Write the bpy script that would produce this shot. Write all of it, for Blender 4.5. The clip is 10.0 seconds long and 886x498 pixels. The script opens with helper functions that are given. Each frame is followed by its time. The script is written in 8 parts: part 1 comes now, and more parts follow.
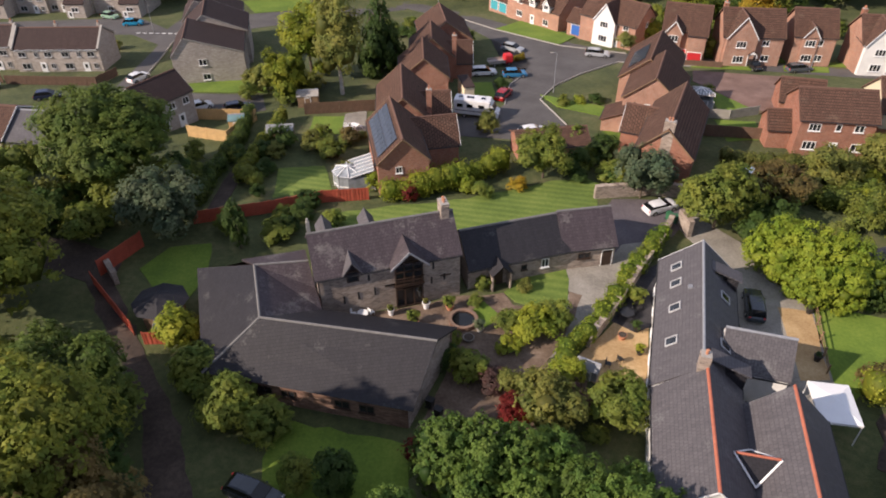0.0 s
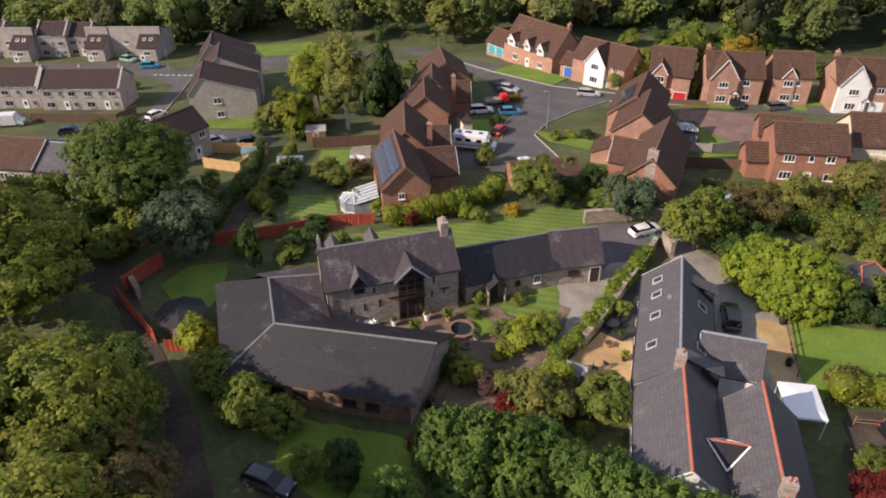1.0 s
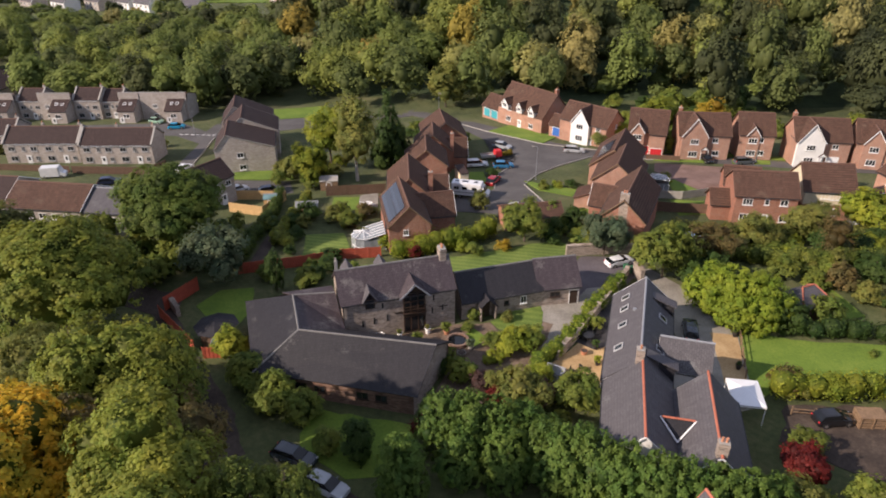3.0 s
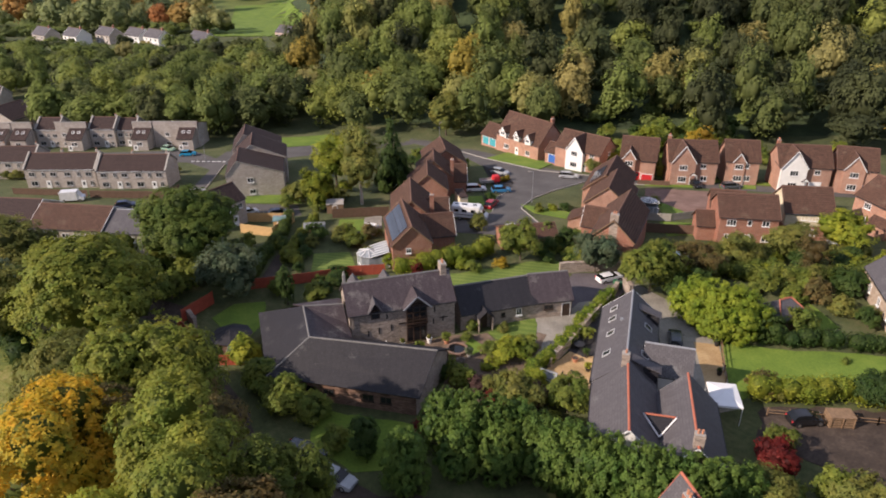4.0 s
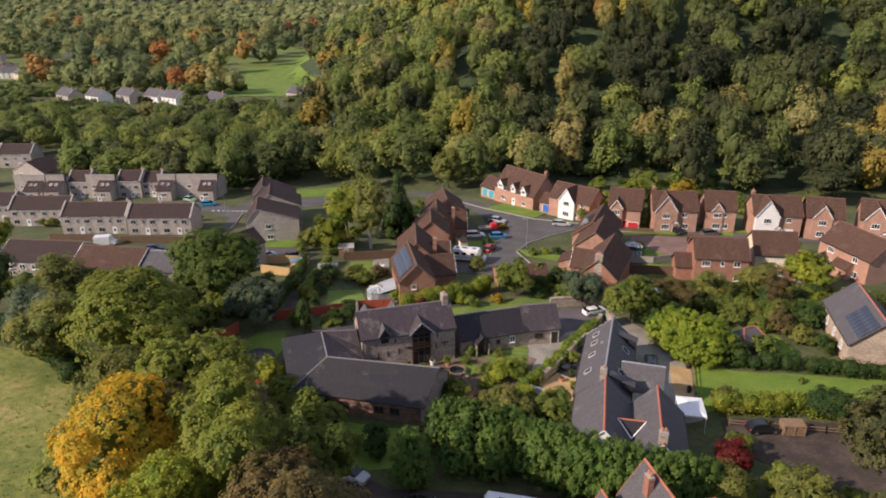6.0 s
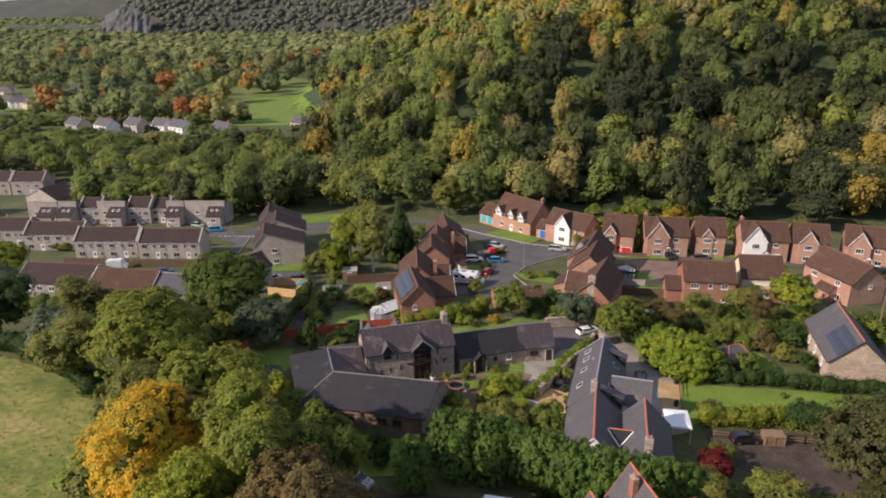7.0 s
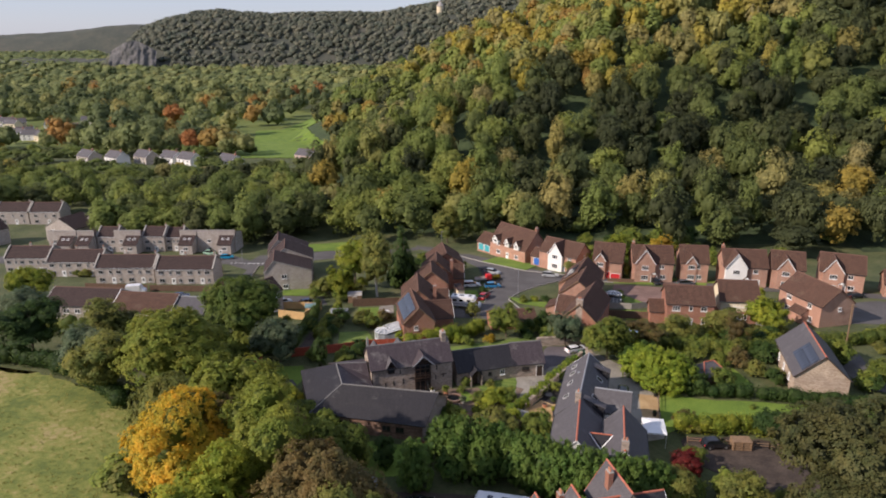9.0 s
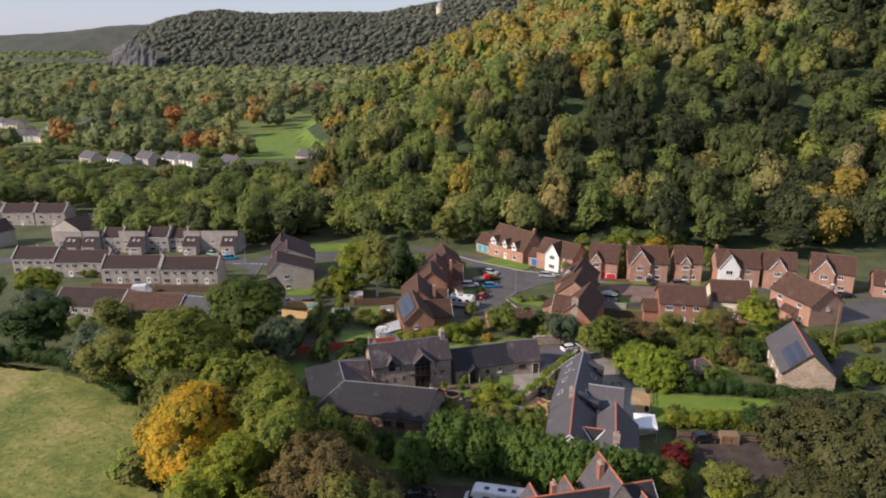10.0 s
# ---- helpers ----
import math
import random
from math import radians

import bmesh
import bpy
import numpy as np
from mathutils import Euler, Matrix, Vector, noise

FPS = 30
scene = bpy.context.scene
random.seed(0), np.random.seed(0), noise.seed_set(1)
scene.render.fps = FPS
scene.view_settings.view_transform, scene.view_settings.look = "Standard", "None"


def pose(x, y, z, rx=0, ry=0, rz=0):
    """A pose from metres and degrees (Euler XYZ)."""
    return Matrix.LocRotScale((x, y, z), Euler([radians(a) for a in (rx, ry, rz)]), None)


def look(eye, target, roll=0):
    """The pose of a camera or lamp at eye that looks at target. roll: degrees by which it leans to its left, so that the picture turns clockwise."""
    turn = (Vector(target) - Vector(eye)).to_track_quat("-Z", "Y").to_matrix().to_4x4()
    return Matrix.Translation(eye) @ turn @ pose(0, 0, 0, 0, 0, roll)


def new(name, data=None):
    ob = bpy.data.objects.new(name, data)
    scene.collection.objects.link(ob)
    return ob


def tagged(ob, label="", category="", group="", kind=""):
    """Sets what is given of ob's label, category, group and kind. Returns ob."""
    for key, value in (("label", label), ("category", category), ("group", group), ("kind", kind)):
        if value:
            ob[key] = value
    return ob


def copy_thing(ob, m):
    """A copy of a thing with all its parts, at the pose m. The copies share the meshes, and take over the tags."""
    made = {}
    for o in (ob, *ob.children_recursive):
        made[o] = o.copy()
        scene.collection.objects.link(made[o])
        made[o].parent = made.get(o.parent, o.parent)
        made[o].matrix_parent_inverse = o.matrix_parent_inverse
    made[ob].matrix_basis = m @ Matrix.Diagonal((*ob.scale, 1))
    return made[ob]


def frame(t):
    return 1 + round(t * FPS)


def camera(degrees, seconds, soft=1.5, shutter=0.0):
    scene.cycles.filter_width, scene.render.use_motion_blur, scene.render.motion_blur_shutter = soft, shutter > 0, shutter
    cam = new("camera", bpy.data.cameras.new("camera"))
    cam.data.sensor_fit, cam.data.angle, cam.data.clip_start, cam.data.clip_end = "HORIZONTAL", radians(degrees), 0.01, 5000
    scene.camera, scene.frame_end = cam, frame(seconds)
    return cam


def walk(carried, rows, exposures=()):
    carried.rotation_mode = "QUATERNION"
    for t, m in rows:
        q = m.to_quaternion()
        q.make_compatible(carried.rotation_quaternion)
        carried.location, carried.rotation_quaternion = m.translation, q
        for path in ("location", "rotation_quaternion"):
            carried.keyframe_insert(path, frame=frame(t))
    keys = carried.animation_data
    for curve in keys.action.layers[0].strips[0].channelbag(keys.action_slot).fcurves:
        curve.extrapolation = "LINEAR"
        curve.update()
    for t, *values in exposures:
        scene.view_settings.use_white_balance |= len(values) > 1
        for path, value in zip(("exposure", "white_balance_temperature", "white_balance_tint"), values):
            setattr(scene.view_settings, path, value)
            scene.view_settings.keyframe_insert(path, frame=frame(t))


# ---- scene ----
cam = camera(64.5, 10.0, soft=1.9)
PATH = [
    (0, (-0.035, -0.066, 47.026), (-0.022, 1.512, 45.798), -0.3),
    (0.5, (-0.064, -3.159, 47.524), (-0.05, -1.544, 46.345), -0.3),
    (1, (-0.01, -6.45, 48.158), (0.003, -4.798, 47.032), -0.3),
    (1.5, (0.093, -9.781, 48.803), (0.105, -8.1, 47.72), -0.3),
    (2, (0.088, -13.076, 49.436), (0.101, -11.371, 48.391), -0.3),
    (2.5, (0.097, -16.32, 49.974), (0.11, -14.591, 48.969), -0.3),
    (4, (0.05, -25.981, 51.843), (0.062, -24.19, 50.954), -0.3),
    (4.5, (0.028, -29.226, 52.407), (0.039, -27.417, 51.553), -0.3),
    (5, (0.04, -32.397, 53.041), (0.049, -30.573, 52.222), -0.3),
    (5.5, (0.014, -35.556, 53.641), (0.021, -33.715, 52.86), -0.3),
    (7, (0.013, -44.628, 55.497), (0.02, -42.743, 54.829), -0.2),
    (7.5, (0.085, -47.499, 56.034), (0.091, -45.6, 55.405), -0.2),
    (8, (0.152, -50.203, 56.715), (0.158, -48.294, 56.119), -0.2),
    (8.5, (0.166, -52.752, 57.39), (0.172, -50.841, 56.802), -0.2),
    (9, (0.183, -55.098, 58.119), (0.19, -53.186, 57.532), -0.2),
    (9.5, (0.242, -57.132, 58.867), (0.25, -55.22, 58.279), -0.2),
    (10, (0.275, -58.773, 59.472), (0.283, -56.861, 58.885), -0.2),
]
walk(cam, [(t, look(eye, target, roll)) for t, eye, target, roll in PATH], [(0.0, 0.36, 6250, 23), (5.0, 0.28, 6250, 24), (10.0, 0.16, 6000, 22)])

# ---- world, sun ----
world = bpy.data.worlds.new("world")
scene.world = world
world.use_nodes = True
wn = world.node_tree
wn.nodes.clear()
sky = wn.nodes.new("ShaderNodeTexSky")
sky.sky_type = "NISHITA"
sky.sun_disc = False
SUN_DIR = Vector((-0.79, -0.33, 0.52)).normalized()
sky.sun_elevation = math.asin(SUN_DIR.z)
sky.sun_rotation = math.atan2(SUN_DIR.x, SUN_DIR.y)
sky.air_density, sky.dust_density, sky.ozone_density = 1.0, 0.6, 1.0
sky.altitude = 900
back = wn.nodes.new("ShaderNodeBackground")
back.inputs["Strength"].default_value = 0.15
wout = wn.nodes.new("ShaderNodeOutputWorld")
thin = wn.nodes.new("ShaderNodeMix")
thin.data_type = "RGBA"
thin.inputs["Factor"].default_value = 0.72
thin.inputs["B"].default_value = (2.55, 2.85, 3.25, 1)
wn.links.new(sky.outputs[0], thin.inputs["A"])
wn.links.new(thin.outputs["Result"], back.inputs[0])
wn.links.new(back.outputs[0], wout.inputs[0])
sun = new("sun", bpy.data.lights.new("sun", "SUN"))
sun.data.energy, sun.data.angle, sun.data.color = 5.0, radians(0.6), (1.0, 0.87, 0.66)
sun.matrix_world = look(SUN_DIR * 100, (0, 0, 0))


# ---- materials ----
def material(name, rough=0.8, metal=0.0):
    m = bpy.data.materials.new(name)
    m.use_nodes = True
    nt = m.node_tree
    b = nt.nodes["Principled BSDF"]
    b.inputs["Roughness"].default_value = rough
    b.inputs["Metallic"].default_value = metal
    return m, nt, b


def ramp(nt, fac, stops):
    r = nt.nodes.new("ShaderNodeValToRGB")
    e = r.color_ramp.elements
    while len(e) < len(stops):
        e.new(0.5)
    for el, (p, c) in zip(e, stops):
        el.position, el.color = p, (*c, 1)
    nt.links.new(fac, r.inputs[0])
    return r.outputs[0]


def noise_tex(nt, vec, scale, detail=4.0, rough=0.6):
    n = nt.nodes.new("ShaderNodeTexNoise")
    n.inputs["Scale"].default_value, n.inputs["Detail"].default_value, n.inputs["Roughness"].default_value = scale, detail, rough
    nt.links.new(vec, n.inputs["Vector"])
    return n.outputs["Fac"]


def mixc(nt, kind, fac, a, b):
    n = nt.nodes.new("ShaderNodeMix")
    n.data_type, n.blend_type = "RGBA", kind
    for sock, v in ((n.inputs["Factor"], fac), (n.inputs["A"], a), (n.inputs["B"], b)):
        if isinstance(v, (int, float)):
            sock.default_value = v
        elif isinstance(v, tuple):
            sock.default_value = (*v, 1)
        else:
            nt.links.new(v, sock)
    return n.outputs["Result"]


def calc(nt, op, a, b=0.0):
    n = nt.nodes.new("ShaderNodeMath")
    n.operation = op
    for sock, v in zip(n.inputs, (a, b)):
        if isinstance(v, (int, float)):
            sock.default_value = v
        else:
            nt.links.new(v, sock)
    return n.outputs[0]


def bump(nt, b, height, strength, dist):
    n = nt.nodes.new("ShaderNodeBump")
    n.inputs["Strength"].default_value, n.inputs["Distance"].default_value = strength, dist
    nt.links.new(height, n.inputs["Height"])
    nt.links.new(n.outputs[0], b.inputs["Normal"])


def coords(nt, kind="Object"):
    return nt.nodes.new("ShaderNodeTexCoord").outputs[kind]


def world_place(nt):
    return nt.nodes.new("ShaderNodeNewGeometry").outputs["Position"]


def axes_of(nt, vec):
    s = nt.nodes.new("ShaderNodeSeparateXYZ")
    nt.links.new(vec, s.inputs[0])
    return s.outputs


def joined(nt, x, y, z=0.0):
    c = nt.nodes.new("ShaderNodeCombineXYZ")
    for sock, v in zip(c.inputs, (x, y, z)):
        if isinstance(v, (int, float)):
            sock.default_value = v
        else:
            nt.links.new(v, sock)
    return c.outputs[0]


def plain(name, colour, rough=0.7, metal=0.0, vary=0.25, scale=1.5):
    """Paint, plaster, metal: one colour with stains at two scales."""
    m, nt, b = material(name, rough, metal)
    v = coords(nt)
    n1, n2 = noise_tex(nt, v, scale), noise_tex(nt, v, scale * 9, 3)
    f = calc(nt, "ADD", calc(nt, "MULTIPLY", n1, 0.65), calc(nt, "MULTIPLY", n2, 0.35))
    lo, hi = tuple(c * (1 - vary) for c in colour), tuple(min(1, c * (1 + vary)) for c in colour)
    nt.links.new(ramp(nt, f, [(0.3, lo), (0.7, hi)]), b.inputs["Base Color"])
    bump(nt, b, n2, 0.3, 0.01)
    return m


def masonry(name, stops, mortar, bw, bh, gap, rough=0.9, relief=0.02, streak=0.25):
    """Bricks or coursed stone in a wall; the pattern runs round the corners."""
    m, nt, b = material(name, rough)
    v = coords(nt)
    ax = axes_of(nt, v)
    br = nt.nodes.new("ShaderNodeTexBrick")
    br.inputs["Scale"].default_value = 1.0
    br.inputs["Brick Width"].default_value, br.inputs["Row Height"].default_value = bw, bh
    br.inputs["Mortar Size"].default_value, br.inputs["Mortar Smooth"].default_value = gap, 0.3
    wob = noise_tex(nt, v, 2.5, 2)
    nt.links.new(joined(nt, calc(nt, "ADD", ax[0], ax[1]), calc(nt, "ADD", ax[2], calc(nt, "MULTIPLY", wob, gap * 2))), br.inputs["Vector"])
    br.inputs["Color1"].default_value, br.inputs["Color2"].default_value = (0, 0, 0, 1), (1, 1, 1, 1)
    br.inputs["Mortar"].default_value = (0.5, 0.5, 0.5, 1)
    n1, n2 = noise_tex(nt, v, 0.5, 3), noise_tex(nt, v, 6, 4)
    tone = calc(nt, "ADD", calc(nt, "MULTIPLY", br.outputs["Color"], 0.45), calc(nt, "MULTIPLY", n2, 0.55))
    col = ramp(nt, tone, stops)
    col = mixc(nt, "MIX", calc(nt, "MULTIPLY", br.outputs["Fac"], 0.8), col, mortar)
    dirt = ramp(nt, n1, [(0.3, (1 - streak,) * 3), (0.65, (1.0, 1.0, 1.0))])
    nt.links.new(mixc(nt, "MULTIPLY", 1.0, col, dirt), b.inputs["Base Color"])
    h = calc(nt, "SUBTRACT", calc(nt, "MULTIPLY", n2, 0.6), br.outputs["Fac"])
    bump(nt, b, h, 0.6, relief)
    return m


def tiled(name, dark, light, tw, th, rough=0.75, lichen=(0.4, 0.4, 0.36), lichen_at=0.62, relief=0.02, vary=0.5, course=0.75, shine=0.3):
    """Slates or tiles in courses down a slope, with lichen and rain streaks."""
    m, nt, b = material(name, rough)
    b.inputs["Specular IOR Level"].default_value = shine
    v = coords(nt)
    ax = axes_of(nt, v)
    br = nt.nodes.new("ShaderNodeTexBrick")
    br.inputs["Scale"].default_value = 1.0
    br.inputs["Brick Width"].default_value, br.inputs["Row Height"].default_value = tw, th
    br.inputs["Mortar Size"].default_value, br.inputs["Mortar Smooth"].default_value = th * 0.11, 0.5
    nt.links.new(joined(nt, ax[0], ax[1]), br.inputs["Vector"])
    br.inputs["Color1"].default_value, br.inputs["Color2"].default_value = (0, 0, 0, 1), (1, 1, 1, 1)
    br.inputs["Mortar"].default_value = (0.2, 0.2, 0.2, 1)
    n1, n2 = noise_tex(nt, v, 0.35, 5, 0.65), noise_tex(nt, v, 5, 4)
    streak = noise_tex(nt, joined(nt, calc(nt, "MULTIPLY", ax[0], 2.2), calc(nt, "MULTIPLY", ax[1], 0.25)), 1.0, 4)
    tone = calc(nt, "ADD", calc(nt, "MULTIPLY", br.outputs["Color"], vary * 0.5), calc(nt, "MULTIPLY", calc(nt, "ADD", n2, streak), 0.5 - vary * 0.25))
    col = ramp(nt, tone, [(0.15, dark), (0.85, light)])
    lich = ramp(nt, calc(nt, "ADD", calc(nt, "MULTIPLY", n1, 0.75), calc(nt, "MULTIPLY", n2, 0.25)), [(lichen_at - 0.06, (0, 0, 0)), (lichen_at + 0.1, (1, 1, 1))])
    col = mixc(nt, "MIX", calc(nt, "MULTIPLY", lich, 0.7), col, lichen)
    gap = calc(nt, "SUBTRACT", 1.0, calc(nt, "MULTIPLY", br.outputs["Fac"], course))
    nt.links.new(mixc(nt, "MULTIPLY", 1.0, col, joined(nt, gap, gap, gap)), b.inputs["Base Color"])
    row = calc(nt, "FRACT", calc(nt, "DIVIDE", ax[1], th))
    bump(nt, b, calc(nt, "ADD", calc(nt, "MULTIPLY", br.outputs["Color"], 0.5), calc(nt, "MULTIPLY", row, 0.6)), 0.5, relief)
    return m


def soil(name, stops, scale=0.15, fine=3.0, rough=0.95, relief=0.08, stripes=0.0):
    """Grass, gravel, tarmac: place-wide patches and fine grain."""
    m, nt, b = material(name, rough)
    v = world_place(nt)
    n1, n2, n3 = noise_tex(nt, v, scale, 5), noise_tex(nt, v, fine, 4), noise_tex(nt, v, fine * 6, 2)
    f = calc(nt, "ADD", calc(nt, "MULTIPLY", n1, 0.5), calc(nt, "ADD", calc(nt, "MULTIPLY", n2, 0.3), calc(nt, "MULTIPLY", n3, 0.2)))
    if stripes:
        ax = axes_of(nt, v)
        w = calc(nt, "SINE", calc(nt, "MULTIPLY", calc(nt, "ADD", ax[1], calc(nt, "MULTIPLY", ax[0], 0.25)), 5.2))
        f = calc(nt, "ADD", f, calc(nt, "MULTIPLY", w, stripes))
    nt.links.new(ramp(nt, f, [(0.5 + (p - 0.5) * 0.6, c) for p, c in stops]), b.inputs["Base Color"])
    bump(nt, b, calc(nt, "ADD", n2, n3), 0.7, relief)
    return m


def leafy(name, dark, light, glow=0.4, rough=0.65, between=None):
    """Leaves: light and dark sprays, each plant a little different."""
    m, nt, b = material(name, rough)
    at = nt.nodes.new("ShaderNodeAttribute")
    at.attribute_name = "tint"
    rnd = nt.nodes.new("ShaderNodeObjectInfo").outputs["Random"]
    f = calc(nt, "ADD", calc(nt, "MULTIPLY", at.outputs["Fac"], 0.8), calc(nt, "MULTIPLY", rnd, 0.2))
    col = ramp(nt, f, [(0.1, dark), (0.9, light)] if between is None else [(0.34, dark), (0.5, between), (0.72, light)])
    v = world_place(nt)
    patchy = calc(nt, "ADD", calc(nt, "MULTIPLY", noise_tex(nt, v, 0.4, 2), 0.6), calc(nt, "MULTIPLY", noise_tex(nt, v, 2.2, 3), 0.4))
    col = mixc(nt, "MULTIPLY", 1.0, col, ramp(nt, patchy, [(0.36, (0.70, 0.86, 0.82)), (0.64, (1.28, 1.12, 0.98))]))
    nt.links.new(col, b.inputs["Base Color"])
    b.inputs["Specular IOR Level"].default_value = 0.25
    tr = nt.nodes.new("ShaderNodeBsdfTranslucent")
    nt.links.new(col, tr.inputs[0])
    mx = nt.nodes.new("ShaderNodeMixShader")
    mx.inputs[0].default_value = glow
    nt.links.new(b.outputs[0], mx.inputs[1])
    nt.links.new(tr.outputs[0], mx.inputs[2])
    nt.links.new(mx.outputs[0], nt.nodes["Material Output"].inputs[0])
    return m


M = {}
M["stone"] = masonry("rubble_stone", [(0.2, (0.19, 0.145, 0.115)), (0.5, (0.36, 0.29, 0.235)), (0.8, (0.50, 0.42, 0.345))], (0.37, 0.31, 0.26), 0.42, 0.17, 0.025, relief=0.05)
M["stone_red"] = masonry("red_sandstone", [(0.2, (0.12, 0.065, 0.045)), (0.5, (0.24, 0.13, 0.09)), (0.8, (0.34, 0.22, 0.16))], (0.22, 0.15, 0.11), 0.4, 0.17, 0.025, relief=0.05)
M["stone_cream"] = masonry("cream_stone", [(0.2, (0.30, 0.21, 0.15)), (0.5, (0.46, 0.35, 0.26)), (0.8, (0.58, 0.47, 0.36))], (0.48, 0.39, 0.30), 0.42, 0.17, 0.025, relief=0.05)
M["brick"] = masonry("red_brick", [(0.2, (0.24, 0.085, 0.05)), (0.5, (0.36, 0.14, 0.085)), (0.8, (0.46, 0.21, 0.13))], (0.36, 0.25, 0.19), 0.225, 0.075, 0.01)
M["brick_pink"] = masonry("pink_brick", [(0.2, (0.36, 0.17, 0.11)), (0.5, (0.46, 0.24, 0.16)), (0.8, (0.54, 0.3, 0.21))], (0.42, 0.32, 0.26), 0.225, 0.075, 0.01)
M["grey_brick"] = masonry("grey_block", [(0.2, (0.33, 0.285, 0.25)), (0.5, (0.42, 0.37, 0.325)), (0.8, (0.50, 0.445, 0.395))], (0.38, 0.335, 0.295), 0.45, 0.2, 0.012, streak=0.18)
M["white_wall"] = plain("white_render", (0.74, 0.73, 0.70), 0.85, vary=0.1)
M["cream_wall"] = plain("cream_render", (0.66, 0.57, 0.40), 0.85, vary=0.1)
M["pink_wall"] = plain("pink_render", (0.56, 0.42, 0.37), 0.85, vary=0.1)
M["slate"] = tiled("old_slate", (0.012, 0.0115, 0.014), (0.036, 0.034, 0.040), 0.3, 0.25, 0.62, (0.17, 0.165, 0.155), 0.635, course=0.25, vary=0.35)
M["slate_brown"] = tiled("weathered_slate", (0.030, 0.023, 0.026), (0.092, 0.072, 0.080), 0.3, 0.25, 0.6, (0.25, 0.235, 0.215), 0.60, course=0.25, vary=0.35)
M["slate_grey"] = tiled("grey_slate", (0.056, 0.052, 0.057), (0.140, 0.131, 0.138), 0.3, 0.25, 0.6, (0.24, 0.24, 0.235), 0.63, course=0.25, vary=0.35)
M["tile_brown"] = tiled("brown_tile", (0.058, 0.031, 0.022), (0.150, 0.080, 0.054), 0.33, 0.34, 0.85, (0.2, 0.15, 0.11), 0.62, 0.05)
M["tile_dark"] = tiled("dark_brown_tile", (0.036, 0.023, 0.021), (0.082, 0.052, 0.046), 0.33, 0.3, 0.85, (0.18, 0.15, 0.12), 0.66, 0.05)
M["tile_red"] = plain("red_ridge_tile", (0.42, 0.13, 0.075), 0.8)
M["ridge_grey"] = plain("grey_ridge_tile", (0.16, 0.155, 0.15), 0.8)
M["ridge_brown"] = plain("brown_ridge_tile", (0.13, 0.07, 0.05), 0.85)
M["white_paint"] = plain("white_paint", (0.80, 0.80, 0.79), 0.45, vary=0.06)
M["dark_wood"] = plain("dark_stained_wood", (0.045, 0.026, 0.017), 0.6)
M["wood"] = plain("weathered_wood", (0.22, 0.14, 0.08), 0.85, vary=0.35, scale=3)
M["fence_red"] = plain("red_fence_stain", (0.42, 0.085, 0.045), 0.8, vary=0.3, scale=2)
M["fence_new"] = plain("new_larch_boards", (0.55, 0.36, 0.16), 0.8, vary=0.2, scale=3)
M["fence_brown"] = plain("brown_fence_boards", (0.14, 0.085, 0.055), 0.85, vary=0.3, scale=3)
M["black"] = plain("black_plastic", (0.02, 0.02, 0.022), 0.5, vary=0.2)
M["tyre"] = plain("tyre_rubber", (0.018, 0.018, 0.018), 0.9)
M["chrome"] = plain("steel", (0.5, 0.5, 0.5), 0.3, 0.9, vary=0.05)
M["lead"] = plain("lead_flashing", (0.25, 0.26, 0.28), 0.5, vary=0.2)
M["terracotta"] = plain("terracotta", (0.45, 0.2, 0.11), 0.85)
M["bark"] = plain("bark", (0.11, 0.085, 0.062), 0.95, vary=0.4, scale=3)
M["bark_pale"] = plain("birch_bark", (0.5, 0.48, 0.43), 0.9, vary=0.35, scale=3)
M["canvas"] = plain("white_canvas", (0.8, 0.8, 0.8), 0.7, vary=0.05)
M["concrete"] = plain("concrete", (0.33, 0.31, 0.28), 0.9, vary=0.25)
M["kerb"] = plain("kerb_stone", (0.36, 0.34, 0.31), 0.9, vary=0.2)
M["teal_paint"] = plain("turquoise_paint", (0.06, 0.36, 0.42), 0.5, vary=0.1)
M["blue_paint"] = plain("blue_paint", (0.04, 0.14, 0.46), 0.5, vary=0.1)
M["red_paint"] = plain("red_paint", (0.55, 0.03, 0.035), 0.5, vary=0.1)
M["tarp"] = plain("blue_tarpaulin", (0.3, 0.42, 0.6), 0.5, vary=0.15)
M["signal_white"] = plain("road_paint", (0.7, 0.7, 0.68), 0.8, vary=0.2)


def glassy(name, colour, rough=0.08):
    m, nt, b = material(name, rough)
    v = coords(nt)
    n = noise_tex(nt, v, 0.8, 2)
    nt.links.new(ramp(nt, n, [(0.35, tuple(c * 0.6 for c in colour)), (0.65, colour)]), b.inputs["Base Color"])
    b.inputs["IOR"].default_value = 1.5
    return m


M["glass"] = glassy("window_glass", (0.03, 0.034, 0.038))
M["solar"] = glassy("solar_cell", (0.05, 0.06, 0.085), 0.15)
M["car_glass"] = glassy("tinted_glass", (0.012, 0.014, 0.016), 0.05)
M["frame_grey"] = plain("pale_grey_frame", (0.42, 0.42, 0.42), 0.5)
M["pale_glass"] = glassy("pale_roof_glass", (0.32, 0.35, 0.37), 0.15)
M["greenhouse"] = glassy("greenhouse_glass", (0.16, 0.27, 0.28), 0.1)

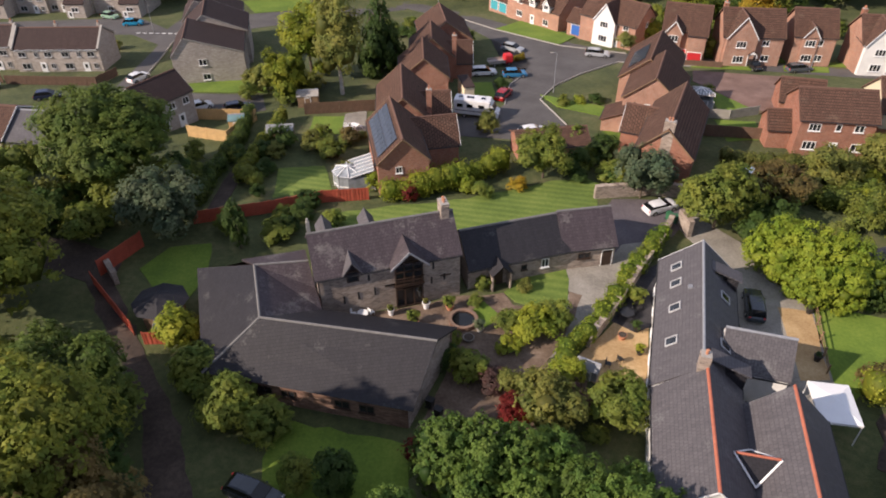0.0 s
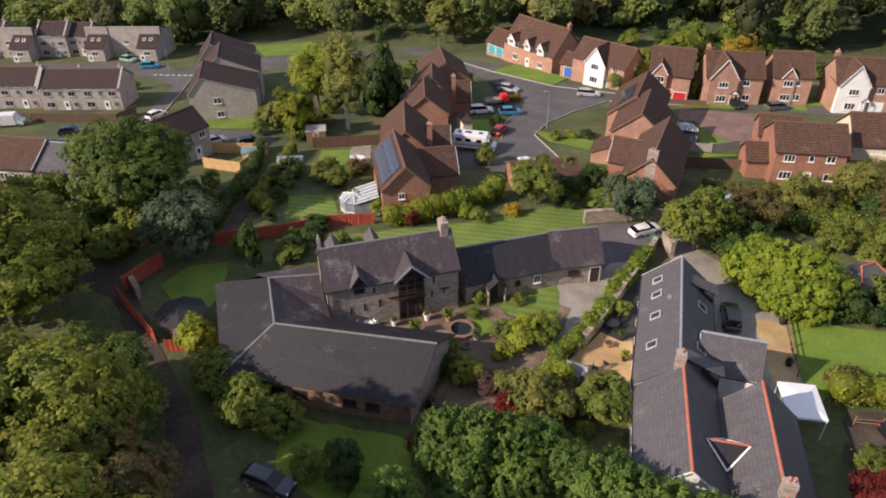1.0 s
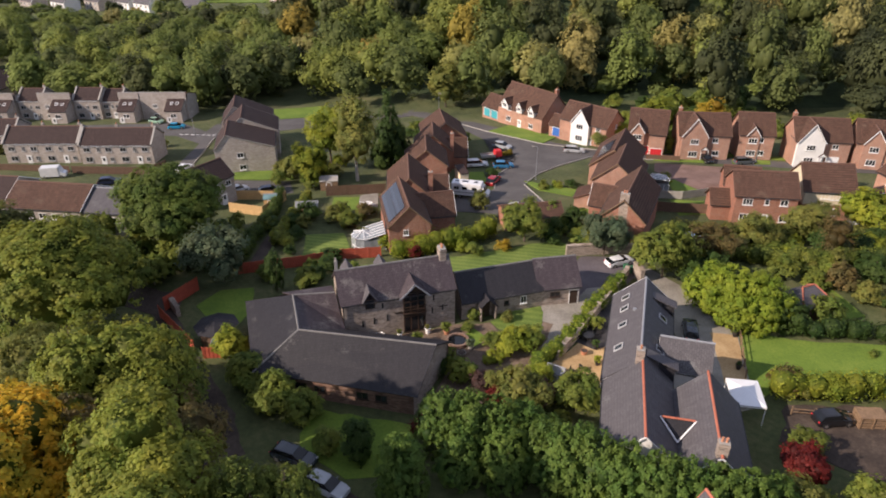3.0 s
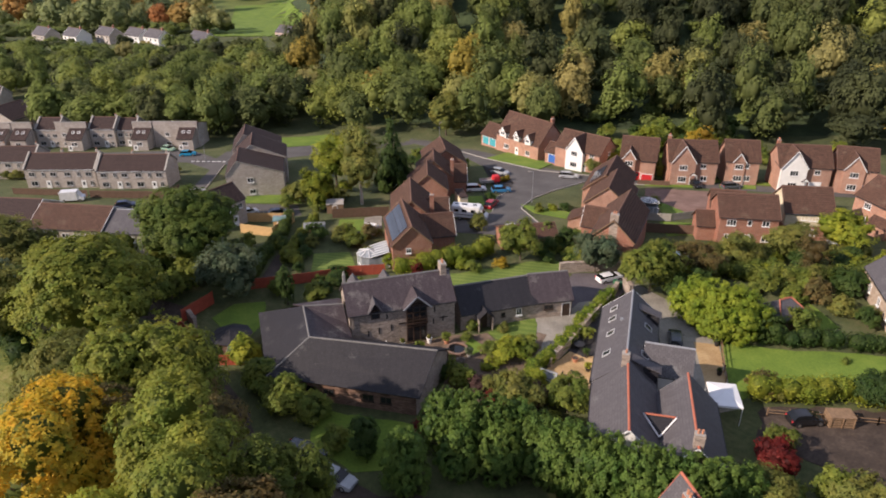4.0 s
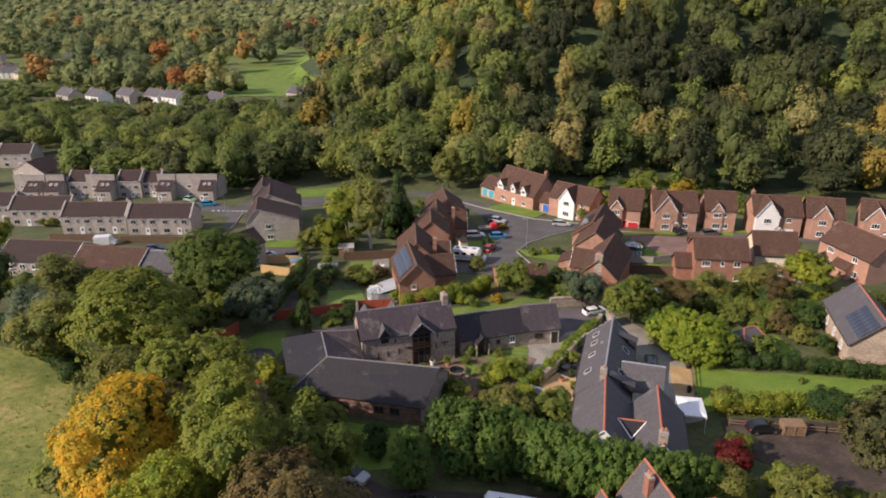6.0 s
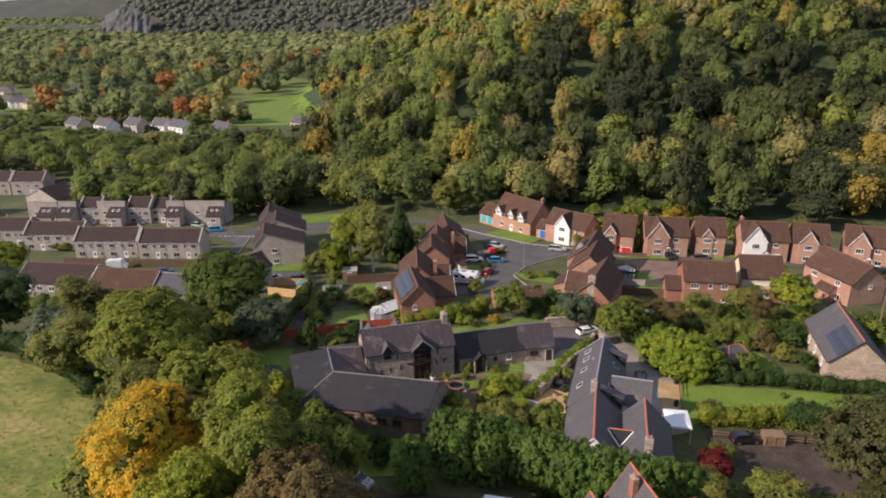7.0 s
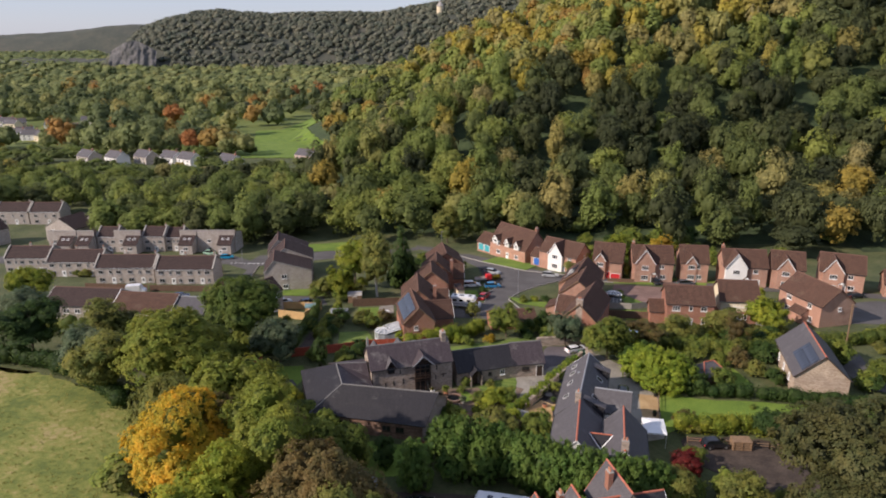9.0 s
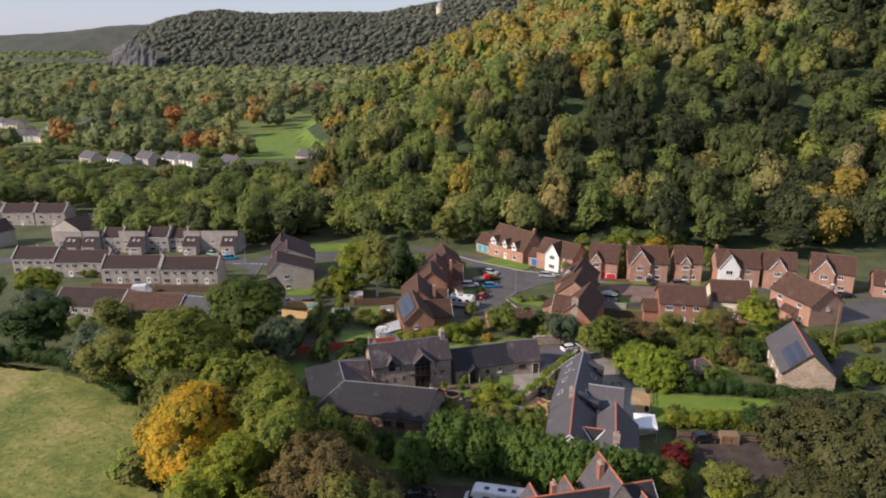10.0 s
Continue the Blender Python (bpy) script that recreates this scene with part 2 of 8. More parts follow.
M["ground"] = soil("rough_grass", [(0.3, (0.036, 0.048, 0.015)), (0.5, (0.070, 0.086, 0.026)), (0.7, (0.125, 0.118, 0.052))], 0.12, 1.5)
M["field"] = soil("meadow_grass", [(0.36, (0.090, 0.118, 0.020)), (0.47, (0.148, 0.172, 0.030)), (0.56, (0.22, 0.212, 0.050)), (0.66, (0.31, 0.250, 0.105))], 0.11, 0.9)
M["lawn"] = soil("mown_lawn", [(0.3, (0.074, 0.130, 0.012)), (0.5, (0.118, 0.190, 0.017)), (0.7, (0.172, 0.235, 0.030))], 0.2, 3.0, relief=0.03)
M["lawn_striped"] = soil("striped_lawn", [(0.3, (0.076, 0.122, 0.016)), (0.5, (0.118, 0.176, 0.026)), (0.7, (0.168, 0.220, 0.042))], 0.2, 3.0, relief=0.03, stripes=0.055)
M["park"] = soil("park_grass", [(0.3, (0.060, 0.085, 0.014)), (0.5, (0.105, 0.140, 0.022)), (0.7, (0.17, 0.19, 0.04))], 0.03, 0.5)
M["road"] = soil("tarmac", [(0.3, (0.064, 0.059, 0.057)), (0.5, (0.088, 0.082, 0.080)), (0.72, (0.120, 0.113, 0.109))], 0.2, 4.0, 0.9, 0.01)
M["drive"] = soil("plum_tarmac", [(0.3, (0.085, 0.072, 0.078)), (0.5, (0.115, 0.098, 0.106)), (0.7, (0.145, 0.125, 0.13))], 0.25, 4.0, 0.9, 0.01)
M["gravel"] = soil("pale_gravel", [(0.3, (0.16, 0.145, 0.12)), (0.5, (0.25, 0.23, 0.195)), (0.7, (0.34, 0.315, 0.27))], 0.3, 4.0, 0.95, 0.02)
M["gold"] = soil("golden_gravel", [(0.3, (0.30, 0.19, 0.085)), (0.5, (0.40, 0.27, 0.13)), (0.7, (0.50, 0.36, 0.19))], 0.3, 4.0, 0.95, 0.02)
M["earth"] = soil("earth_track", [(0.3, (0.030, 0.021, 0.016)), (0.5, (0.056, 0.040, 0.030)), (0.7, (0.098, 0.073, 0.055))], 0.3, 2.5, 0.95, 0.05)
M["paving"] = soil("garden_paving", [(0.3, (0.085, 0.056, 0.038)), (0.5, (0.150, 0.105, 0.073)), (0.7, (0.225, 0.168, 0.125))], 0.5, 3.5, 0.9, 0.02)
M["brick_paving"] = soil("brick_paving", [(0.3, (0.13, 0.078, 0.062)), (0.5, (0.185, 0.115, 0.092)), (0.7, (0.24, 0.155, 0.128))], 0.4, 4.0, 0.9, 0.02)
# paving darkened to carry the shadow that the garden hedge throws
M["terrace"] = soil("shaded_paving", [(0.3, (0.020, 0.019, 0.022)), (0.5, (0.036, 0.034, 0.038)), (0.7, (0.060, 0.056, 0.060))], 0.5, 3.0, 0.8, 0.02)
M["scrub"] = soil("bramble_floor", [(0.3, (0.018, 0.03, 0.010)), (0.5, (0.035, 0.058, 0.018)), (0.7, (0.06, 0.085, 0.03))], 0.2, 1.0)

M["leaf_green"] = leafy("leaf_green", (0.053, 0.074, 0.014), (0.251, 0.301, 0.054))
M["leaf_fresh"] = leafy("leaf_fresh_green", (0.076, 0.098, 0.015), (0.325, 0.360, 0.056))
M["leaf_deep"] = leafy("leaf_deep_green", (0.036, 0.059, 0.012), (0.156, 0.216, 0.042))
M["leaf_dark"] = leafy("leaf_dark_green", (0.019, 0.040, 0.010), (0.086, 0.143, 0.032))
M["leaf_olive"] = leafy("leaf_olive", (0.063, 0.072, 0.017), (0.274, 0.286, 0.070))
M["leaf_lime"] = leafy("leaf_lime", (0.072, 0.096, 0.009), (0.358, 0.397, 0.043))
M["leaf_golden"] = leafy("leaf_golden_conifer", (0.070, 0.105, 0.010), (0.310, 0.385, 0.036), 0.3)
M["leaf_yellow"] = leafy("leaf_yellow", (0.16, 0.105, 0.010), (0.56, 0.40, 0.04))
M["leaf_orange"] = leafy("leaf_orange", (0.11, 0.13, 0.02), (0.62, 0.40, 0.03), between=(0.42, 0.34, 0.032))
# olive-brown leaves, darkened to carry the cloud shadow over these trees
M["leaf_bronze_shaded"] = leafy("leaf_bronze_shaded", (0.022, 0.027, 0.009), (0.110, 0.112, 0.038), 0.25)
M["leaf_brown"] = leafy("leaf_brown", (0.060, 0.046, 0.016), (0.225, 0.175, 0.065))
M["leaf_red"] = leafy("leaf_red", (0.06, 0.010, 0.010), (0.25, 0.03, 0.026))
M["leaf_purple"] = leafy("leaf_purple", (0.035, 0.018, 0.018), (0.14, 0.075, 0.07))
M["leaf_grey"] = leafy("leaf_grey_green", (0.043, 0.064, 0.035), (0.184, 0.233, 0.135))
M["leaf_conifer"] = leafy("leaf_conifer", (0.024, 0.054, 0.010), (0.142, 0.226, 0.042), 0.3)


# ---- building blocks ----
def gz(x, y):
    """Height of the valley floor and of the wooded hill."""
    base = float(np.interp(y, [65, 130, 170, 300, 400, 500], [0, -6, -9, -15, -19, -24]))
    return base + hill(x, y)


def hill(x, y):
    u = 0.98 * (y - 150 + 0.19 * (x - 20))
    if u <= 0:
        return 0.0
    a = 0.0024 * u * u if u < 118 else 33.4 + 0.5 * (u - 118)
    foot = float(np.interp(y, [150, 250, 330, 375, 420, 520, 640, 900], [-30, -62, -58, -58, -70, -118, -128, -60]))
    b = 0.5 * max(0.0, x - foot)
    h = min(a, b)
    k = 14.0
    if abs(a - b) < k:
        h -= (k - abs(a - b)) ** 2 / (4 * k)
    return max(0.0, min(h, 175 + 0.05 * h))


def box(bm, x, y, z, sx, sy, sz, bevel=0.0):
    r = bmesh.ops.create_cube(bm, size=1, matrix=Matrix.LocRotScale((x, y, z), None, (sx, sy, sz)))
    if bevel:
        es = list({e for v in r["verts"] for e in v.link_edges})
        bmesh.ops.bevel(bm, geom=es, offset=bevel, segments=2, affect="EDGES")


def tube(bm, x, y, z0, z1, r0, r1, n=10, cap=True):
    bmesh.ops.create_cone(bm, cap_ends=cap, segments=n, radius1=r0, radius2=r1, depth=z1 - z0, matrix=Matrix.Translation((x, y, (z0 + z1) / 2)))


def beam(bm, a, b, w, h=None):
    """A square bar from a to b."""
    a, b = Vector(a), Vector(b)
    d = b - a
    q = d.to_track_quat("X", "Z")
    bmesh.ops.create_cube(bm, size=1, matrix=Matrix.LocRotScale((a + b) / 2, q, (d.length, w, h or w)))


def rod(bm, a, b, r0, r1=None, n=7):
    a, b = Vector(a), Vector(b)
    d = b - a
    bmesh.ops.create_cone(bm, cap_ends=True, segments=n, radius1=r0, radius2=r0 if r1 is None else r1, depth=d.length,
                          matrix=Matrix.LocRotScale((a + b) / 2, d.to_track_quat("Z", "X"), None))


def slab(bm, pts, thick):
    """A flat piece with the corners pts, thickened downwards along its normal."""
    top = [bm.verts.new(p) for p in pts]
    f = bm.faces.new(top)
    f.normal_update()
    n = f.normal if f.normal.z >= 0 else -f.normal
    low = [bm.verts.new(Vector(p) - n * thick) for p in pts]
    bm.faces.new(low[::-1])
    for i in range(len(pts)):
        j = (i + 1) % len(pts)
        bm.faces.new((top[i], low[i], low[j], top[j]))


def finish(name, bm, mats, smooth=False):
    bmesh.ops.recalc_face_normals(bm, faces=bm.faces)
    me = bpy.data.meshes.new(name)
    bm.to_mesh(me)
    bm.free()
    for m in mats if isinstance(mats, (list, tuple)) else [mats]:
        me.materials.append(m)
    if smooth:
        me.polygons.foreach_set("use_smooth", [True] * len(me.polygons))
    return me


def part(name, bm, mat, parent, label="", smooth=False):
    ob = new(name, finish(name, bm, mat, smooth))
    ob.parent = parent
    if label:
        tagged(ob, label)
    return ob


def piece(name, mesh, parent, m):
    ob = new(name, mesh)
    ob.parent = parent
    ob.matrix_basis = m
    return ob


def thing(name, m, label, category, group="", kind=""):
    ob = new(name)
    ob.empty_display_size = 0.3
    ob.matrix_world = m
    return tagged(ob, label, category, group, kind)


def at_ground(x, y, yaw=0.0, lift=0.0):
    return pose(x, y, gz(x, y) + lift, 0, 0, yaw)


# ---- houses ----
def block(h, cx, cy, L, W, eave, top, turn=0.0, wall="brick", roof="tile_brown", over=0.3, base=-1.0, ridge="ridge_brown", barge="", gutter=True, gables=(1, 1), wall_gable=None, lean=0.0):
    """One gabled body of a house: walls, two roof slopes, ridge, verges, gutters. L runs along the ridge; lean shifts the ridge across."""
    m = pose(cx, cy, 0, 0, 0, turn)
    if barge == "":
        barge = "white_paint" if turn else "ridge_brown"
    a, w = L / 2, W / 2
    bm = bmesh.new()
    prof = [(-w, base), (w, base), (w, eave), (lean, top), (-w, eave)]
    ends = [[bm.verts.new((s * a, y, z)) for y, z in prof] for s in (-1, 1)]
    bm.faces.new(ends[0])
    bm.faces.new(ends[1][::-1])
    for i in range(5):
        j = (i + 1) % 5
        bm.faces.new((ends[0][i], ends[1][i], ends[1][j], ends[0][j]))
    bm.transform(m)
    part("wall", bm, M[wall], h)
    if wall_gable:
        for s, nm in zip((-1, 1), wall_gable):
            if nm:
                bm = bmesh.new()
                vs = [bm.verts.new((s * (a + 0.02), y * 0.99, z)) for y, z in prof]
                bm.faces.new(vs)
                r = bmesh.ops.extrude_face_region(bm, geom=bm.faces[:])
                bmesh.ops.translate(bm, vec=(s * 0.03, 0, 0), verts=[v for v in r["geom"] if isinstance(v, bmesh.types.BMVert)])
                bm.transform(m)
                part("gable_facing", bm, M[nm], h)
    t = 0.14
    for s in (-1, 1):
        run = w - s * lean
        rise = top - eave
        k = over / math.hypot(run, rise)
        e = (s * (w + run * k), eave - rise * k + t)
        pts = [(-a - over * gables[0], e[0], e[1]), (a + over * gables[1], e[0], e[1]), (a + over * gables[1], lean, top + t), (-a - over * gables[0], lean, top + t)]
        bm = bmesh.new()
        slab(bm, pts, t)
        bm.transform(m)
        part("roof_slope", bm, M[roof], h)
        if gutter:
            bm = bmesh.new()
            rod(bm, (-a - over * 0.8, e[0] + s * 0.05, e[1] - 0.1), (a + over * 0.8, e[0] + s * 0.05, e[1] - 0.1), 0.065, n=8)
            bm.transform(m)
            part("gutter", bm, M["black"], h)
        for end in (-1, 1):
            if barge and gables[0 if end < 0 else 1]:
                bm = bmesh.new()
                x = end * (a + over)
                beam(bm, (x, e[0], e[1] - 0.08), (x, lean, top + t - 0.08), 0.05, 0.15)
                bm.transform(m)
                part("bargeboard", bm, M[barge], h)
    bm = bmesh.new()
    rod(bm, (-a - over * gables[0], lean, top + t * 0.7), (a + over * gables[1], lean, top + t * 0.7), 0.13, n=8)
    bm.transform(m)
    part("ridge_tiles", bm, M[ridge], h)


def window(h, x, y, z, face=0.0, w=1.2, hh=1.1, frame="white_paint", lights=2, sill=True):
    """A framed window on a wall; z is its middle, face the way it looks (0: to -y)."""
    m = pose(x, y, z, 0, 0, face)
    wn_ = new("window", None)
    wn_.parent = h
    wn_.matrix_basis = m
    bm = bmesh.new()
    f = 0.07
    for s in (-1, 1):
        box(bm, s * (w - f) / 2, -0.03, 0, f, 0.1, hh)
        box(bm, 0, -0.03, s * (hh - f) / 2, w - 2 * f, 0.1, f)
    for i in range(1, lights):
        box(bm, -w / 2 + w * i / lights, -0.03, 0, f, 0.09, hh - 2 * f)
    part("window_frame", bm, M[frame], wn_)
    for i in range(lights):
        bm = bmesh.new()
        box(bm, -w / 2 + w * (i + 0.5) / lights, 0.0, 0, w / lights - f, 0.05, hh - 2 * f)
        part("pane", bm, M["glass"], wn_)
    if sill:
        bm = bmesh.new()
        box(bm, 0, -0.07, -hh / 2 - 0.04, w + 0.16, 0.2, 0.08)
        part("sill", bm, M[frame], wn_)
    return wn_


def door(h, x, y, z0, face=0.0, w=0.95, hh=2.05, mat="white_paint", glazed=True):
    m = pose(x, y, z0, 0, 0, face)
    d = new("door", None)
    d.parent = h
    d.matrix_basis = m
    bm = bmesh.new()
    box(bm, 0, -0.02, hh / 2, w, 0.08, hh)
    part("leaf", bm, M[mat], d)
    bm = bmesh.new()
    for s in (-1, 1):
        box(bm, s * (w / 2 + 0.04), -0.02, hh / 2, 0.08, 0.12, hh)
    box(bm, 0, -0.02, hh + 0.04, w + 0.16, 0.12, 0.08)
    part("door_frame", bm, M["white_paint"], d)
    if glazed:
        bm = bmesh.new()
        box(bm, 0, -0.065, hh * 0.7, w * 0.5, 0.02, hh * 0.36)
        part("pane", bm, M["glass"], d)
    bm = bmesh.new()
    box(bm, w * 0.38, -0.09, hh * 0.5, 0.04, 0.06, 0.14)
    part("door_handle", bm, M["chrome"], d)


def garage_door(h, x, y, z0, face=0.0, w=2.3, hh=2.05, mat="white_paint"):
    m = pose(x, y, z0, 0, 0, face)
    d = new("garage_door", None)
    d.parent = h
    d.matrix_basis = m
    bm = bmesh.new()
    ring = [(-w / 2, 0.0)]
    for i in range(6):
        a, b = -w / 2 + w * i / 6 + 0.015, -w / 2 + w * (i + 1) / 6 - 0.015
        ring += [(a, -0.03), (a + 0.01, -0.06), (b - 0.01, -0.06), (b, -0.03)]
    ring.append((w / 2, 0.0))
    vs = [[bm.verts.new((px, py, pz)) for px, py in ring] for pz in (0.05, hh - 0.05)]
    bm.faces.new(vs[1])
    bm.faces.new(vs[0][::-1])
    for i in range(len(ring)):
        j = (i + 1) % len(ring)
        bm.faces.new((vs[0][i], vs[0][j], vs[1][j], vs[1][i]))
    part("panel", bm, M[mat], d)
    bm = bmesh.new()
    for s in (-1, 1):
        box(bm, s * (w / 2 + 0.05), -0.02, hh / 2, 0.1, 0.1, hh)
    box(bm, 0, -0.02, hh + 0.05, w + 0.2, 0.1, 0.1)
    part("door_frame", bm, M["white_paint"], d)


def chimney(h, x, y, z0, z1, w=0.55, d=0.8, mat="brick", pots=2):
    c = new("chimney", None)
    c.parent = h
    c.matrix_basis = pose(x, y, z0)
    t = z1 - z0
    bm = bmesh.new()
    box(bm, 0, 0, t / 2, w, d, t)
    box(bm, 0, 0, t - 0.2, w + 0.1, d + 0.1, 0.12, 0.02)
    part("shaft", bm, M[mat], c)
    bm = bmesh.new()
    box(bm, 0, 0, t + 0.03, w + 0.04, d + 0.04, 0.08, 0.02)
    part("cap", bm, M["concrete"], c)
    for i in range(pots):
        bm = bmesh.new()
        yy = (i - (pots - 1) / 2) * 0.36
        tube(bm, 0, yy, t + 0.05, t + 0.45, 0.12, 0.1)
        tube(bm, 0, yy, t + 0.4, t + 0.47, 0.13, 0.13)
        part("chimney_pot", bm, M["terracotta"], c)


def rooflight(h, x, y, z, pitch, turn, w=0.8, l=1.1, frame="frame_grey"):
    """A window lying in a roof slope that falls to -y (before turn)."""
    r = new("rooflight", None)
    r.parent = h
    r.matrix_basis = pose(x, y, z, 0, 0, turn) @ pose(0, 0, 0, pitch, 0, 0)
    bm = bmesh.new()
    f = 0.11
    for s in (-1, 1):
        box(bm, s * (w - f) / 2, 0, 0.08, f, l, 0.12, 0.01)
        box(bm, 0, s * (l - f) / 2, 0.08, w - 2 * f, f, 0.12, 0.01)
    part("frame", bm, M[frame], r)
    bm = bmesh.new()
    box(bm, 0, 0, 0.07, w - 2 * f, l - 2 * f, 0.05)
    part("pane", bm, M["glass"], r)


def solar_panels(h, x, y, z, pitch, turn, cols, rows, pw=1.0, ph=1.65):
    s = new("solar_array", None)
    s.parent = h
    s.matrix_basis = pose(x, y, z, 0, 0, turn) @ pose(0, 0, 0, pitch, 0, 0)
    bm = bmesh.new()
    box(bm, 0, 0, 0, pw - 0.05, ph - 0.05, 0.05, 0.01)
    me = finish("solar_panel", bm, M["solar"])
    for i in range(cols):
        for j in range(rows):
            piece("solar_panel", me, s, pose((i - (cols - 1) / 2) * pw, (j - (rows - 1) / 2) * ph, 0.1))
    bm = bmesh.new()
    for j in range(rows):
        for k in (-0.3, 0.3):
            box(bm, 0, (j - (rows - 1) / 2 + k) * ph, 0.04, cols * pw, 0.05, 0.06)
    part("rail", bm, M["chrome"], s)


# ---- plants ----
def ico(level):
    bm = bmesh.new()
    bmesh.ops.create_icosphere(bm, subdivisions=level, radius=1)
    bm.verts.ensure_lookup_table()
    v = np.array([x.co[:] for x in bm.verts])
    f = np.array([[x.index for x in q.verts] for q in bm.faces])
    bm.free()
    return v, f


ICO, ICO_LOW = ico(2), ico(1)


def units(rng, n):
    d = rng.normal(size=(n, 3))
    return d / np.linalg.norm(d, axis=1, keepdims=True)


def crown_arrays(seed, n, leaf, kind="broad", core=0.72, lobes=34, plain_core=False, jitter=0.4, tuft=26, round_off=0.45):
    """Sprays of leaves on a crown of uneven lobes: width 2, height from 0 to 2. Returns corners, quads, triangles, tint."""
    rng = np.random.default_rng(seed)
    k = lobes
    if kind == "broad":
        d = units(rng, k)
        d[:, 2] = d[:, 2] * 0.95 + 0.12
        lean = rng.uniform(0.82, 1.12, 3)
        c = d * rng.uniform(0.42, 0.86, (k, 1)) * lean * np.array([1, 1, 0.95]) + np.array([0, 0, 0.98])
        r = rng.uniform(0.15, 0.36, k)
        c, r = np.vstack([c, [[0, 0, 0.95]]]), np.append(r, 0.56)
    elif kind == "tall":
        z = np.linspace(0.15, 1.85, k)
        wide = np.sin(np.clip((z + 0.1) / 2.15, 0, 1) * np.pi) ** 0.7
        a = rng.uniform(0, 2 * np.pi, k)
        off = rng.uniform(0.25, 0.72, k)
        c = np.stack([np.cos(a) * wide * off, np.sin(a) * wide * off, z], 1)
        r = wide * rng.uniform(0.2, 0.42, k) + 0.06
        c, r = np.vstack([c, [[0, 0, 0.7]], [[0, 0, 1.2]]]), np.append(r, [0.55, 0.45])
    elif kind == "plume":
        k = 110
        z = np.linspace(0.08, 1.9, k)
        wide = np.sin(np.clip((z + 0.5) / 2.52, 0, 1) * np.pi) ** 0.65
        a = np.arange(k) * 2.4 + rng.uniform(0, 0.8, k)
        off = rng.uniform(0.5, 0.86, k)
        c = np.stack([np.cos(a) * wide * off, np.sin(a) * wide * off, z], 1)
        r = wide * rng.uniform(0.1, 0.24, k) + 0.05
        c, r = np.vstack([c, [[0, 0, 0.5]], [[0, 0, 0.95]], [[0, 0, 1.4]]]), np.append(r, [0.66, 0.62, 0.42])
    elif kind == "cone":
        z = np.linspace(0.05, 1.92, k)
        wide = (2.0 - z) / 2.0
        a = np.arange(k) * 2.4 + rng.uniform(0, 1, k)
        c = np.stack([np.cos(a) * wide * 0.66, np.sin(a) * wide * 0.66, z], 1)
        r = wide * rng.uniform(0.22, 0.42, k) + 0.05
        c, r = np.vstack([c, [[0, 0, 0.5]], [[0, 0, 1.0]]]), np.append(r, [0.6, 0.42])
    elif kind == "dome":
        d = units(rng, k)
        d[:, 2] = np.abs(d[:, 2]) * 1.1 - 0.25
        lean = rng.uniform(0.85, 1.1, 3)
        c = d * rng.uniform(0.56, 0.80, (k, 1)) * lean + np.array([0, 0, 0.92])
        r = rng.uniform(0.2, 0.36, k)
        c, r = np.vstack([c, [[0, 0, 0.85]]]), np.append(r, 0.7)
    else:
        d = units(rng, k)
        d[:, 2] = np.abs(d[:, 2])
        c = d * rng.uniform(0.35, 0.78, (k, 1)) * np.array([1, 1, 1.6]) + np.array([0, 0, 0.45])
        r = rng.uniform(0.2, 0.38, k)
        c, r = np.vstack([c, [[0, 0, 0.7]]]), np.append(r, 0.66)
    p = r ** 1.7 / (r ** 1.7).sum()
    k = max(24, n // tuft)
    pick = rng.choice(len(r), k * 4, p=p)
    d = units(rng, k * 4)
    d[:, 2] = np.where(rng.uniform(size=k * 4) < 0.6, np.abs(d[:, 2]), d[:, 2])
    pos = c[pick] + d * (r[pick] * rng.uniform(0.82, 1.16, k * 4))[:, None]
    dist = np.linalg.norm(pos[:, None] - c[None], axis=2) / r[None]
    dist[np.arange(k * 4), pick] = 9
    idx = np.nonzero((dist.min(1) > 0.84) & (pos[:, 2] > 0.0))[0][:k]
    pos, d, pick = pos[idx], d[idx], pick[idx]
    own = rng.integers(0, len(idx), n)
    size = np.sqrt(3.4 / len(idx)) * rng.uniform(0.6, 1.25, len(idx))
    g = rng.normal(size=(n, 3)) * 0.55
    g -= d[own] * (g * d[own]).sum(1, keepdims=True) * 0.45
    place = pos[own] + g * size[own][:, None]
    outer = place - np.array([0, 0, 0.6])
    outer /= np.maximum(np.linalg.norm(outer, axis=1, keepdims=True), 0.1)
    nor = d[own] * (1 - round_off) + outer * round_off * 1.6 + g * 0.35 + rng.normal(size=(n, 3)) * jitter + np.array([0, 0, 0.4])
    nor /= np.linalg.norm(nor, axis=1, keepdims=True)
    t1 = np.cross(nor, units(rng, n))
    t1 /= np.linalg.norm(t1, axis=1, keepdims=True)
    t2 = np.cross(nor, t1)
    s = leaf * rng.uniform(0.55, 1.4, n)[:, None]
    q = np.stack([place + t1 * s * 1.1, place - t1 * s * 0.6 + t2 * s * 0.75, place - t1 * s * 0.6 - t2 * s * 0.75], 1).reshape(-1, 3)
    lobe = rng.uniform(0, 1, len(r))
    clump = rng.uniform(0, 1, len(idx))
    tint = np.clip(0.25 * rng.uniform(0, 1, n) + 0.25 * clump[own] + 0.28 * lobe[pick][own] + 0.22, 0, 1)
    leaves = np.arange(n * 3).reshape(-1, 3)
    v, f = ICO_LOW if plain_core else ICO
    cv, cf, ct = [], [], []
    m = 0
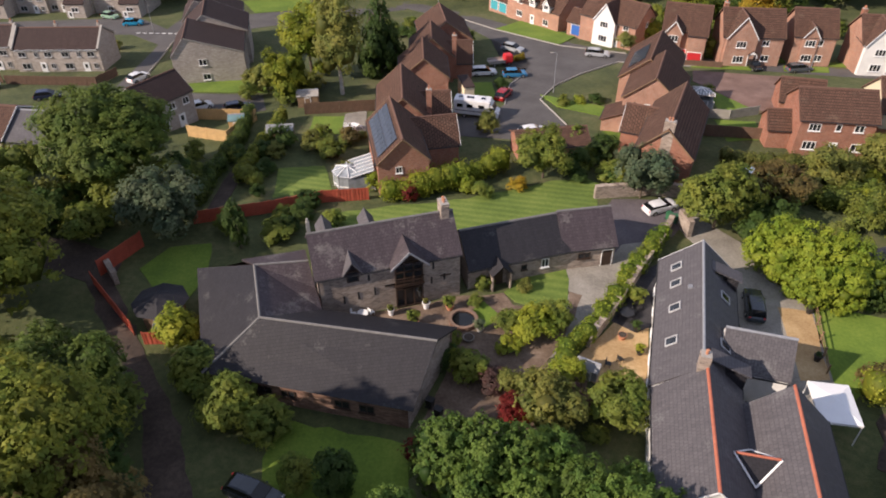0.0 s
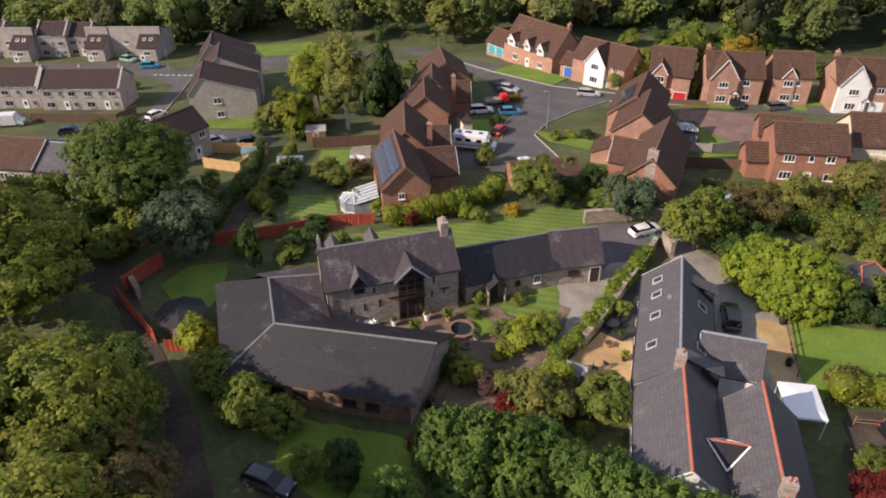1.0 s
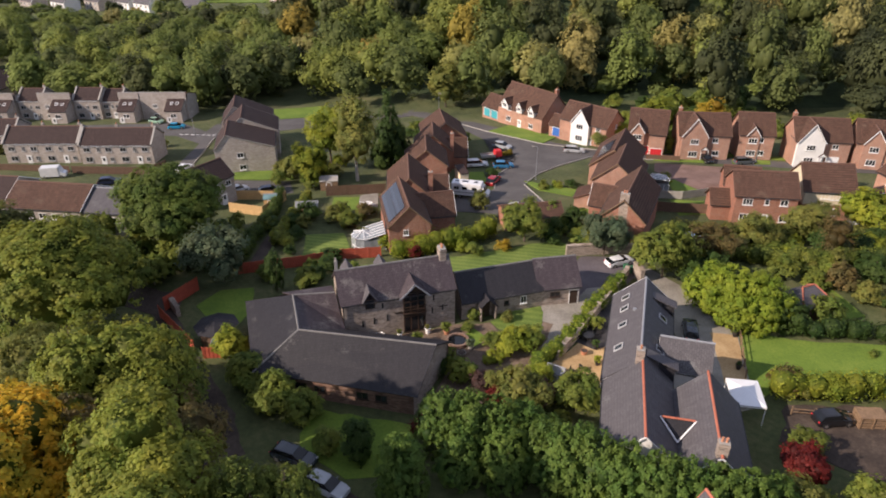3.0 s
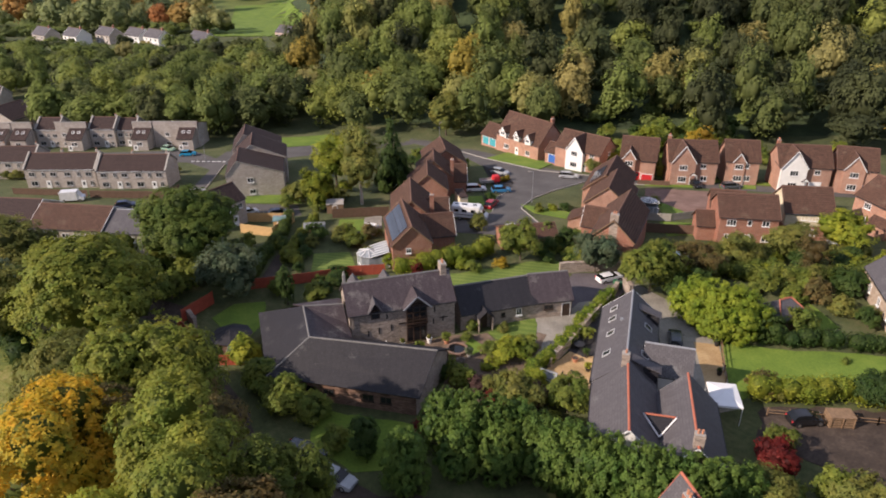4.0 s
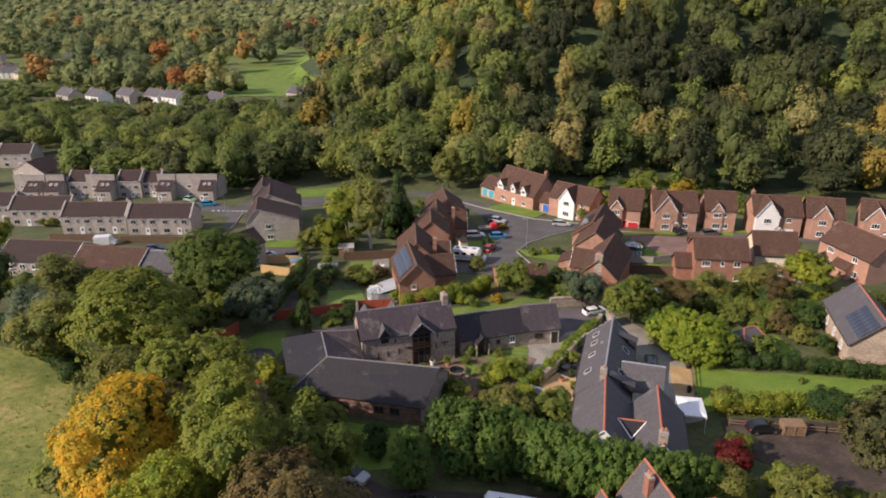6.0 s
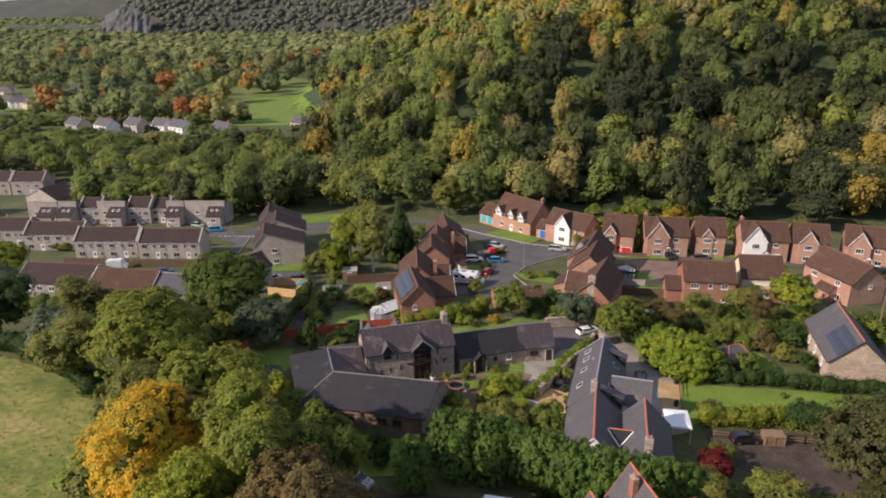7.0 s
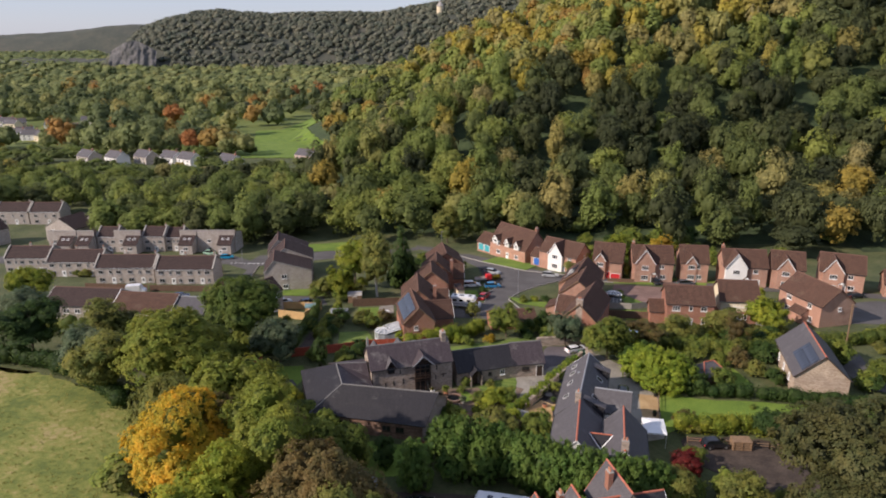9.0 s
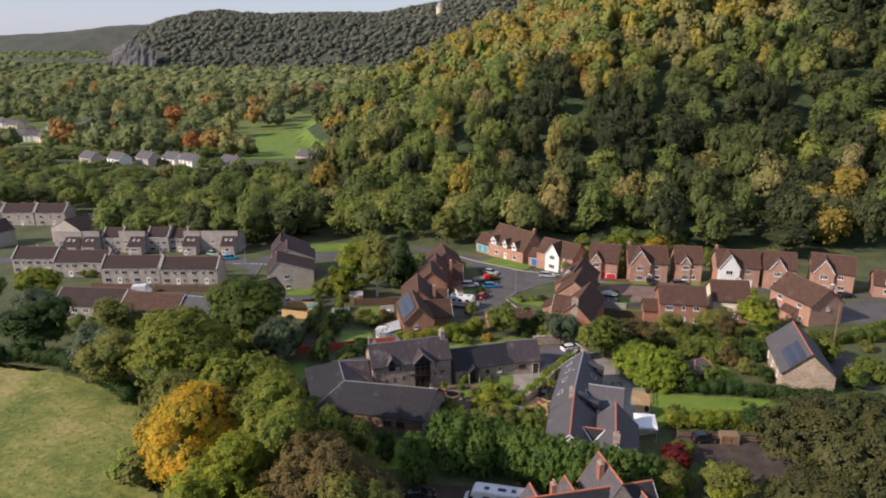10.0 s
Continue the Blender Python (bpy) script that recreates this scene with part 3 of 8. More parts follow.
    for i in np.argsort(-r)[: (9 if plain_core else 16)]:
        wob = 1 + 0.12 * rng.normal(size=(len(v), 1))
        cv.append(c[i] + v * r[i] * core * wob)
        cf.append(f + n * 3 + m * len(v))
        # cores get a lower tint than the leaves: the crown's inner shade, painted
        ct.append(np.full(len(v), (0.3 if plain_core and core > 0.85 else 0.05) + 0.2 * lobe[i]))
        m += 1
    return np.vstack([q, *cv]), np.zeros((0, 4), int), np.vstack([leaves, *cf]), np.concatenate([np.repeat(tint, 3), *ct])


def mesh_of(name, verts, quads, tris, mat, tint=None, sort=None):
    me = bpy.data.meshes.new(name)
    nq, nt_ = len(quads), len(tris)
    me.vertices.add(len(verts))
    me.vertices.foreach_set("co", np.ascontiguousarray(verts, dtype=np.float32).ravel())
    loops = np.concatenate([np.asarray(quads).ravel(), np.asarray(tris).ravel()]).astype(np.int32)
    me.loops.add(len(loops))
    me.loops.foreach_set("vertex_index", loops)
    me.polygons.add(nq + nt_)
    me.polygons.foreach_set("loop_start", np.concatenate([np.arange(nq) * 4, nq * 4 + np.arange(nt_) * 3]).astype(np.int32))
    me.materials.append(mat)
    for nm, val in (("tint", tint), ("sort", sort)):
        if val is not None:
            me.attributes.new(nm, "FLOAT", "POINT").data.foreach_set("value", np.ascontiguousarray(val, dtype=np.float32))
    me.update(calc_edges=True)
    return me


CROWNS, TRUNKS = {}, {}


def crown_mesh(kind, seed, n, leaf, mat, core=0.72):
    key = (kind, seed, n, leaf, mat, core)
    if key not in CROWNS:
        shape = (kind, seed, n, leaf, None, core)
        if shape not in CROWNS:
            CROWNS[shape] = crown_arrays(seed, int(n * 1.7), leaf * 0.78, kind, core, plain_core=n < 2000)
        v, q, t, tint = CROWNS[shape]
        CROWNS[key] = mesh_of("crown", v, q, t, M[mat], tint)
    return CROWNS[key]


def trunk_mesh(seed, mat="bark"):
    """A tapered trunk with limbs, 1 high to the fork; the limbs reach into the crown."""
    key = (seed, mat)
    if key not in TRUNKS:
        rng = random.Random(seed)
        bm = bmesh.new()
        rod(bm, (0, 0, -0.1), (0.02, 0.01, 0.5), 0.07, 0.05)
        rod(bm, (0.02, 0.01, 0.48), (0, 0.02, 1.0), 0.05, 0.035)
        for i in range(6):
            a = i * 1.05 + rng.uniform(-0.3, 0.3)
            z = rng.uniform(0.45, 0.95)
            e = Vector((math.cos(a) * rng.uniform(0.3, 0.5), math.sin(a) * rng.uniform(0.3, 0.5), z + rng.uniform(0.3, 0.55)))
            rod(bm, (0.01, 0.01, z), e, 0.028, 0.012, 5)
            f = e + Vector((rng.uniform(-0.2, 0.2), rng.uniform(-0.2, 0.2), 0.25))
            rod(bm, e, f, 0.012, 0.005, 4)
        rod(bm, (0, 0.02, 0.98), (0.04, 0, 1.6), 0.035, 0.01)
        TRUNKS[key] = finish("trunk", bm, M[mat])
    return TRUNKS[key]


def tree(name, x, y, R, H, low, mat, label, kind="broad", seed=1, n=2600, leaf=0.055, bark="bark", group="", core=0.72, category="tree"):
    """A tree of height H and crown radius R; the crown begins at the height low."""
    t = thing(name, at_ground(x, y, (seed * 47 + x * 13) % 360), label, category, group)
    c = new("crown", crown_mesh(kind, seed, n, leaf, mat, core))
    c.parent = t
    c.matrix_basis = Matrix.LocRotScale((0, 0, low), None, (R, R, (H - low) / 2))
    k = new("trunk", trunk_mesh(seed % 4, bark))
    k.parent = t
    k.matrix_basis = Matrix.LocRotScale((0, 0, 0), None, (H * 0.32, H * 0.32, max(low, H * 0.2) + (H - low) * 0.3))
    return t


def hedge(name, pts, wide, high, mat, label, seed=1, per=90, leaf=0.16, lumps=0.18, lift=0.0):
    """A clipped or loose hedge along a line: stems, a lumpy body and a skin of leaf sprays."""
    rng = np.random.default_rng(seed)
    V, Q, T, C = [], [], [], []
    off = 0
    per, leaf = int(per * 2.6), leaf * 0.62
    for (x0, y0), (x1, y1) in zip(pts, pts[1:]):
        ln = math.hypot(x1 - x0, y1 - y0)
        ux, uy = (x1 - x0) / ln, (y1 - y0) / ln
        for i in range(max(2, int(ln / (wide * 0.55)) + 1)):
            s = i / max(1, int(ln / (wide * 0.55))) * ln
            cx, cy = x0 + ux * s + rng.normal() * wide * 0.08, y0 + uy * s + rng.normal() * wide * 0.08
            h = high * rng.uniform(1 - lumps, 1 + lumps)
            w = wide * rng.uniform(1 - lumps, 1 + lumps) * 0.5
            z0 = gz(cx, cy) + lift
            cen = np.array([cx, cy, z0 + h * 0.5])
            rad = np.array([w, w, h * 0.52])
            d = units(rng, per)
            d = np.sign(d) * np.abs(d) ** 0.75
            d /= np.maximum(np.linalg.norm(d, axis=1, keepdims=True), 0.9)
            pos = cen + d * rad * rng.uniform(0.88, 1.1, (per, 1))
            nor = d + rng.normal(size=(per, 3)) * 0.5 + np.array([0, 0, 0.3])
            nor /= np.linalg.norm(nor, axis=1, keepdims=True)
            t1 = np.cross(nor, units(rng, per))
            t1 /= np.linalg.norm(t1, axis=1, keepdims=True)
            t2 = np.cross(nor, t1)
            sz = leaf * rng.uniform(0.6, 1.4, per)[:, None]
            V.append(np.stack([pos - t1 * sz, pos - t2 * sz * 0.6, pos + t1 * sz, pos + t2 * sz * 0.6], 1).reshape(-1, 3))
            Q.append(np.arange(per * 4).reshape(-1, 4) + off)
            C.append(np.repeat(np.clip(0.55 * rng.uniform(0, 1, per) + 0.35 * rng.uniform() + 0.1, 0, 1), 4))
            off += per * 4
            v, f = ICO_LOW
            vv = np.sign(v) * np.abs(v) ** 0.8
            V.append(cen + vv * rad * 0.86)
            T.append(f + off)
            # body tinted darker than its leaves, shade within the hedge put into colour
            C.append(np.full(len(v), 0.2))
            off += len(v)
    t = thing(name, Matrix.Identity(4), label, "hedge")
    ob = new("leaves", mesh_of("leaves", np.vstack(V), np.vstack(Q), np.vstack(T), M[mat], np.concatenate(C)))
    ob.parent = t
    return t


def woods(name, spots, label, proto, mat, seed):
    """Many trees in one mesh. spots: x, y, radius, height, crown start, sort of tree (0 green to 1 orange), turn."""
    rng = np.random.default_rng(seed)
    V, Q, T, C, S = [], [], [], [], []
    off = 0
    for x, y, R, H, low, sort, a in spots:
        v, q, t, tint = proto[int(rng.integers(len(proto)))]
        ca, sa = math.cos(a), math.sin(a)
        w = np.stack([(v[:, 0] * ca - v[:, 1] * sa) * R + x, (v[:, 0] * sa + v[:, 1] * ca) * R + y, v[:, 2] * (H - low) / 2 + low + gz(x, y)], 1)
        V.append(w)
        Q.append(q + off)
        T.append(t + off)
        C.append(tint)
        S.append(np.full(len(v), sort))
        off += len(v)
    ob = new(name, mesh_of(name, np.vstack(V), np.vstack(Q), np.vstack(T), mat, np.concatenate(C), np.concatenate(S)))
    return tagged(ob, label, "woodland", kind="stuff")


def wood_leaf(name, hues, glow=0.4):
    m, nt, b = material(name, 0.7)
    tint = nt.nodes.new("ShaderNodeAttribute")
    tint.attribute_name = "tint"
    sort = nt.nodes.new("ShaderNodeAttribute")
    sort.attribute_name = "sort"
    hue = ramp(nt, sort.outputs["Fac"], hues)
    # low tints darken the cores, as painted shade between the leaves
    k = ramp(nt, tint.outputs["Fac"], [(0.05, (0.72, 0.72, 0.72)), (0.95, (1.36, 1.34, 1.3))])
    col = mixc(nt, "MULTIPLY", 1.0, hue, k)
    v = world_place(nt)
    grain = calc(nt, "ADD", calc(nt, "MULTIPLY", noise_tex(nt, v, 0.22, 2), 0.5), calc(nt, "MULTIPLY", noise_tex(nt, v, 1.3, 3), 0.5))
    col = mixc(nt, "MULTIPLY", 1.0, col, ramp(nt, grain, [(0.34, (0.72, 0.76, 0.74)), (0.66, (1.36, 1.30, 1.18))]))
    nt.links.new(col, b.inputs["Base Color"])
    b.inputs["Specular IOR Level"].default_value = 0.2
    tr = nt.nodes.new("ShaderNodeBsdfTranslucent")
    nt.links.new(col, tr.inputs[0])
    mx = nt.nodes.new("ShaderNodeMixShader")
    mx.inputs[0].default_value = glow
    nt.links.new(b.outputs[0], mx.inputs[1])
    nt.links.new(tr.outputs[0], mx.inputs[2])
    nt.links.new(mx.outputs[0], nt.nodes["Material Output"].inputs[0])
    return m


# blue raised to paint in haze; sort 0 darkened as cloud shadow
M["wood_leaf"] = wood_leaf("woodland_leaves_hazed", [(0.0, (0.046, 0.057, 0.028)), (0.14, (0.100, 0.118, 0.046)), (0.32, (0.158, 0.205, 0.056)), (0.46, (0.232, 0.262, 0.064)), (0.58, (0.27, 0.24, 0.105)), (0.72, (0.33, 0.285, 0.050)), (0.86, (0.30, 0.205, 0.058)), (1.0, (0.34, 0.17, 0.055))])
# paler, greyer leaf hues: distance haze put into the base colour
M["far_leaf_hazed"] = wood_leaf("valley_leaves_hazed", [(0.0, (0.135, 0.172, 0.082)), (0.25, (0.215, 0.250, 0.105)), (0.5, (0.29, 0.295, 0.120)), (0.72, (0.33, 0.26, 0.085)), (0.86, (0.38, 0.23, 0.075)), (1.0, (0.40, 0.18, 0.07))])
# lightened and blued: air haze over the ridge, painted into its leaves
M["ridge_leaf_hazed"] = wood_leaf("ridge_leaves_hazed", [(0.0, (0.095, 0.115, 0.095)), (1.0, (0.23, 0.22, 0.165))], 0.2)


# ---- ground ----
def ground_sheet():
    xs = np.concatenate([[-6000, -4000, -2500, -1500, -1000, -700], np.arange(-500, 601, 10), [700, 1000, 1500, 2500, 4000, 6000]])
    ys = np.unique(np.concatenate([[-1500, -800, -400, -200, -120], np.arange(-80, 701, 10), [65], [800, 950, 1200, 1600, 2200, 3000, 4000, 6000]]))
    v = [(x, y, gz(x, y) - 0.02) for y in ys for x in xs]
    nx = len(xs)
    q = [(j * nx + i, j * nx + i + 1, (j + 1) * nx + i + 1, (j + 1) * nx + i) for j in range(len(ys) - 1) for i in range(nx - 1)]
    ob = new("ground", mesh_of("ground", np.array(v), np.array(q), np.zeros((0, 3), int), M["ground"]))
    ob.data.polygons.foreach_set("use_smooth", [True] * len(ob.data.polygons))
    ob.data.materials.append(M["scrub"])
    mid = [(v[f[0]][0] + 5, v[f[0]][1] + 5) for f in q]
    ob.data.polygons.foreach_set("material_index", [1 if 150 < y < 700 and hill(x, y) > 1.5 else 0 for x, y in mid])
    return tagged(ob, "rough green grass and earth over the valley floor", "ground", kind="structure")


ground_sheet()


def patch(name, pts, mat, label, lift=0.04, soft=0.0, seed=3, kerb=False, category="ground"):
    """A sheet laid on the ground within the outline pts."""
    rng = random.Random(seed)
    line = []
    for a, b in zip(pts, pts[1:] + pts[:1]):
        n = max(1, int(math.dist(a, b) / 1.5)) if soft else 1
        for i in range(n):
            f = i / n
            line.append((a[0] + (b[0] - a[0]) * f + rng.uniform(-soft, soft), a[1] + (b[1] - a[1]) * f + rng.uniform(-soft, soft)))
    bm = bmesh.new()
    bm.faces.new([bm.verts.new((x, y, 0)) for x, y in line])
    bmesh.ops.triangulate(bm, faces=bm.faces[:])
    lo, hi = min(p[1] for p in line), max(p[1] for p in line)
    for y in sorted({65} | set(range(10 * math.ceil(lo / 10), int(hi) + 1, 10))):
        if lo < y < hi:
            bmesh.ops.bisect_plane(bm, geom=bm.verts[:] + bm.edges[:] + bm.faces[:], plane_co=(0, y, 0), plane_no=(0, 1, 0))
    if lo > 300:
        for x in range(10 * math.ceil(min(p[0] for p in line) / 10), int(max(p[0] for p in line)) + 1, 10):
            bmesh.ops.bisect_plane(bm, geom=bm.verts[:] + bm.edges[:] + bm.faces[:], plane_co=(x, 0, 0), plane_no=(1, 0, 0))
    for v in bm.verts:
        v.co.z = gz(v.co.x, v.co.y) + lift
    r = bmesh.ops.extrude_face_region(bm, geom=bm.faces[:])
    bmesh.ops.translate(bm, vec=(0, 0, -0.3), verts=[v for v in r["geom"] if isinstance(v, bmesh.types.BMVert)])
    ob = new(name, finish(name, bm, M[mat]))
    return tagged(ob, label, category, kind="structure")


patch("field", [(-400, -40), (-36, -40), (-37.5, 20), (-45, 40), (-53, 50), (-71, 59), (-84, 61), (-120, 72), (-400, 90)], "field", "sunlit meadow of rough yellowing grass", 0.03, 0.5)
patch("lane", [(-17.5, 27), (-21.5, 27), (-25, 38), (-31, 47), (-36.5, 55.5), (-43, 58), (-60, 60), (-60, 64), (-42, 63), (-34, 60), (-33.3, 55), (-27.5, 46), (-21.5, 37)], "earth", "narrow brown earth lane with fallen leaves", 0.03, 0.3, category="road")
patch("parking_ground", [(-17.5, 27), (-21.5, 27), (-20, 16), (14, 15), (14, 23.5), (-6, 24.5), (-14, 30)], "earth", "brown earth parking ground under the trees", 0.034, 0.3)
patch("yard", [(-10.9, 47.5), (-11.2, 49.6), (-4.0, 50.9), (2.2, 52.6), (6.4, 53.0), (7.4, 51.4), (10.2, 50.5), (12.6, 50.5), (13.0, 53.0), (14.4, 52.4), (11.5, 46.5), (9.6, 43.6), (13.0, 41.5), (12.0, 38.0), (5.0, 34.6), (0.0, 33.5), (-2.0, 36.4), (1.5, 44.8), (-4.0, 46.4)], "paving", "brown stone-paved courtyard with worn joints", 0.035, 0.2)
patch("porch_lawn", [(3.2, 50.4), (4.4, 51.8), (5.6, 50.2), (5.2, 48.6), (4.2, 48.0), (3.6, 49.2)], "lawn", "small patch of bright lawn beside the pond", 0.05, 0.1)
# dark sheet laid where the hedge's shadow falls
patch("shaded_terrace", [(23.2, 57.4), (20.4, 48.0), (18.4, 47.2), (16.3, 48.9), (18.6, 52.6), (21.0, 56.0)], "terrace", "paved terrace beside the long house, hedge shadow in its dark colour", 0.06, 0.05)
patch("lawn_small", [(6.6, 53.1), (7.6, 51.6), (10.2, 50.7), (12.7, 50.7), (13.3, 55.0), (13.2, 57.0), (8.5, 55.6)], "lawn_striped", "small striped green lawn beside the outbuilding", 0.05, 0.1)
patch("gravel_drive", [(12.9, 57.4), (18.4, 58.3), (20, 61), (23.5, 62), (24, 60), (17.5, 51), (12, 45), (9.5, 44), (11.5, 50), (13, 53)], "gravel", "pale worn gravel drive", 0.03, 0.25, category="drive")
patch("plum_drive", [(18.2, 58.2), (19, 62), (19.9, 68.5), (21, 70.5), (28, 70), (29.5, 66.5), (26, 62), (20, 60.8)], "drive", "dark plum tarmac drive", 0.045, 0.1, category="drive")
patch("lawn_behind", [(-13, 60), (2, 63.5), (18.5, 67), (20.2, 74.2), (18.6, 76.2), (14.4, 75.3), (3.5, 71), (-12, 68)], "lawn_striped", "long striped green lawn behind the barn", 0.03, 0.2)
patch("gold_yard", [(11.5, 43), (13.5, 41), (18, 41), (19, 45), (20.5, 50), (17.5, 49.5)], "gold", "golden gravel yard", 0.05, 0.2)
patch("gravel_side", [(27.4, 40), (30, 36), (33.5, 37), (36.3, 49.6), (34, 55), (33, 61), (30, 66), (26.5, 65.5), (29, 57), (29, 50)], "gravel", "gravel drive beside the long slate house", 0.03, 0.2, category="drive")
patch("gold_strip", [(31.6, 41), (34.2, 41), (36.2, 49.8), (33.2, 50.4)], "gold", "golden gravel strip with a timber edge", 0.05, 0.1)
patch("lawn_right", [(34.4, 40.6), (36.5, 50.4), (44, 48.6), (60, 46.5), (80, 43), (80, 38), (50, 40.6), (40, 42), (34, 38)], "lawn", "broad green mown lawn", 0.03, 0.2)
patch("paddock_yard", [(34, 32), (37, 37.5), (55, 36), (75, 33), (70, 22), (44, 24)], "earth", "bare brown earth yard", 0.03, 0.4)
patch("court_road", [(2.6, 97.3), (3.0, 89.8), (11.6, 88.2), (19.2, 93.2), (16.6, 103.8), (19.9, 110.2), (25.4, 116.1), (33.4, 122.5), (60, 116.5), (95, 107), (120, 98), (120, 103), (96, 111.5), (62, 120.3), (36, 127.5), (27.0, 134.2), (16.9, 146.0), (6, 157), (-6, 166), (-9, 163), (4.4, 150.4), (11.0, 137.3), (16.1, 130.3), (17.2, 122.3), (14.6, 114.8), (12.3, 110.7), (10.7, 101.8), (7.4, 97.2)], "road", "grey tarmac cul-de-sac between brick houses", 0.03, 0.05, category="road")
patch("wedge_lawn", [(16.9, 106.0), (28.9, 98.9), (26.7, 95.6), (18.9, 100.7)], "lawn", "green wedge of lawn with shrubs", 0.15, 0.05)
patch("drive_brick", [(45.6, 117.6), (61.4, 113.4), (55.2, 98.3), (49.4, 98.2), (43.8, 112.0)], "brick_paving", "red brick-paved shared drive", 0.07, 0.05, category="drive")
patch("estate_road", [(-140, 154), (-97.7, 152.4), (-65.8, 155.2), (-56.8, 146.2), (-56.2, 153.3), (-33.2, 159.7), (-5, 166), (-7, 160), (-32.8, 149.0), (-53.0, 140.0), (-51.0, 113.3), (-40, 108), (-28.7, 107.1), (-26.8, 100.3), (-36.4, 97.1), (-45, 104), (-54.5, 112.1), (-55.2, 135.6), (-62.9, 142.6), (-93.1, 143.4), (-140, 145)], "road", "grey tarmac estate road with a worn junction", 0.03, 0.05, category="road")
patch("estate_lawn", [(-46, 168.8), (-30.9, 172.4), (-28.5, 161.6), (-41.0, 158.2)], "lawn", "green verge behind the grey houses", 0.04, 0.1)
patch("gable_verge", [(-45.3, 113.8), (-30.2, 114.5), (-28.1, 108.1), (-41.0, 108.9)], "lawn", "green verge beside the grey gable house", 0.1, 0.1)
patch("garden_lawn", [(-18.9, 97.6), (-13.6, 97.7), (-12.6, 91.2), (-18.9, 90.2)], "lawn", "small green back-garden lawn", 0.03, 0.1)
patch("garden_lawn", [(-21.0, 79.8), (-15.0, 80.4), (-13.2, 73.4), (-20.2, 71.8)], "lawn_striped", "striped green back-garden lawn", 0.03, 0.1)
patch("garden_lawn", [(24, 91), (30, 91.5), (29, 85.6), (24, 85.0)], "lawn", "small green garden lawn", 0.03, 0.1)
patch("garden_lawn", [(44.6, 106), (50.8, 106.5), (49.1, 98.4), (43.6, 98.6)], "lawn", "small green fenced lawn", 0.03, 0.1)
patch("garden_lawn", [(41.8, 95), (47.7, 94), (46.1, 87.5), (40.8, 87)], "lawn", "small green fenced lawn", 0.03, 0.1)
patch("garden_lawn", [(46, 58.5), (53, 60), (54, 53.5), (48, 52.5)], "lawn", "green lawn behind the stone house", 0.03, 0.1)
patch("footpath", [(-27.6, 66), (-25.8, 66.5), (-25.4, 76), (-23.3, 98), (-25.0, 98), (-27.4, 76)], "earth", "narrow trodden footpath between hedges", 0.03, 0.1, category="path")
patch("patio", [(-13.9, 86.8), (-10.4, 90), (-11.0, 100.0), (-14.2, 98.6)], "gravel", "pale stone garden patio", 0.05, 0.05)
patch("solar_lane", [(71.6, 62), (73.6, 71), (79, 70.5), (79, 66), (77.5, 58), (76.5, 50.5), (73.2, 51)], "road", "narrow dark tarmac lane beside the stone house", 0.03, 0.2, category="road")
patch("paddock_grass", [(84, 50), (86, 62), (93, 68), (120, 74), (120, 48)], "lawn", "green paddock grass behind the roadside hedge", 0.03, 0.4)
patch("house_drive", [(86, 84), (90, 97), (104, 101), (116, 96), (114, 87), (98, 83)], "road", "dark tarmac drive before the garages", 0.05, 0.2, category="drive")
patch("front_lawn", [(12.6, 144.4), (18.6, 150.2), (28.2, 138.4), (24.0, 133.2)], "lawn", "green front lawn of the large brick house", 0.17, 0.05)
patch("bay_verge", [(5.4, 112.0), (9.4, 112.2), (9.6, 105.0), (7.6, 102.6), (5.4, 103)], "lawn", "small green verge beside the parking bays", 0.12, 0.05)
patch("front_verge", [(45.4, 121.6), (51, 120.2), (56, 119.2), (56, 117.4), (46, 119.4)], "lawn", "green front lawn of a brick house", 0.16, 0.05)
patch("front_verge", [(61.5, 116.6), (62.5, 119.6), (70, 118.2), (69, 115.6)], "lawn", "green front lawn of a brick house", 0.16, 0.05)
patch("front_verge", [(38, 128.4), (52, 124.6), (62, 121.8), (74, 118.4), (92, 113.4), (92, 115), (50, 127.6), (40, 130.4)], "lawn", "green verge before the row of brick houses", 0.12, 0.05)
patch("garden_lawn_left", [(-31.5, 57.4), (-26, 50.5), (-24.2, 56), (-25, 62), (-29.5, 61)], "lawn", "green lawn beside the garden shed", 0.03, 0.2)
patch("lawn_yew", [(-13.6, 37.6), (-2.6, 34.9), (-2.5, 29), (-9, 27.5), (-14, 32)], "lawn", "shaded green lawn in front of the slate wing", 0.03, 0.3)
patch("park_grass", [(-470, 405), (-235, 405), (-140, 410), (-75, 408), (-128, 575), (-128, 760), (-520, 760)], "park", "open parkland grass under scattered trees", 0.2, 2.0, category="field")
patch("field_far", [(-140, 400), (-64, 396), (-76, 440), (-106, 520), (-120, 580), (-162, 570), (-142, 480)], "lawn", "sloping green fairway among trees", 0.4, 1.0, category="field")
patch("field_far", [(-140, 575), (-98, 575), (-84, 650), (-88, 740), (-124, 740), (-132, 640)], "lawn", "far green fairway among trees", 0.4, 1.0, category="field")
patch("field_far", [(-330, 500), (-235, 480), (-215, 500), (-330, 530)], "field", "far pale green field", 0.4, 1.0, category="field")


# ---- the stone barn and its wings ----
def stone_house(name, x, y, yaw, label):
    return thing(name, pose(x, y, 0, 0, 0, yaw), label, "barn")


barn = stone_house("stone_barn", -5.5, 54.3, 15.5, "two-storey rubble stone barn conversion with a weathered slate roof")
block(barn, 0, 0, 13.8, 6.8, 5.2, 8.0, wall="stone", roof="slate_brown", over=0.22, ridge="ridge_grey", barge=None)
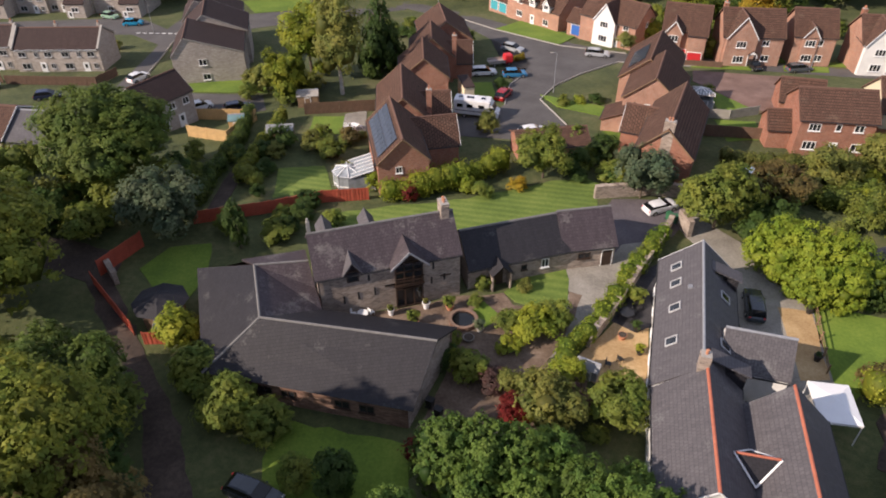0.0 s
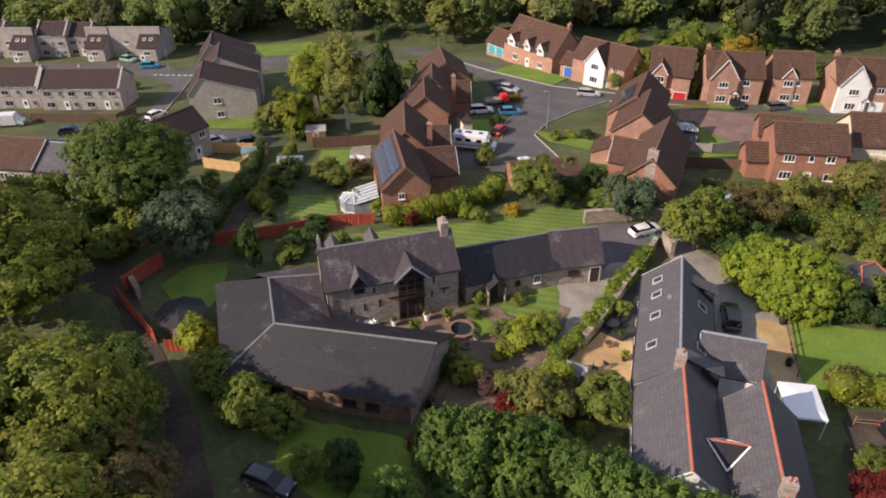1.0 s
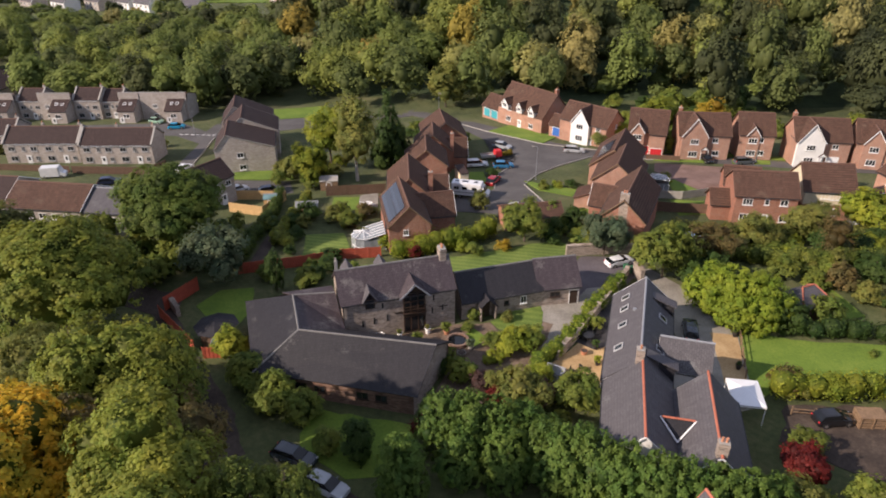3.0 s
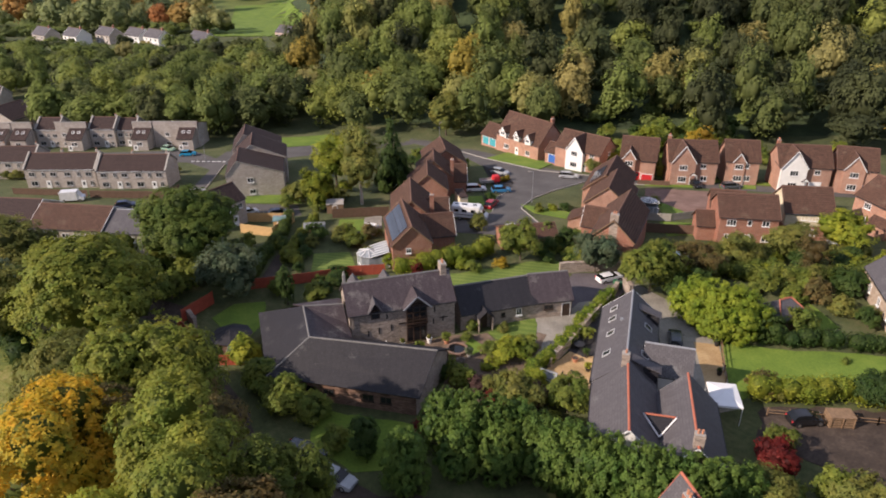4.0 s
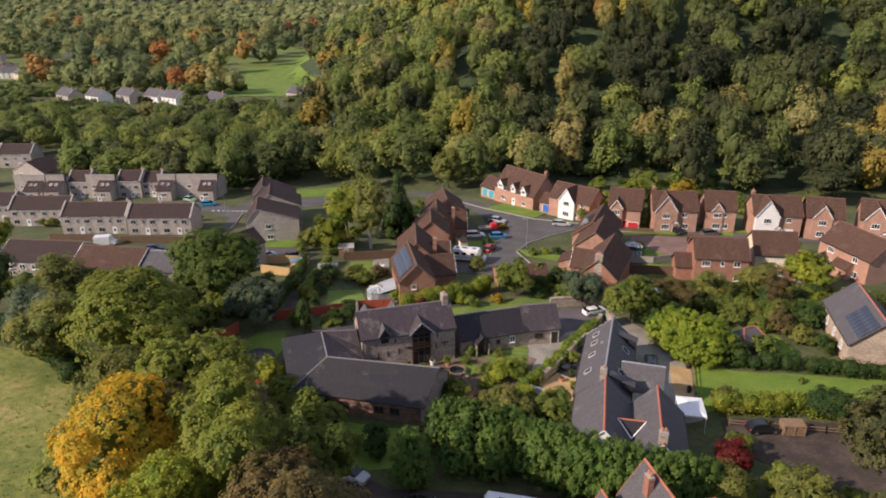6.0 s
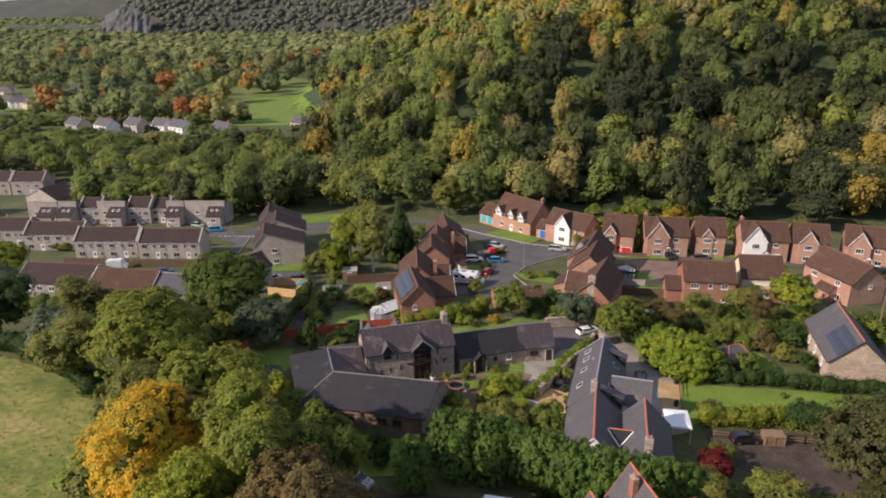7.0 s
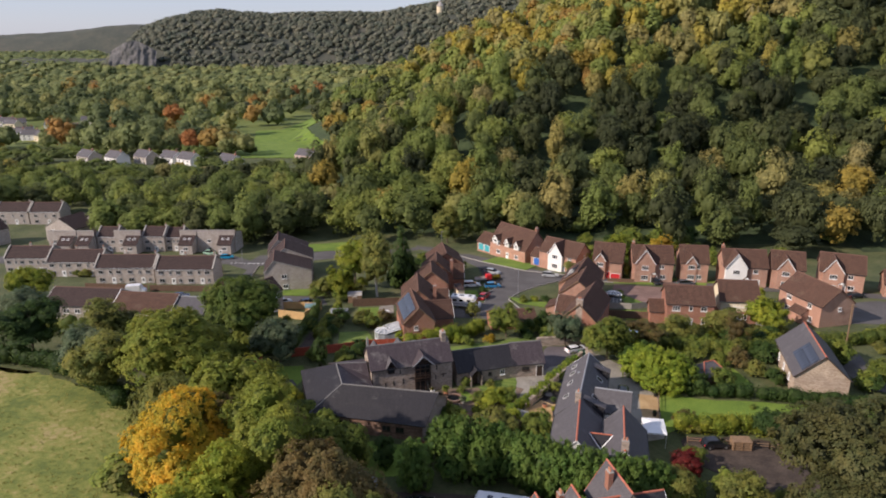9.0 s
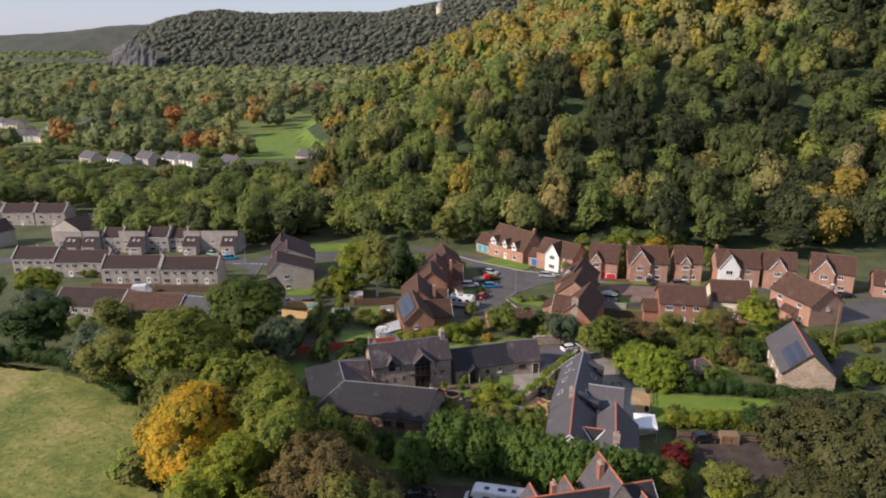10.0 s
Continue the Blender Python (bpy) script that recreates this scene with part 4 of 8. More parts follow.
# the tall glazed opening with its timber gable dormer
gd = new("glazed_bay", None)
gd.parent = barn
gd.matrix_basis = pose(1.75, -3.4, 0)
bm = bmesh.new()
for px in (-1.3, -0.45, 0.45, 1.3):
    box(bm, px, -0.1, 2.8, 0.13, 0.28, 5.6)
for pz in (0.1, 2.35, 3.25, 4.4, 5.55):
    box(bm, 0, -0.1, pz, 2.7, 0.3, 0.13)
part("timber_frame", bm, M["dark_wood"], gd)
bm = bmesh.new()
box(bm, 0, -0.04, 2.8, 2.5, 0.06, 5.4)
part("pane", bm, M["glass"], gd)
bm = bmesh.new()
box(bm, 0, -0.3, 2.85, 2.9, 0.4, 0.1)
part("balcony_floor", bm, M["dark_wood"], gd)
bm = bmesh.new()
box(bm, 0, -0.47, 3.85, 2.9, 0.07, 0.07)
part("handrail", bm, M["dark_wood"], gd)
bm = bmesh.new()
box(bm, 0, 0, 0, 0.04, 0.04, 0.95)
baluster = finish("baluster", bm, M["dark_wood"])
for i in range(13):
    piece("baluster", baluster, gd, pose(-1.35 + i * 0.225, -0.47, 3.35))
for s in (-1, 1):
    bm = bmesh.new()
    slab(bm, [(0, -0.8, 7.15), (0, 3.2, 7.15), (s * 1.85, 3.2, 5.35), (s * 1.85, -0.8, 5.35)], 0.12)
    part("roof_slope", bm, M["slate_brown"], gd)
    bm = bmesh.new()
    beam(bm, (0, -0.84, 7.05), (s * 1.88, -0.84, 5.25), 0.07, 0.2)
    part("bargeboard", bm, M["lead"], gd)
    bm = bmesh.new()
    f = [bm.verts.new(p) for p in ((s * 1.4, 0, 4.4), (s * 1.4, 3, 4.4), (s * 1.4, 3, 5.75), (s * 1.4, 0, 5.75))]
    bm.faces.new(f)
    r = bmesh.ops.extrude_face_region(bm, geom=bm.faces[:])
    bmesh.ops.translate(bm, vec=(-s * 0.1, 0, 0), verts=[v for v in r["geom"] if isinstance(v, bmesh.types.BMVert)])
    part("cheek", bm, M["dark_wood"], gd)
bm = bmesh.new()
f = [bm.verts.new(p) for p in ((-1.5, -0.02, 5.5), (1.5, -0.02, 5.5), (0, -0.02, 7.0))]
bm.faces.new(f)
r = bmesh.ops.extrude_face_region(bm, geom=bm.faces[:])
bmesh.ops.translate(bm, vec=(0, 0.1, 0), verts=[v for v in r["geom"] if isinstance(v, bmesh.types.BMVert)])
part("gable_panel", bm, M["dark_wood"], gd)
# the small dormer
sd = new("dormer", None)
sd.parent = barn
sd.matrix_basis = pose(-3.6, -3.4, 0)
bm = bmesh.new()
box(bm, 0, 0.0, 4.9, 1.15, 0.2, 1.3)
part("surround", bm, M["dark_wood"], sd)
bm = bmesh.new()
box(bm, 0, -0.11, 4.9, 0.85, 0.05, 1.0)
part("pane", bm, M["glass"], sd)
for s in (-1, 1):
    bm = bmesh.new()
    slab(bm, [(0, -0.35, 6.75), (0, 2.4, 6.75), (s * 0.95, 2.4, 5.3), (s * 0.95, -0.35, 5.3)], 0.1)
    part("roof_slope", bm, M["slate_grey"], sd)
for wx, wz, w_, h_ in ((-4.6, 2.2, 0.16, 0.9), (-3.2, 2.4, 0.16, 0.9), (-1.6, 2.6, 0.16, 0.9), (4.2, 4.4, 0.18, 0.8), (5.3, 2.8, 0.18, 0.8), (-2.1, 4.4, 0.2, 0.7), (4.0, 2.6, 0.18, 0.8)):
    bm = bmesh.new()
    box(bm, wx, -3.41, wz, w_, 0.06, h_)
    part("slit_window", bm, M["glass"], barn)
for wx in (5.4, 0.0 - 0.1, -0.1):
    bm = bmesh.new()
    box(bm, wx, -3.44, 3.0, 1.1, 0.12, 0.12)
    part("lintel", bm, M["dark_wood"], barn)
chimney(barn, 6.2, 0.0, 7.5, 9.2, 0.8, 1.3, "stone", 2)
bm = bmesh.new()
box(bm, -6.8, 0.2, 8.7, 0.35, 0.35, 1.3, 0.02)
tube(bm, -6.8, 0.2, 9.3, 9.7, 0.12, 0.1)
part("flue", bm, M["concrete"], barn)
for wx in (-5.2, -1.0):
    for s in (-1, 1):
        bm = bmesh.new()
        slab(bm, [(wx, 1.0, 7.55), (wx, 3.6, 7.55), (wx + s * 0.8, 3.6, 6.45), (wx + s * 0.8, 1.0, 6.45)], 0.1)
        part("rear_dormer_slope", bm, M["slate_grey"], barn)
bm = bmesh.new()
box(bm, -6.8, -3.5, 2.6, 0.09, 0.09, 5.0)
part("downpipe", bm, M["black"], barn)

low = stone_house("low_outbuilding", 7.2, 58.3, 16, "single-storey stone outbuilding with a dark slate roof")
block(low, 0, 0, 10.8, 6.6, 2.5, 5.0, wall="stone", roof="slate", over=0.25, ridge="ridge_grey", barge=None, gables=(0, 1))
window(low, 2.9, -3.3, 1.55, 0, 0.8, 1.1, "white_paint", 2)
window(low, 0.6, -3.3, 1.5, 0, 0.6, 0.6, "dark_wood", 1)
pr = new("porch", None)
pr.parent = low
pr.matrix_basis = pose(-2.2, -3.3, 0)
for s in (-1, 1):
    bm = bmesh.new()
    slab(bm, [(0, -1.3, 3.2), (0, 1.0, 3.2), (s * 1.15, 1.0, 2.1), (s * 1.15, -1.3, 2.1)], 0.1)
    part("roof_slope", bm, M["slate"], pr)
    bm = bmesh.new()
    box(bm, s * 0.95, -0.6, 1.05, 0.14, 1.1, 2.1)
    part("side_wall", bm, M["stone"], pr)
bm = bmesh.new()
box(bm, 0, -0.03, 1.05, 1.0, 0.08, 2.1)
part("door", bm, M["dark_wood"], pr)

end = stone_house("end_outbuilding", 15.2, 60.2, 9, "small stone outbuilding with a mottled slate roof and brown door")
block(end, 0, 0, 5.4, 6.4, 2.5, 5.2, wall="stone", roof="slate_brown", over=0.25, ridge="ridge_grey", barge=None)
door(end, 1.9, -3.2, 0, 0, 1.1, 2.0, "dark_wood", False)
window(end, -0.6, -3.2, 1.6, 0, 1.3, 0.7, "dark_wood", 2)

# the angled slate wing
wing = stone_house("slate_wing", 0, 0, 0, "low L-shaped stone wing under a broad dark slate roof")
R1, R2, R3 = (-17.2, 50.8, 5.7), (-15.3, 43.7, 5.7), (-0.2, 40.7, 5.7)
W1, W2, F3 = (-23.9, 53.8, 2.9), (-20.0, 40.3, 2.6), (-2.2, 35.9, 2.6)
B3, IN, N2 = (1.6, 45.2, 2.8), (-10.8, 47.6, 2.9), (-12.3, 51.6, 5.5)
for pts, mt in (([W1, W2, R2, R1], "slate"), ([W2, F3, R3, R2], "slate"), ([R2, R3, B3, IN], "slate"), ([R1, R2, IN], "slate_brown"), ([R1, IN, (-11.6, 49.8, 3.6), N2], "slate_brown"), ([R1, N2, (-13.0, 53.9, 5.0), (-18.9, 52.6, 4.9)], "slate_brown")):
    bm = bmesh.new()
    slab(bm, [(p[0], p[1], p[2] + 0.14) for p in pts], 0.14)
    part("roof_slope", bm, M[mt], wing)
for a, b in ((R1, R2), (R2, R3), (R2, W2), (R1, N2)):
    bm = bmesh.new()
    rod(bm, (a[0], a[1], a[2] + 0.1), (b[0], b[1], b[2] + 0.1), 0.12, n=8)
    part("ridge_tiles", bm, M["ridge_grey"], wing)


def wall_run(h, a, b, z0, z1a, z1b, thick, mat, name="wall"):
    bm = bmesh.new()
    d = Vector((b[0] - a[0], b[1] - a[1], 0)).normalized()
    n = Vector((-d.y, d.x, 0)) * thick
    lo = [(a[0], a[1], z0), (b[0], b[1], z0), (b[0], b[1], z1b), (a[0], a[1], z1a)]
    f = bm.faces.new([bm.verts.new(p) for p in lo])
    r = bmesh.ops.extrude_face_region(bm, geom=[f])
    bmesh.ops.translate(bm, vec=n, verts=[v for v in r["geom"] if isinstance(v, bmesh.types.BMVert)])
    return part(name, bm, M[mat], h)


wall_run(wing, (-23.6, 53.4), (-19.7, 40.7), -0.3, 2.75, 2.55, 0.45, "stone_red")
wall_run(wing, (-19.7, 40.7), (-2.6, 36.4), -0.3, 2.55, 2.55, 0.45, "stone_red")
wall_run(wing, (1.1, 45.0), (-10.8, 47.3), -0.3, 2.7, 2.8, 0.45, "stone_red")
wall_run(wing, (-10.8, 47.3), (-11.2, 49.6), -0.3, 2.8, 3.3, 0.45, "stone_red")
bm = bmesh.new()
f = bm.faces.new([bm.verts.new(p) for p in ((-2.6, 36.4, -0.3), (1.1, 45.0, -0.3), (1.1, 45.0, 2.75), (-0.5, 40.9, 5.55), (-2.6, 36.4, 2.55))])
r = bmesh.ops.extrude_face_region(bm, geom=[f])
bmesh.ops.translate(bm, vec=(-0.42, 0.16, 0), verts=[v for v in r["geom"] if isinstance(v, bmesh.types.BMVert)])
part("gable_wall", bm, M["stone"], wing)
bm = bmesh.new()
f = bm.faces.new([bm.verts.new(p) for p in ((-23.6, 53.4, -0.3), (-13.2, 53.7, -0.3), (-13.2, 53.7, 4.9), (-18.7, 52.5, 4.8), (-23.6, 53.4, 2.8))])
part("rear_wall", bm, M["stone_red"], wing)
for k in (0.14, 0.29, 0.41, 0.68, 0.8):
    wx, wy = -19.7 + 17.1 * k, 40.7 - 4.3 * k
    window(wing, wx, wy, 1.5, -14.1, 1.3, 0.9, "dark_wood", 2)
bm = bmesh.new()
box(bm, -1.6, 39.3, 1.0, 0.12, 1.0, 2.0)
part("side_door", bm, M["black"], wing)

# ---- the long slate house ----
long_h = thing("long_slate_house", pose(22.7, 44.6, 0, 0, 0, 73.2), "long white-walled house with a grey slate roof and rooflights", "house")
block(long_h, 0, 0, 16.6, 6.8, 3.5, 6.5, wall="white_wall", roof="slate_grey", over=0.25, ridge="lead", barge="white_paint", gables=(0, 1))
pitch = math.degrees(math.atan2(3.0, 3.4))
for k, (lx, ly) in enumerate(((6.1, 2.05), (3.6, 2.05), (0.2, 2.05), (-4.0, 2.2))):
    rooflight(long_h, lx, ly, 6.5 - 3.0 * ly / 3.4 + 0.14, pitch, 180, 1.0, 1.15)
for lx, ly in ((2.9, -2.2), (-3.6, -2.0)):
    rooflight(long_h, lx, ly, 6.5 + 3.0 * ly / 3.4 + 0.14, pitch, 0, 1.0, 1.2)
bm = bmesh.new()
box(bm, 2.2, 1.0, 5.85, 0.4, 0.4, 0.3, 0.03)
part("roof_vent", bm, M["lead"], long_h)
chimney(long_h, -8.1, 0.1, 6.0, 7.9, 0.8, 0.8, "stone", 1)


def shed_dormer(h, x, y0, y1, w, z0, z1, mat="slate_grey"):
    d = new("dormer", None)
    d.parent = h
    bm = bmesh.new()
    slab(bm, [(x - w / 2, y0, z1), (x + w / 2, y0, z1), (x + w / 2, y1, z0), (x - w / 2, y1, z0)], 0.12)
    part("roof_slope", bm, M[mat], d)
    bm = bmesh.new()
    box(bm, x, (y0 + y1 * 3) / 4 + 0.3, (z0 + 3.4) / 2 - 0.1, w * 0.86, abs(y1 - y0) / 2, max(0.4, z0 - 3.4))
    part("cheek", bm, M["slate"], d)
    bm = bmesh.new()
    box(bm, x, y1 + 0.36, z0 - 0.55, w * 0.7, 0.06, 0.6)
    part("pane", bm, M["glass"], d)


shed_dormer(long_h, 6.0, -0.9, -3.8, 1.5, 4.9, 5.9)
shed_dormer(long_h, -6.2, -0.6, -3.9, 1.4, 5.1, 6.3)
# rear extension with its own ridge across the slope
block(long_h, -2.4, -4.6, 5.4, 4.4, 3.2, 5.9, turn=90, wall="white_wall", roof="slate_grey", over=0.2, ridge="lead", barge=None, gables=(1, 0))
for lx in (-6, -3, 0.5, 3.5, 6.5):
    window(long_h, lx, 3.4, 1.6, 180, 1.1, 1.1)
door(long_h, -1.2, 3.4, 0, 180)
window(long_h, 4.5, -3.4, 1.6, 0, 1.1, 1.1)

south = thing("south_slate_house", pose(19.25, 31.3, 0, 0, 0, 76.8), "grey slate house with twin roofs and red ridge tiles", "house")
block(south, 0, 0, 11.0, 7.0, 3.5, 6.7, wall="white_wall", roof="slate_grey", over=0.2, ridge="tile_red", barge="white_paint", gables=(1, 0))
block(south, -0.9, -6.2, 11.6, 6.6, 3.4, 6.7, wall="stone", roof="slate_grey", over=0.2, ridge="tile_red", barge="white_paint", gables=(1, 0))
chimney(south, -6.2, -6.2, 6.2, 8.0, 0.7, 0.9, "stone", 2)
bm = bmesh.new()
box(bm, 0, -3.15, 3.5, 10.8, 0.9, 0.1)
part("valley_gutter", bm, M["lead"], south)
gl = new("valley_gablet", None)
gl.parent = south
gl.matrix_basis = pose(-1.2, -3.1, 0.35)
for s in (-1, 1):
    bm = bmesh.new()
    slab(bm, [(0, -1.7, 5.1), (0, 1.5, 5.1), (s * 1.6, -0.1, 3.7)], 0.1)
    part("roof_slope", bm, M["slate"], gl)
    for e in ((0, -1.7, 5.1), (0, 1.5, 5.1)):
        bm = bmesh.new()
        beam(bm, (e[0], e[1], e[2] + 0.06), (s * 1.6, -0.1, 3.76), 0.13, 0.1)
        part("edge_trim", bm, M["white_paint"], gl)
bm = bmesh.new()
rod(bm, (0, -1.6, 5.2), (0, 1.4, 5.2), 0.1)
part("ridge_tiles", bm, M["tile_red"], gl)
bm = bmesh.new()
box(bm, 3.4, 3.62, 2.9, 0.9, 0.12, 0.9, 0.05)
part("satellite_dish", bm, M["lead"], south)

near = thing("near_slate_house", pose(17.7, 11.6, 0.6, 0, 0, 12), "slate-roofed house with gables, red ridges and brick chimneys", "house")
block(near, 0, 0, 15.5, 6.6, 4.6, 7.6, wall="stone", roof="slate", over=0.25, ridge="tile_red", barge="white_paint")
block(near, 3.4, 1.8, 6.6, 5.0, 5.0, 8.8, turn=90, wall="stone", roof="slate_grey", over=0.25, ridge="tile_red", barge="tile_red", gables=(0, 1))
block(near, -1.2, 1.8, 5.4, 2.4, 4.6, 6.4, turn=90, wall="stone", roof="slate_grey", over=0.2, ridge="tile_red", barge="tile_red", gables=(0, 1))
block(near, -6.0, 1.2, 5.2, 3.0, 4.6, 6.6, turn=90, wall="stone", roof="slate_grey", over=0.2, ridge="tile_red", barge="tile_red", gables=(0, 1))
block(near, 6.2, -2.6, 5.0, 3.4, 4.6, 7.0, turn=90, wall="stone", roof="slate_grey", over=0.2, ridge="tile_red", barge="tile_red", gables=(1, 0))
chimney(near, 2.4, 2.5, 7.0, 9.3, 0.6, 0.9, "brick", 2)
chimney(near, -4.4, 0.4, 7.0, 8.9, 0.6, 0.8, "brick", 2)

solar_h = thing("stone_solar_house", pose(64.8, 56.0, 0, 0, 0, 76), "stone house with a dark slate roof and solar panels", "house")
block(solar_h, 0, 0, 14.5, 8.4, 3.6, 7.4, wall="stone_cream", roof="slate_grey", over=0.3, ridge="tile_red", barge="dark_wood")
sp = math.degrees(math.atan2(3.8, 4.2))
solar_panels(solar_h, -3.8, 2.0, 7.4 - 3.8 * 2.0 / 4.2 + 0.16, sp, 180, 7, 2)
for lx in (-4, 0, 4):
    window(solar_h, lx, 4.2, 1.9, 180, 0.9, 1.3)

hut = thing("garden_building", pose(46.3, 54.6, 0, 0, 0, 20), "small outbuilding with a hipped slate roof and red hips", "shed")
bm = bmesh.new()
box(bm, 0, 0, 1.0, 4.4, 4.0, 2.6)
part("wall", bm, M["stone_red"], hut)
for pts in (((-2.5, -2.3, 2.3), (2.5, -2.3, 2.3), (1.0, 0, 4.0), (-1.0, 0, 4.0)), ((-2.5, 2.3, 2.3), (2.5, 2.3, 2.3), (1.0, 0, 4.0), (-1.0, 0, 4.0)), ((2.5, -2.3, 2.3), (2.5, 2.3, 2.3), (1.0, 0, 4.0)), ((-2.5, -2.3, 2.3), (-2.5, 2.3, 2.3), (-1.0, 0, 4.0))):
    bm = bmesh.new()
    slab(bm, pts, 0.1)
    part("roof_slope", bm, M["slate_grey"], hut)
for a, b in (((-1, 0, 4.05), (1, 0, 4.05)), ((1, 0, 4.05), (2.5, -2.3, 2.33)), ((1, 0, 4.05), (2.5, 2.3, 2.33)), ((-1, 0, 4.05), (-2.5, -2.3, 2.33))):
    bm = bmesh.new()
    rod(bm, a, b, 0.1)
    part("ridge_tiles", bm, M["tile_red"], hut)


# ---- brick estate ----
def fronted(name, A, B, depth, label, group="", sink=0.0, category="house"):
    """A house whose front runs from A to B; its front looks to local -y."""
    yaw = math.atan2(B[1] - A[1], B[0] - A[0])
    mx, my = (A[0] + B[0]) / 2 - math.sin(yaw) * depth / 2, (A[1] + B[1]) / 2 + math.cos(yaw) * depth / 2
    z = gz((A[0] + B[0]) / 2, (A[1] + B[1]) / 2) - sink
    return thing(name, pose(mx, my, z, 0, 0, math.degrees(yaw)), label, category, group), math.dist(A, B), depth


def row_house(A, B, label, wall="brick_pink", gable_wall=None, gable_at=-0.25, gable_w=4.0, depth=8.4, eave=5.3, top=8.9, door_mat="white_paint", porch=True, garage=None, proj=0.9):
    h, L, D = fronted("brick_house", A, B, depth, label, "brick estate houses")
    f = -D / 2
    block(h, 0, 0, L, D, eave, top, wall=wall)
    gx = gable_at * L
    if gable_w:
        block(h, gx, f + 1.4, 2.8 + 2 * proj, gable_w, eave, eave + gable_w * 0.72, turn=90, wall=gable_wall or wall, over=0.25, gables=(1, 0))
        fy = f - proj
        window(h, gx, fy, 4.2, 0, 1.7, 1.15, lights=3)
        window(h, gx, fy, 1.5, 0, 1.8, 1.25, lights=3)
    else:
        fy = f
        window(h, gx, f, 4.2, 0, 1.5, 1.1, lights=3)
        window(h, gx, f, 1.5, 0, 1.7, 1.2, lights=3)
    ox = -gx * 0.95 if abs(gx) > 0.4 else L * 0.33
    window(h, ox, f, 4.3, 0, 1.2, 1.05)
    if garage:
        garage_door(h, ox, f, 0, 0, 2.3, 2.05, garage)
    else:
        window(h, ox + (0.4 if ox > 0 else -0.4), f, 1.5, 0, 1.4, 1.15)
    dx = (gx + ox) / 2 + 0.2
    door(h, dx, f - 0.02, 0, 0, 0.95, 2.05, door_mat)
    if porch:
        p = new("porch", None)
        p.parent = h
        p.matrix_basis = pose(dx, f, 0)
        for s in (-1, 1):
            bm = bmesh.new()
            slab(bm, [(0, -1.1, 3.2), (0, 0.2, 3.2), (s * 0.9, 0.2, 2.4), (s * 0.9, -1.1, 2.4)], 0.1)
            part("roof_slope", bm, M["tile_brown"], p)
            bm = bmesh.new()
            box(bm, s * 0.75, -0.95, 1.2, 0.1, 0.1, 2.4)
            part("post", bm, M["white_paint"], p)
        bm = bmesh.new()
        f3 = bm.faces.new([bm.verts.new(q) for q in ((-0.8, -1.05, 2.45), (0.8, -1.05, 2.45), (0, -1.05, 3.1))])
        r3 = bmesh.ops.extrude_face_region(bm, geom=[f3])
        bmesh.ops.translate(bm, vec=(0, 0.06, 0), verts=[v for v in r3["geom"] if isinstance(v, bmesh.types.BMVert)])
        part("gable_panel", bm, M["white_paint"], p)
    window(h, L / 2, 0.5, 4.2, 90, 0.8, 0.9)
    return h


r3h = row_house((51.1, 120.6), (61.3, 119.4), "red brick house with a steep front gable and red door", "brick_pink", gable_w=5.2, gable_at=-0.22, door_mat="red_paint")
chimney(r3h, -4.7, 1.0, 5, 9.6, 0.7, 0.9, "brick", 2)
row_house((63.6, 120.3), (70.4, 119.1), "red brick house with a small front gable", "brick_pink", gable_w=2.6, gable_at=-0.12, proj=0.3, porch=False)
r5h = row_house((73.0, 115.2), (83.4, 113.6), "brick house with a white rendered front gable", "brick_pink", "white_wall", gable_w=5.2, gable_at=-0.24, garage="white_paint")
chimney(r5h, -4.9, 1.0, 5, 9.6, 0.7, 0.9, "brick", 2)
row_house((84.3, 113.2), (91.5, 110.9), "red brick house with a half-timbered front gable", "brick_pink", gable_w=4.0, gable_at=-0.08, proj=0.4, porch=False)
row_house((95, 110.5), (104, 106.5), "red brick house with a garage beside it", "brick_pink", gable_w=4.6, gable_at=-0.2)
row_house((108, 104.5), (117, 100.5), "red brick house with dark blue garage doors", "brick_pink", gable_w=0, gable_at=-0.2, eave=3.0, top=5.5, garage="blue_paint")
r2h = row_house((41.4, 124.9), (48.8, 122.6), "red brick house with two front bays and a red door", "brick_pink", gable_w=2.8, gable_at=-0.26, door_mat="red_paint", porch=False)
block(r2h, 2.2, -0.6, 3.0, 9.4, 5.1, 8.2, wall="brick_pink", over=0.25)
garage_door(r2h, 2.2, -5.35, 0, 0, 2.4, 2.05, "red_paint")
r1h = row_house((28.6, 137.4), (37.6, 129.4), "brick house with a tall white rendered gable", "brick_pink", "white_wall", gable_w=4.6, gable_at=-0.02, depth=8.0, eave=4.8, top=8.0, porch=False)
block(r1h, -7.2, -1.0, 4.0, 5.0, 2.5, 4.4, wall="brick_pink")
garage_door(r1h, -7.0, -3.52, 0, 0, 2.3, 2.05, "blue_paint")
r0h = row_house((15.6, 153.4), (25.0, 141.7), "large brick house with white dormers and turquoise garage doors", "brick_pink", gable_w=0, depth=9.5, eave=4.2, top=9.2, porch=False)
for dx, dw in ((-4.6, 2.2), (0.4, 1.7), (4.4, 1.9)):
    block(r0h, dx, -3.2, 4.4, dw, 5.2, 6.5, turn=90, wall="white_wall", base=4.0, over=0.2, gables=(1, 0))
    window(r0h, dx, -5.42, 4.95, 0, dw * 0.6, 0.9)
block(r0h, -10.6, -1.2, 6.4, 6.4, 2.5, 5.0, wall="brick_pink")
for gx in (-12.0, -9.3):
    garage_door(r0h, gx, -4.42, 0, 0, 2.2, 2.05, "teal_paint")
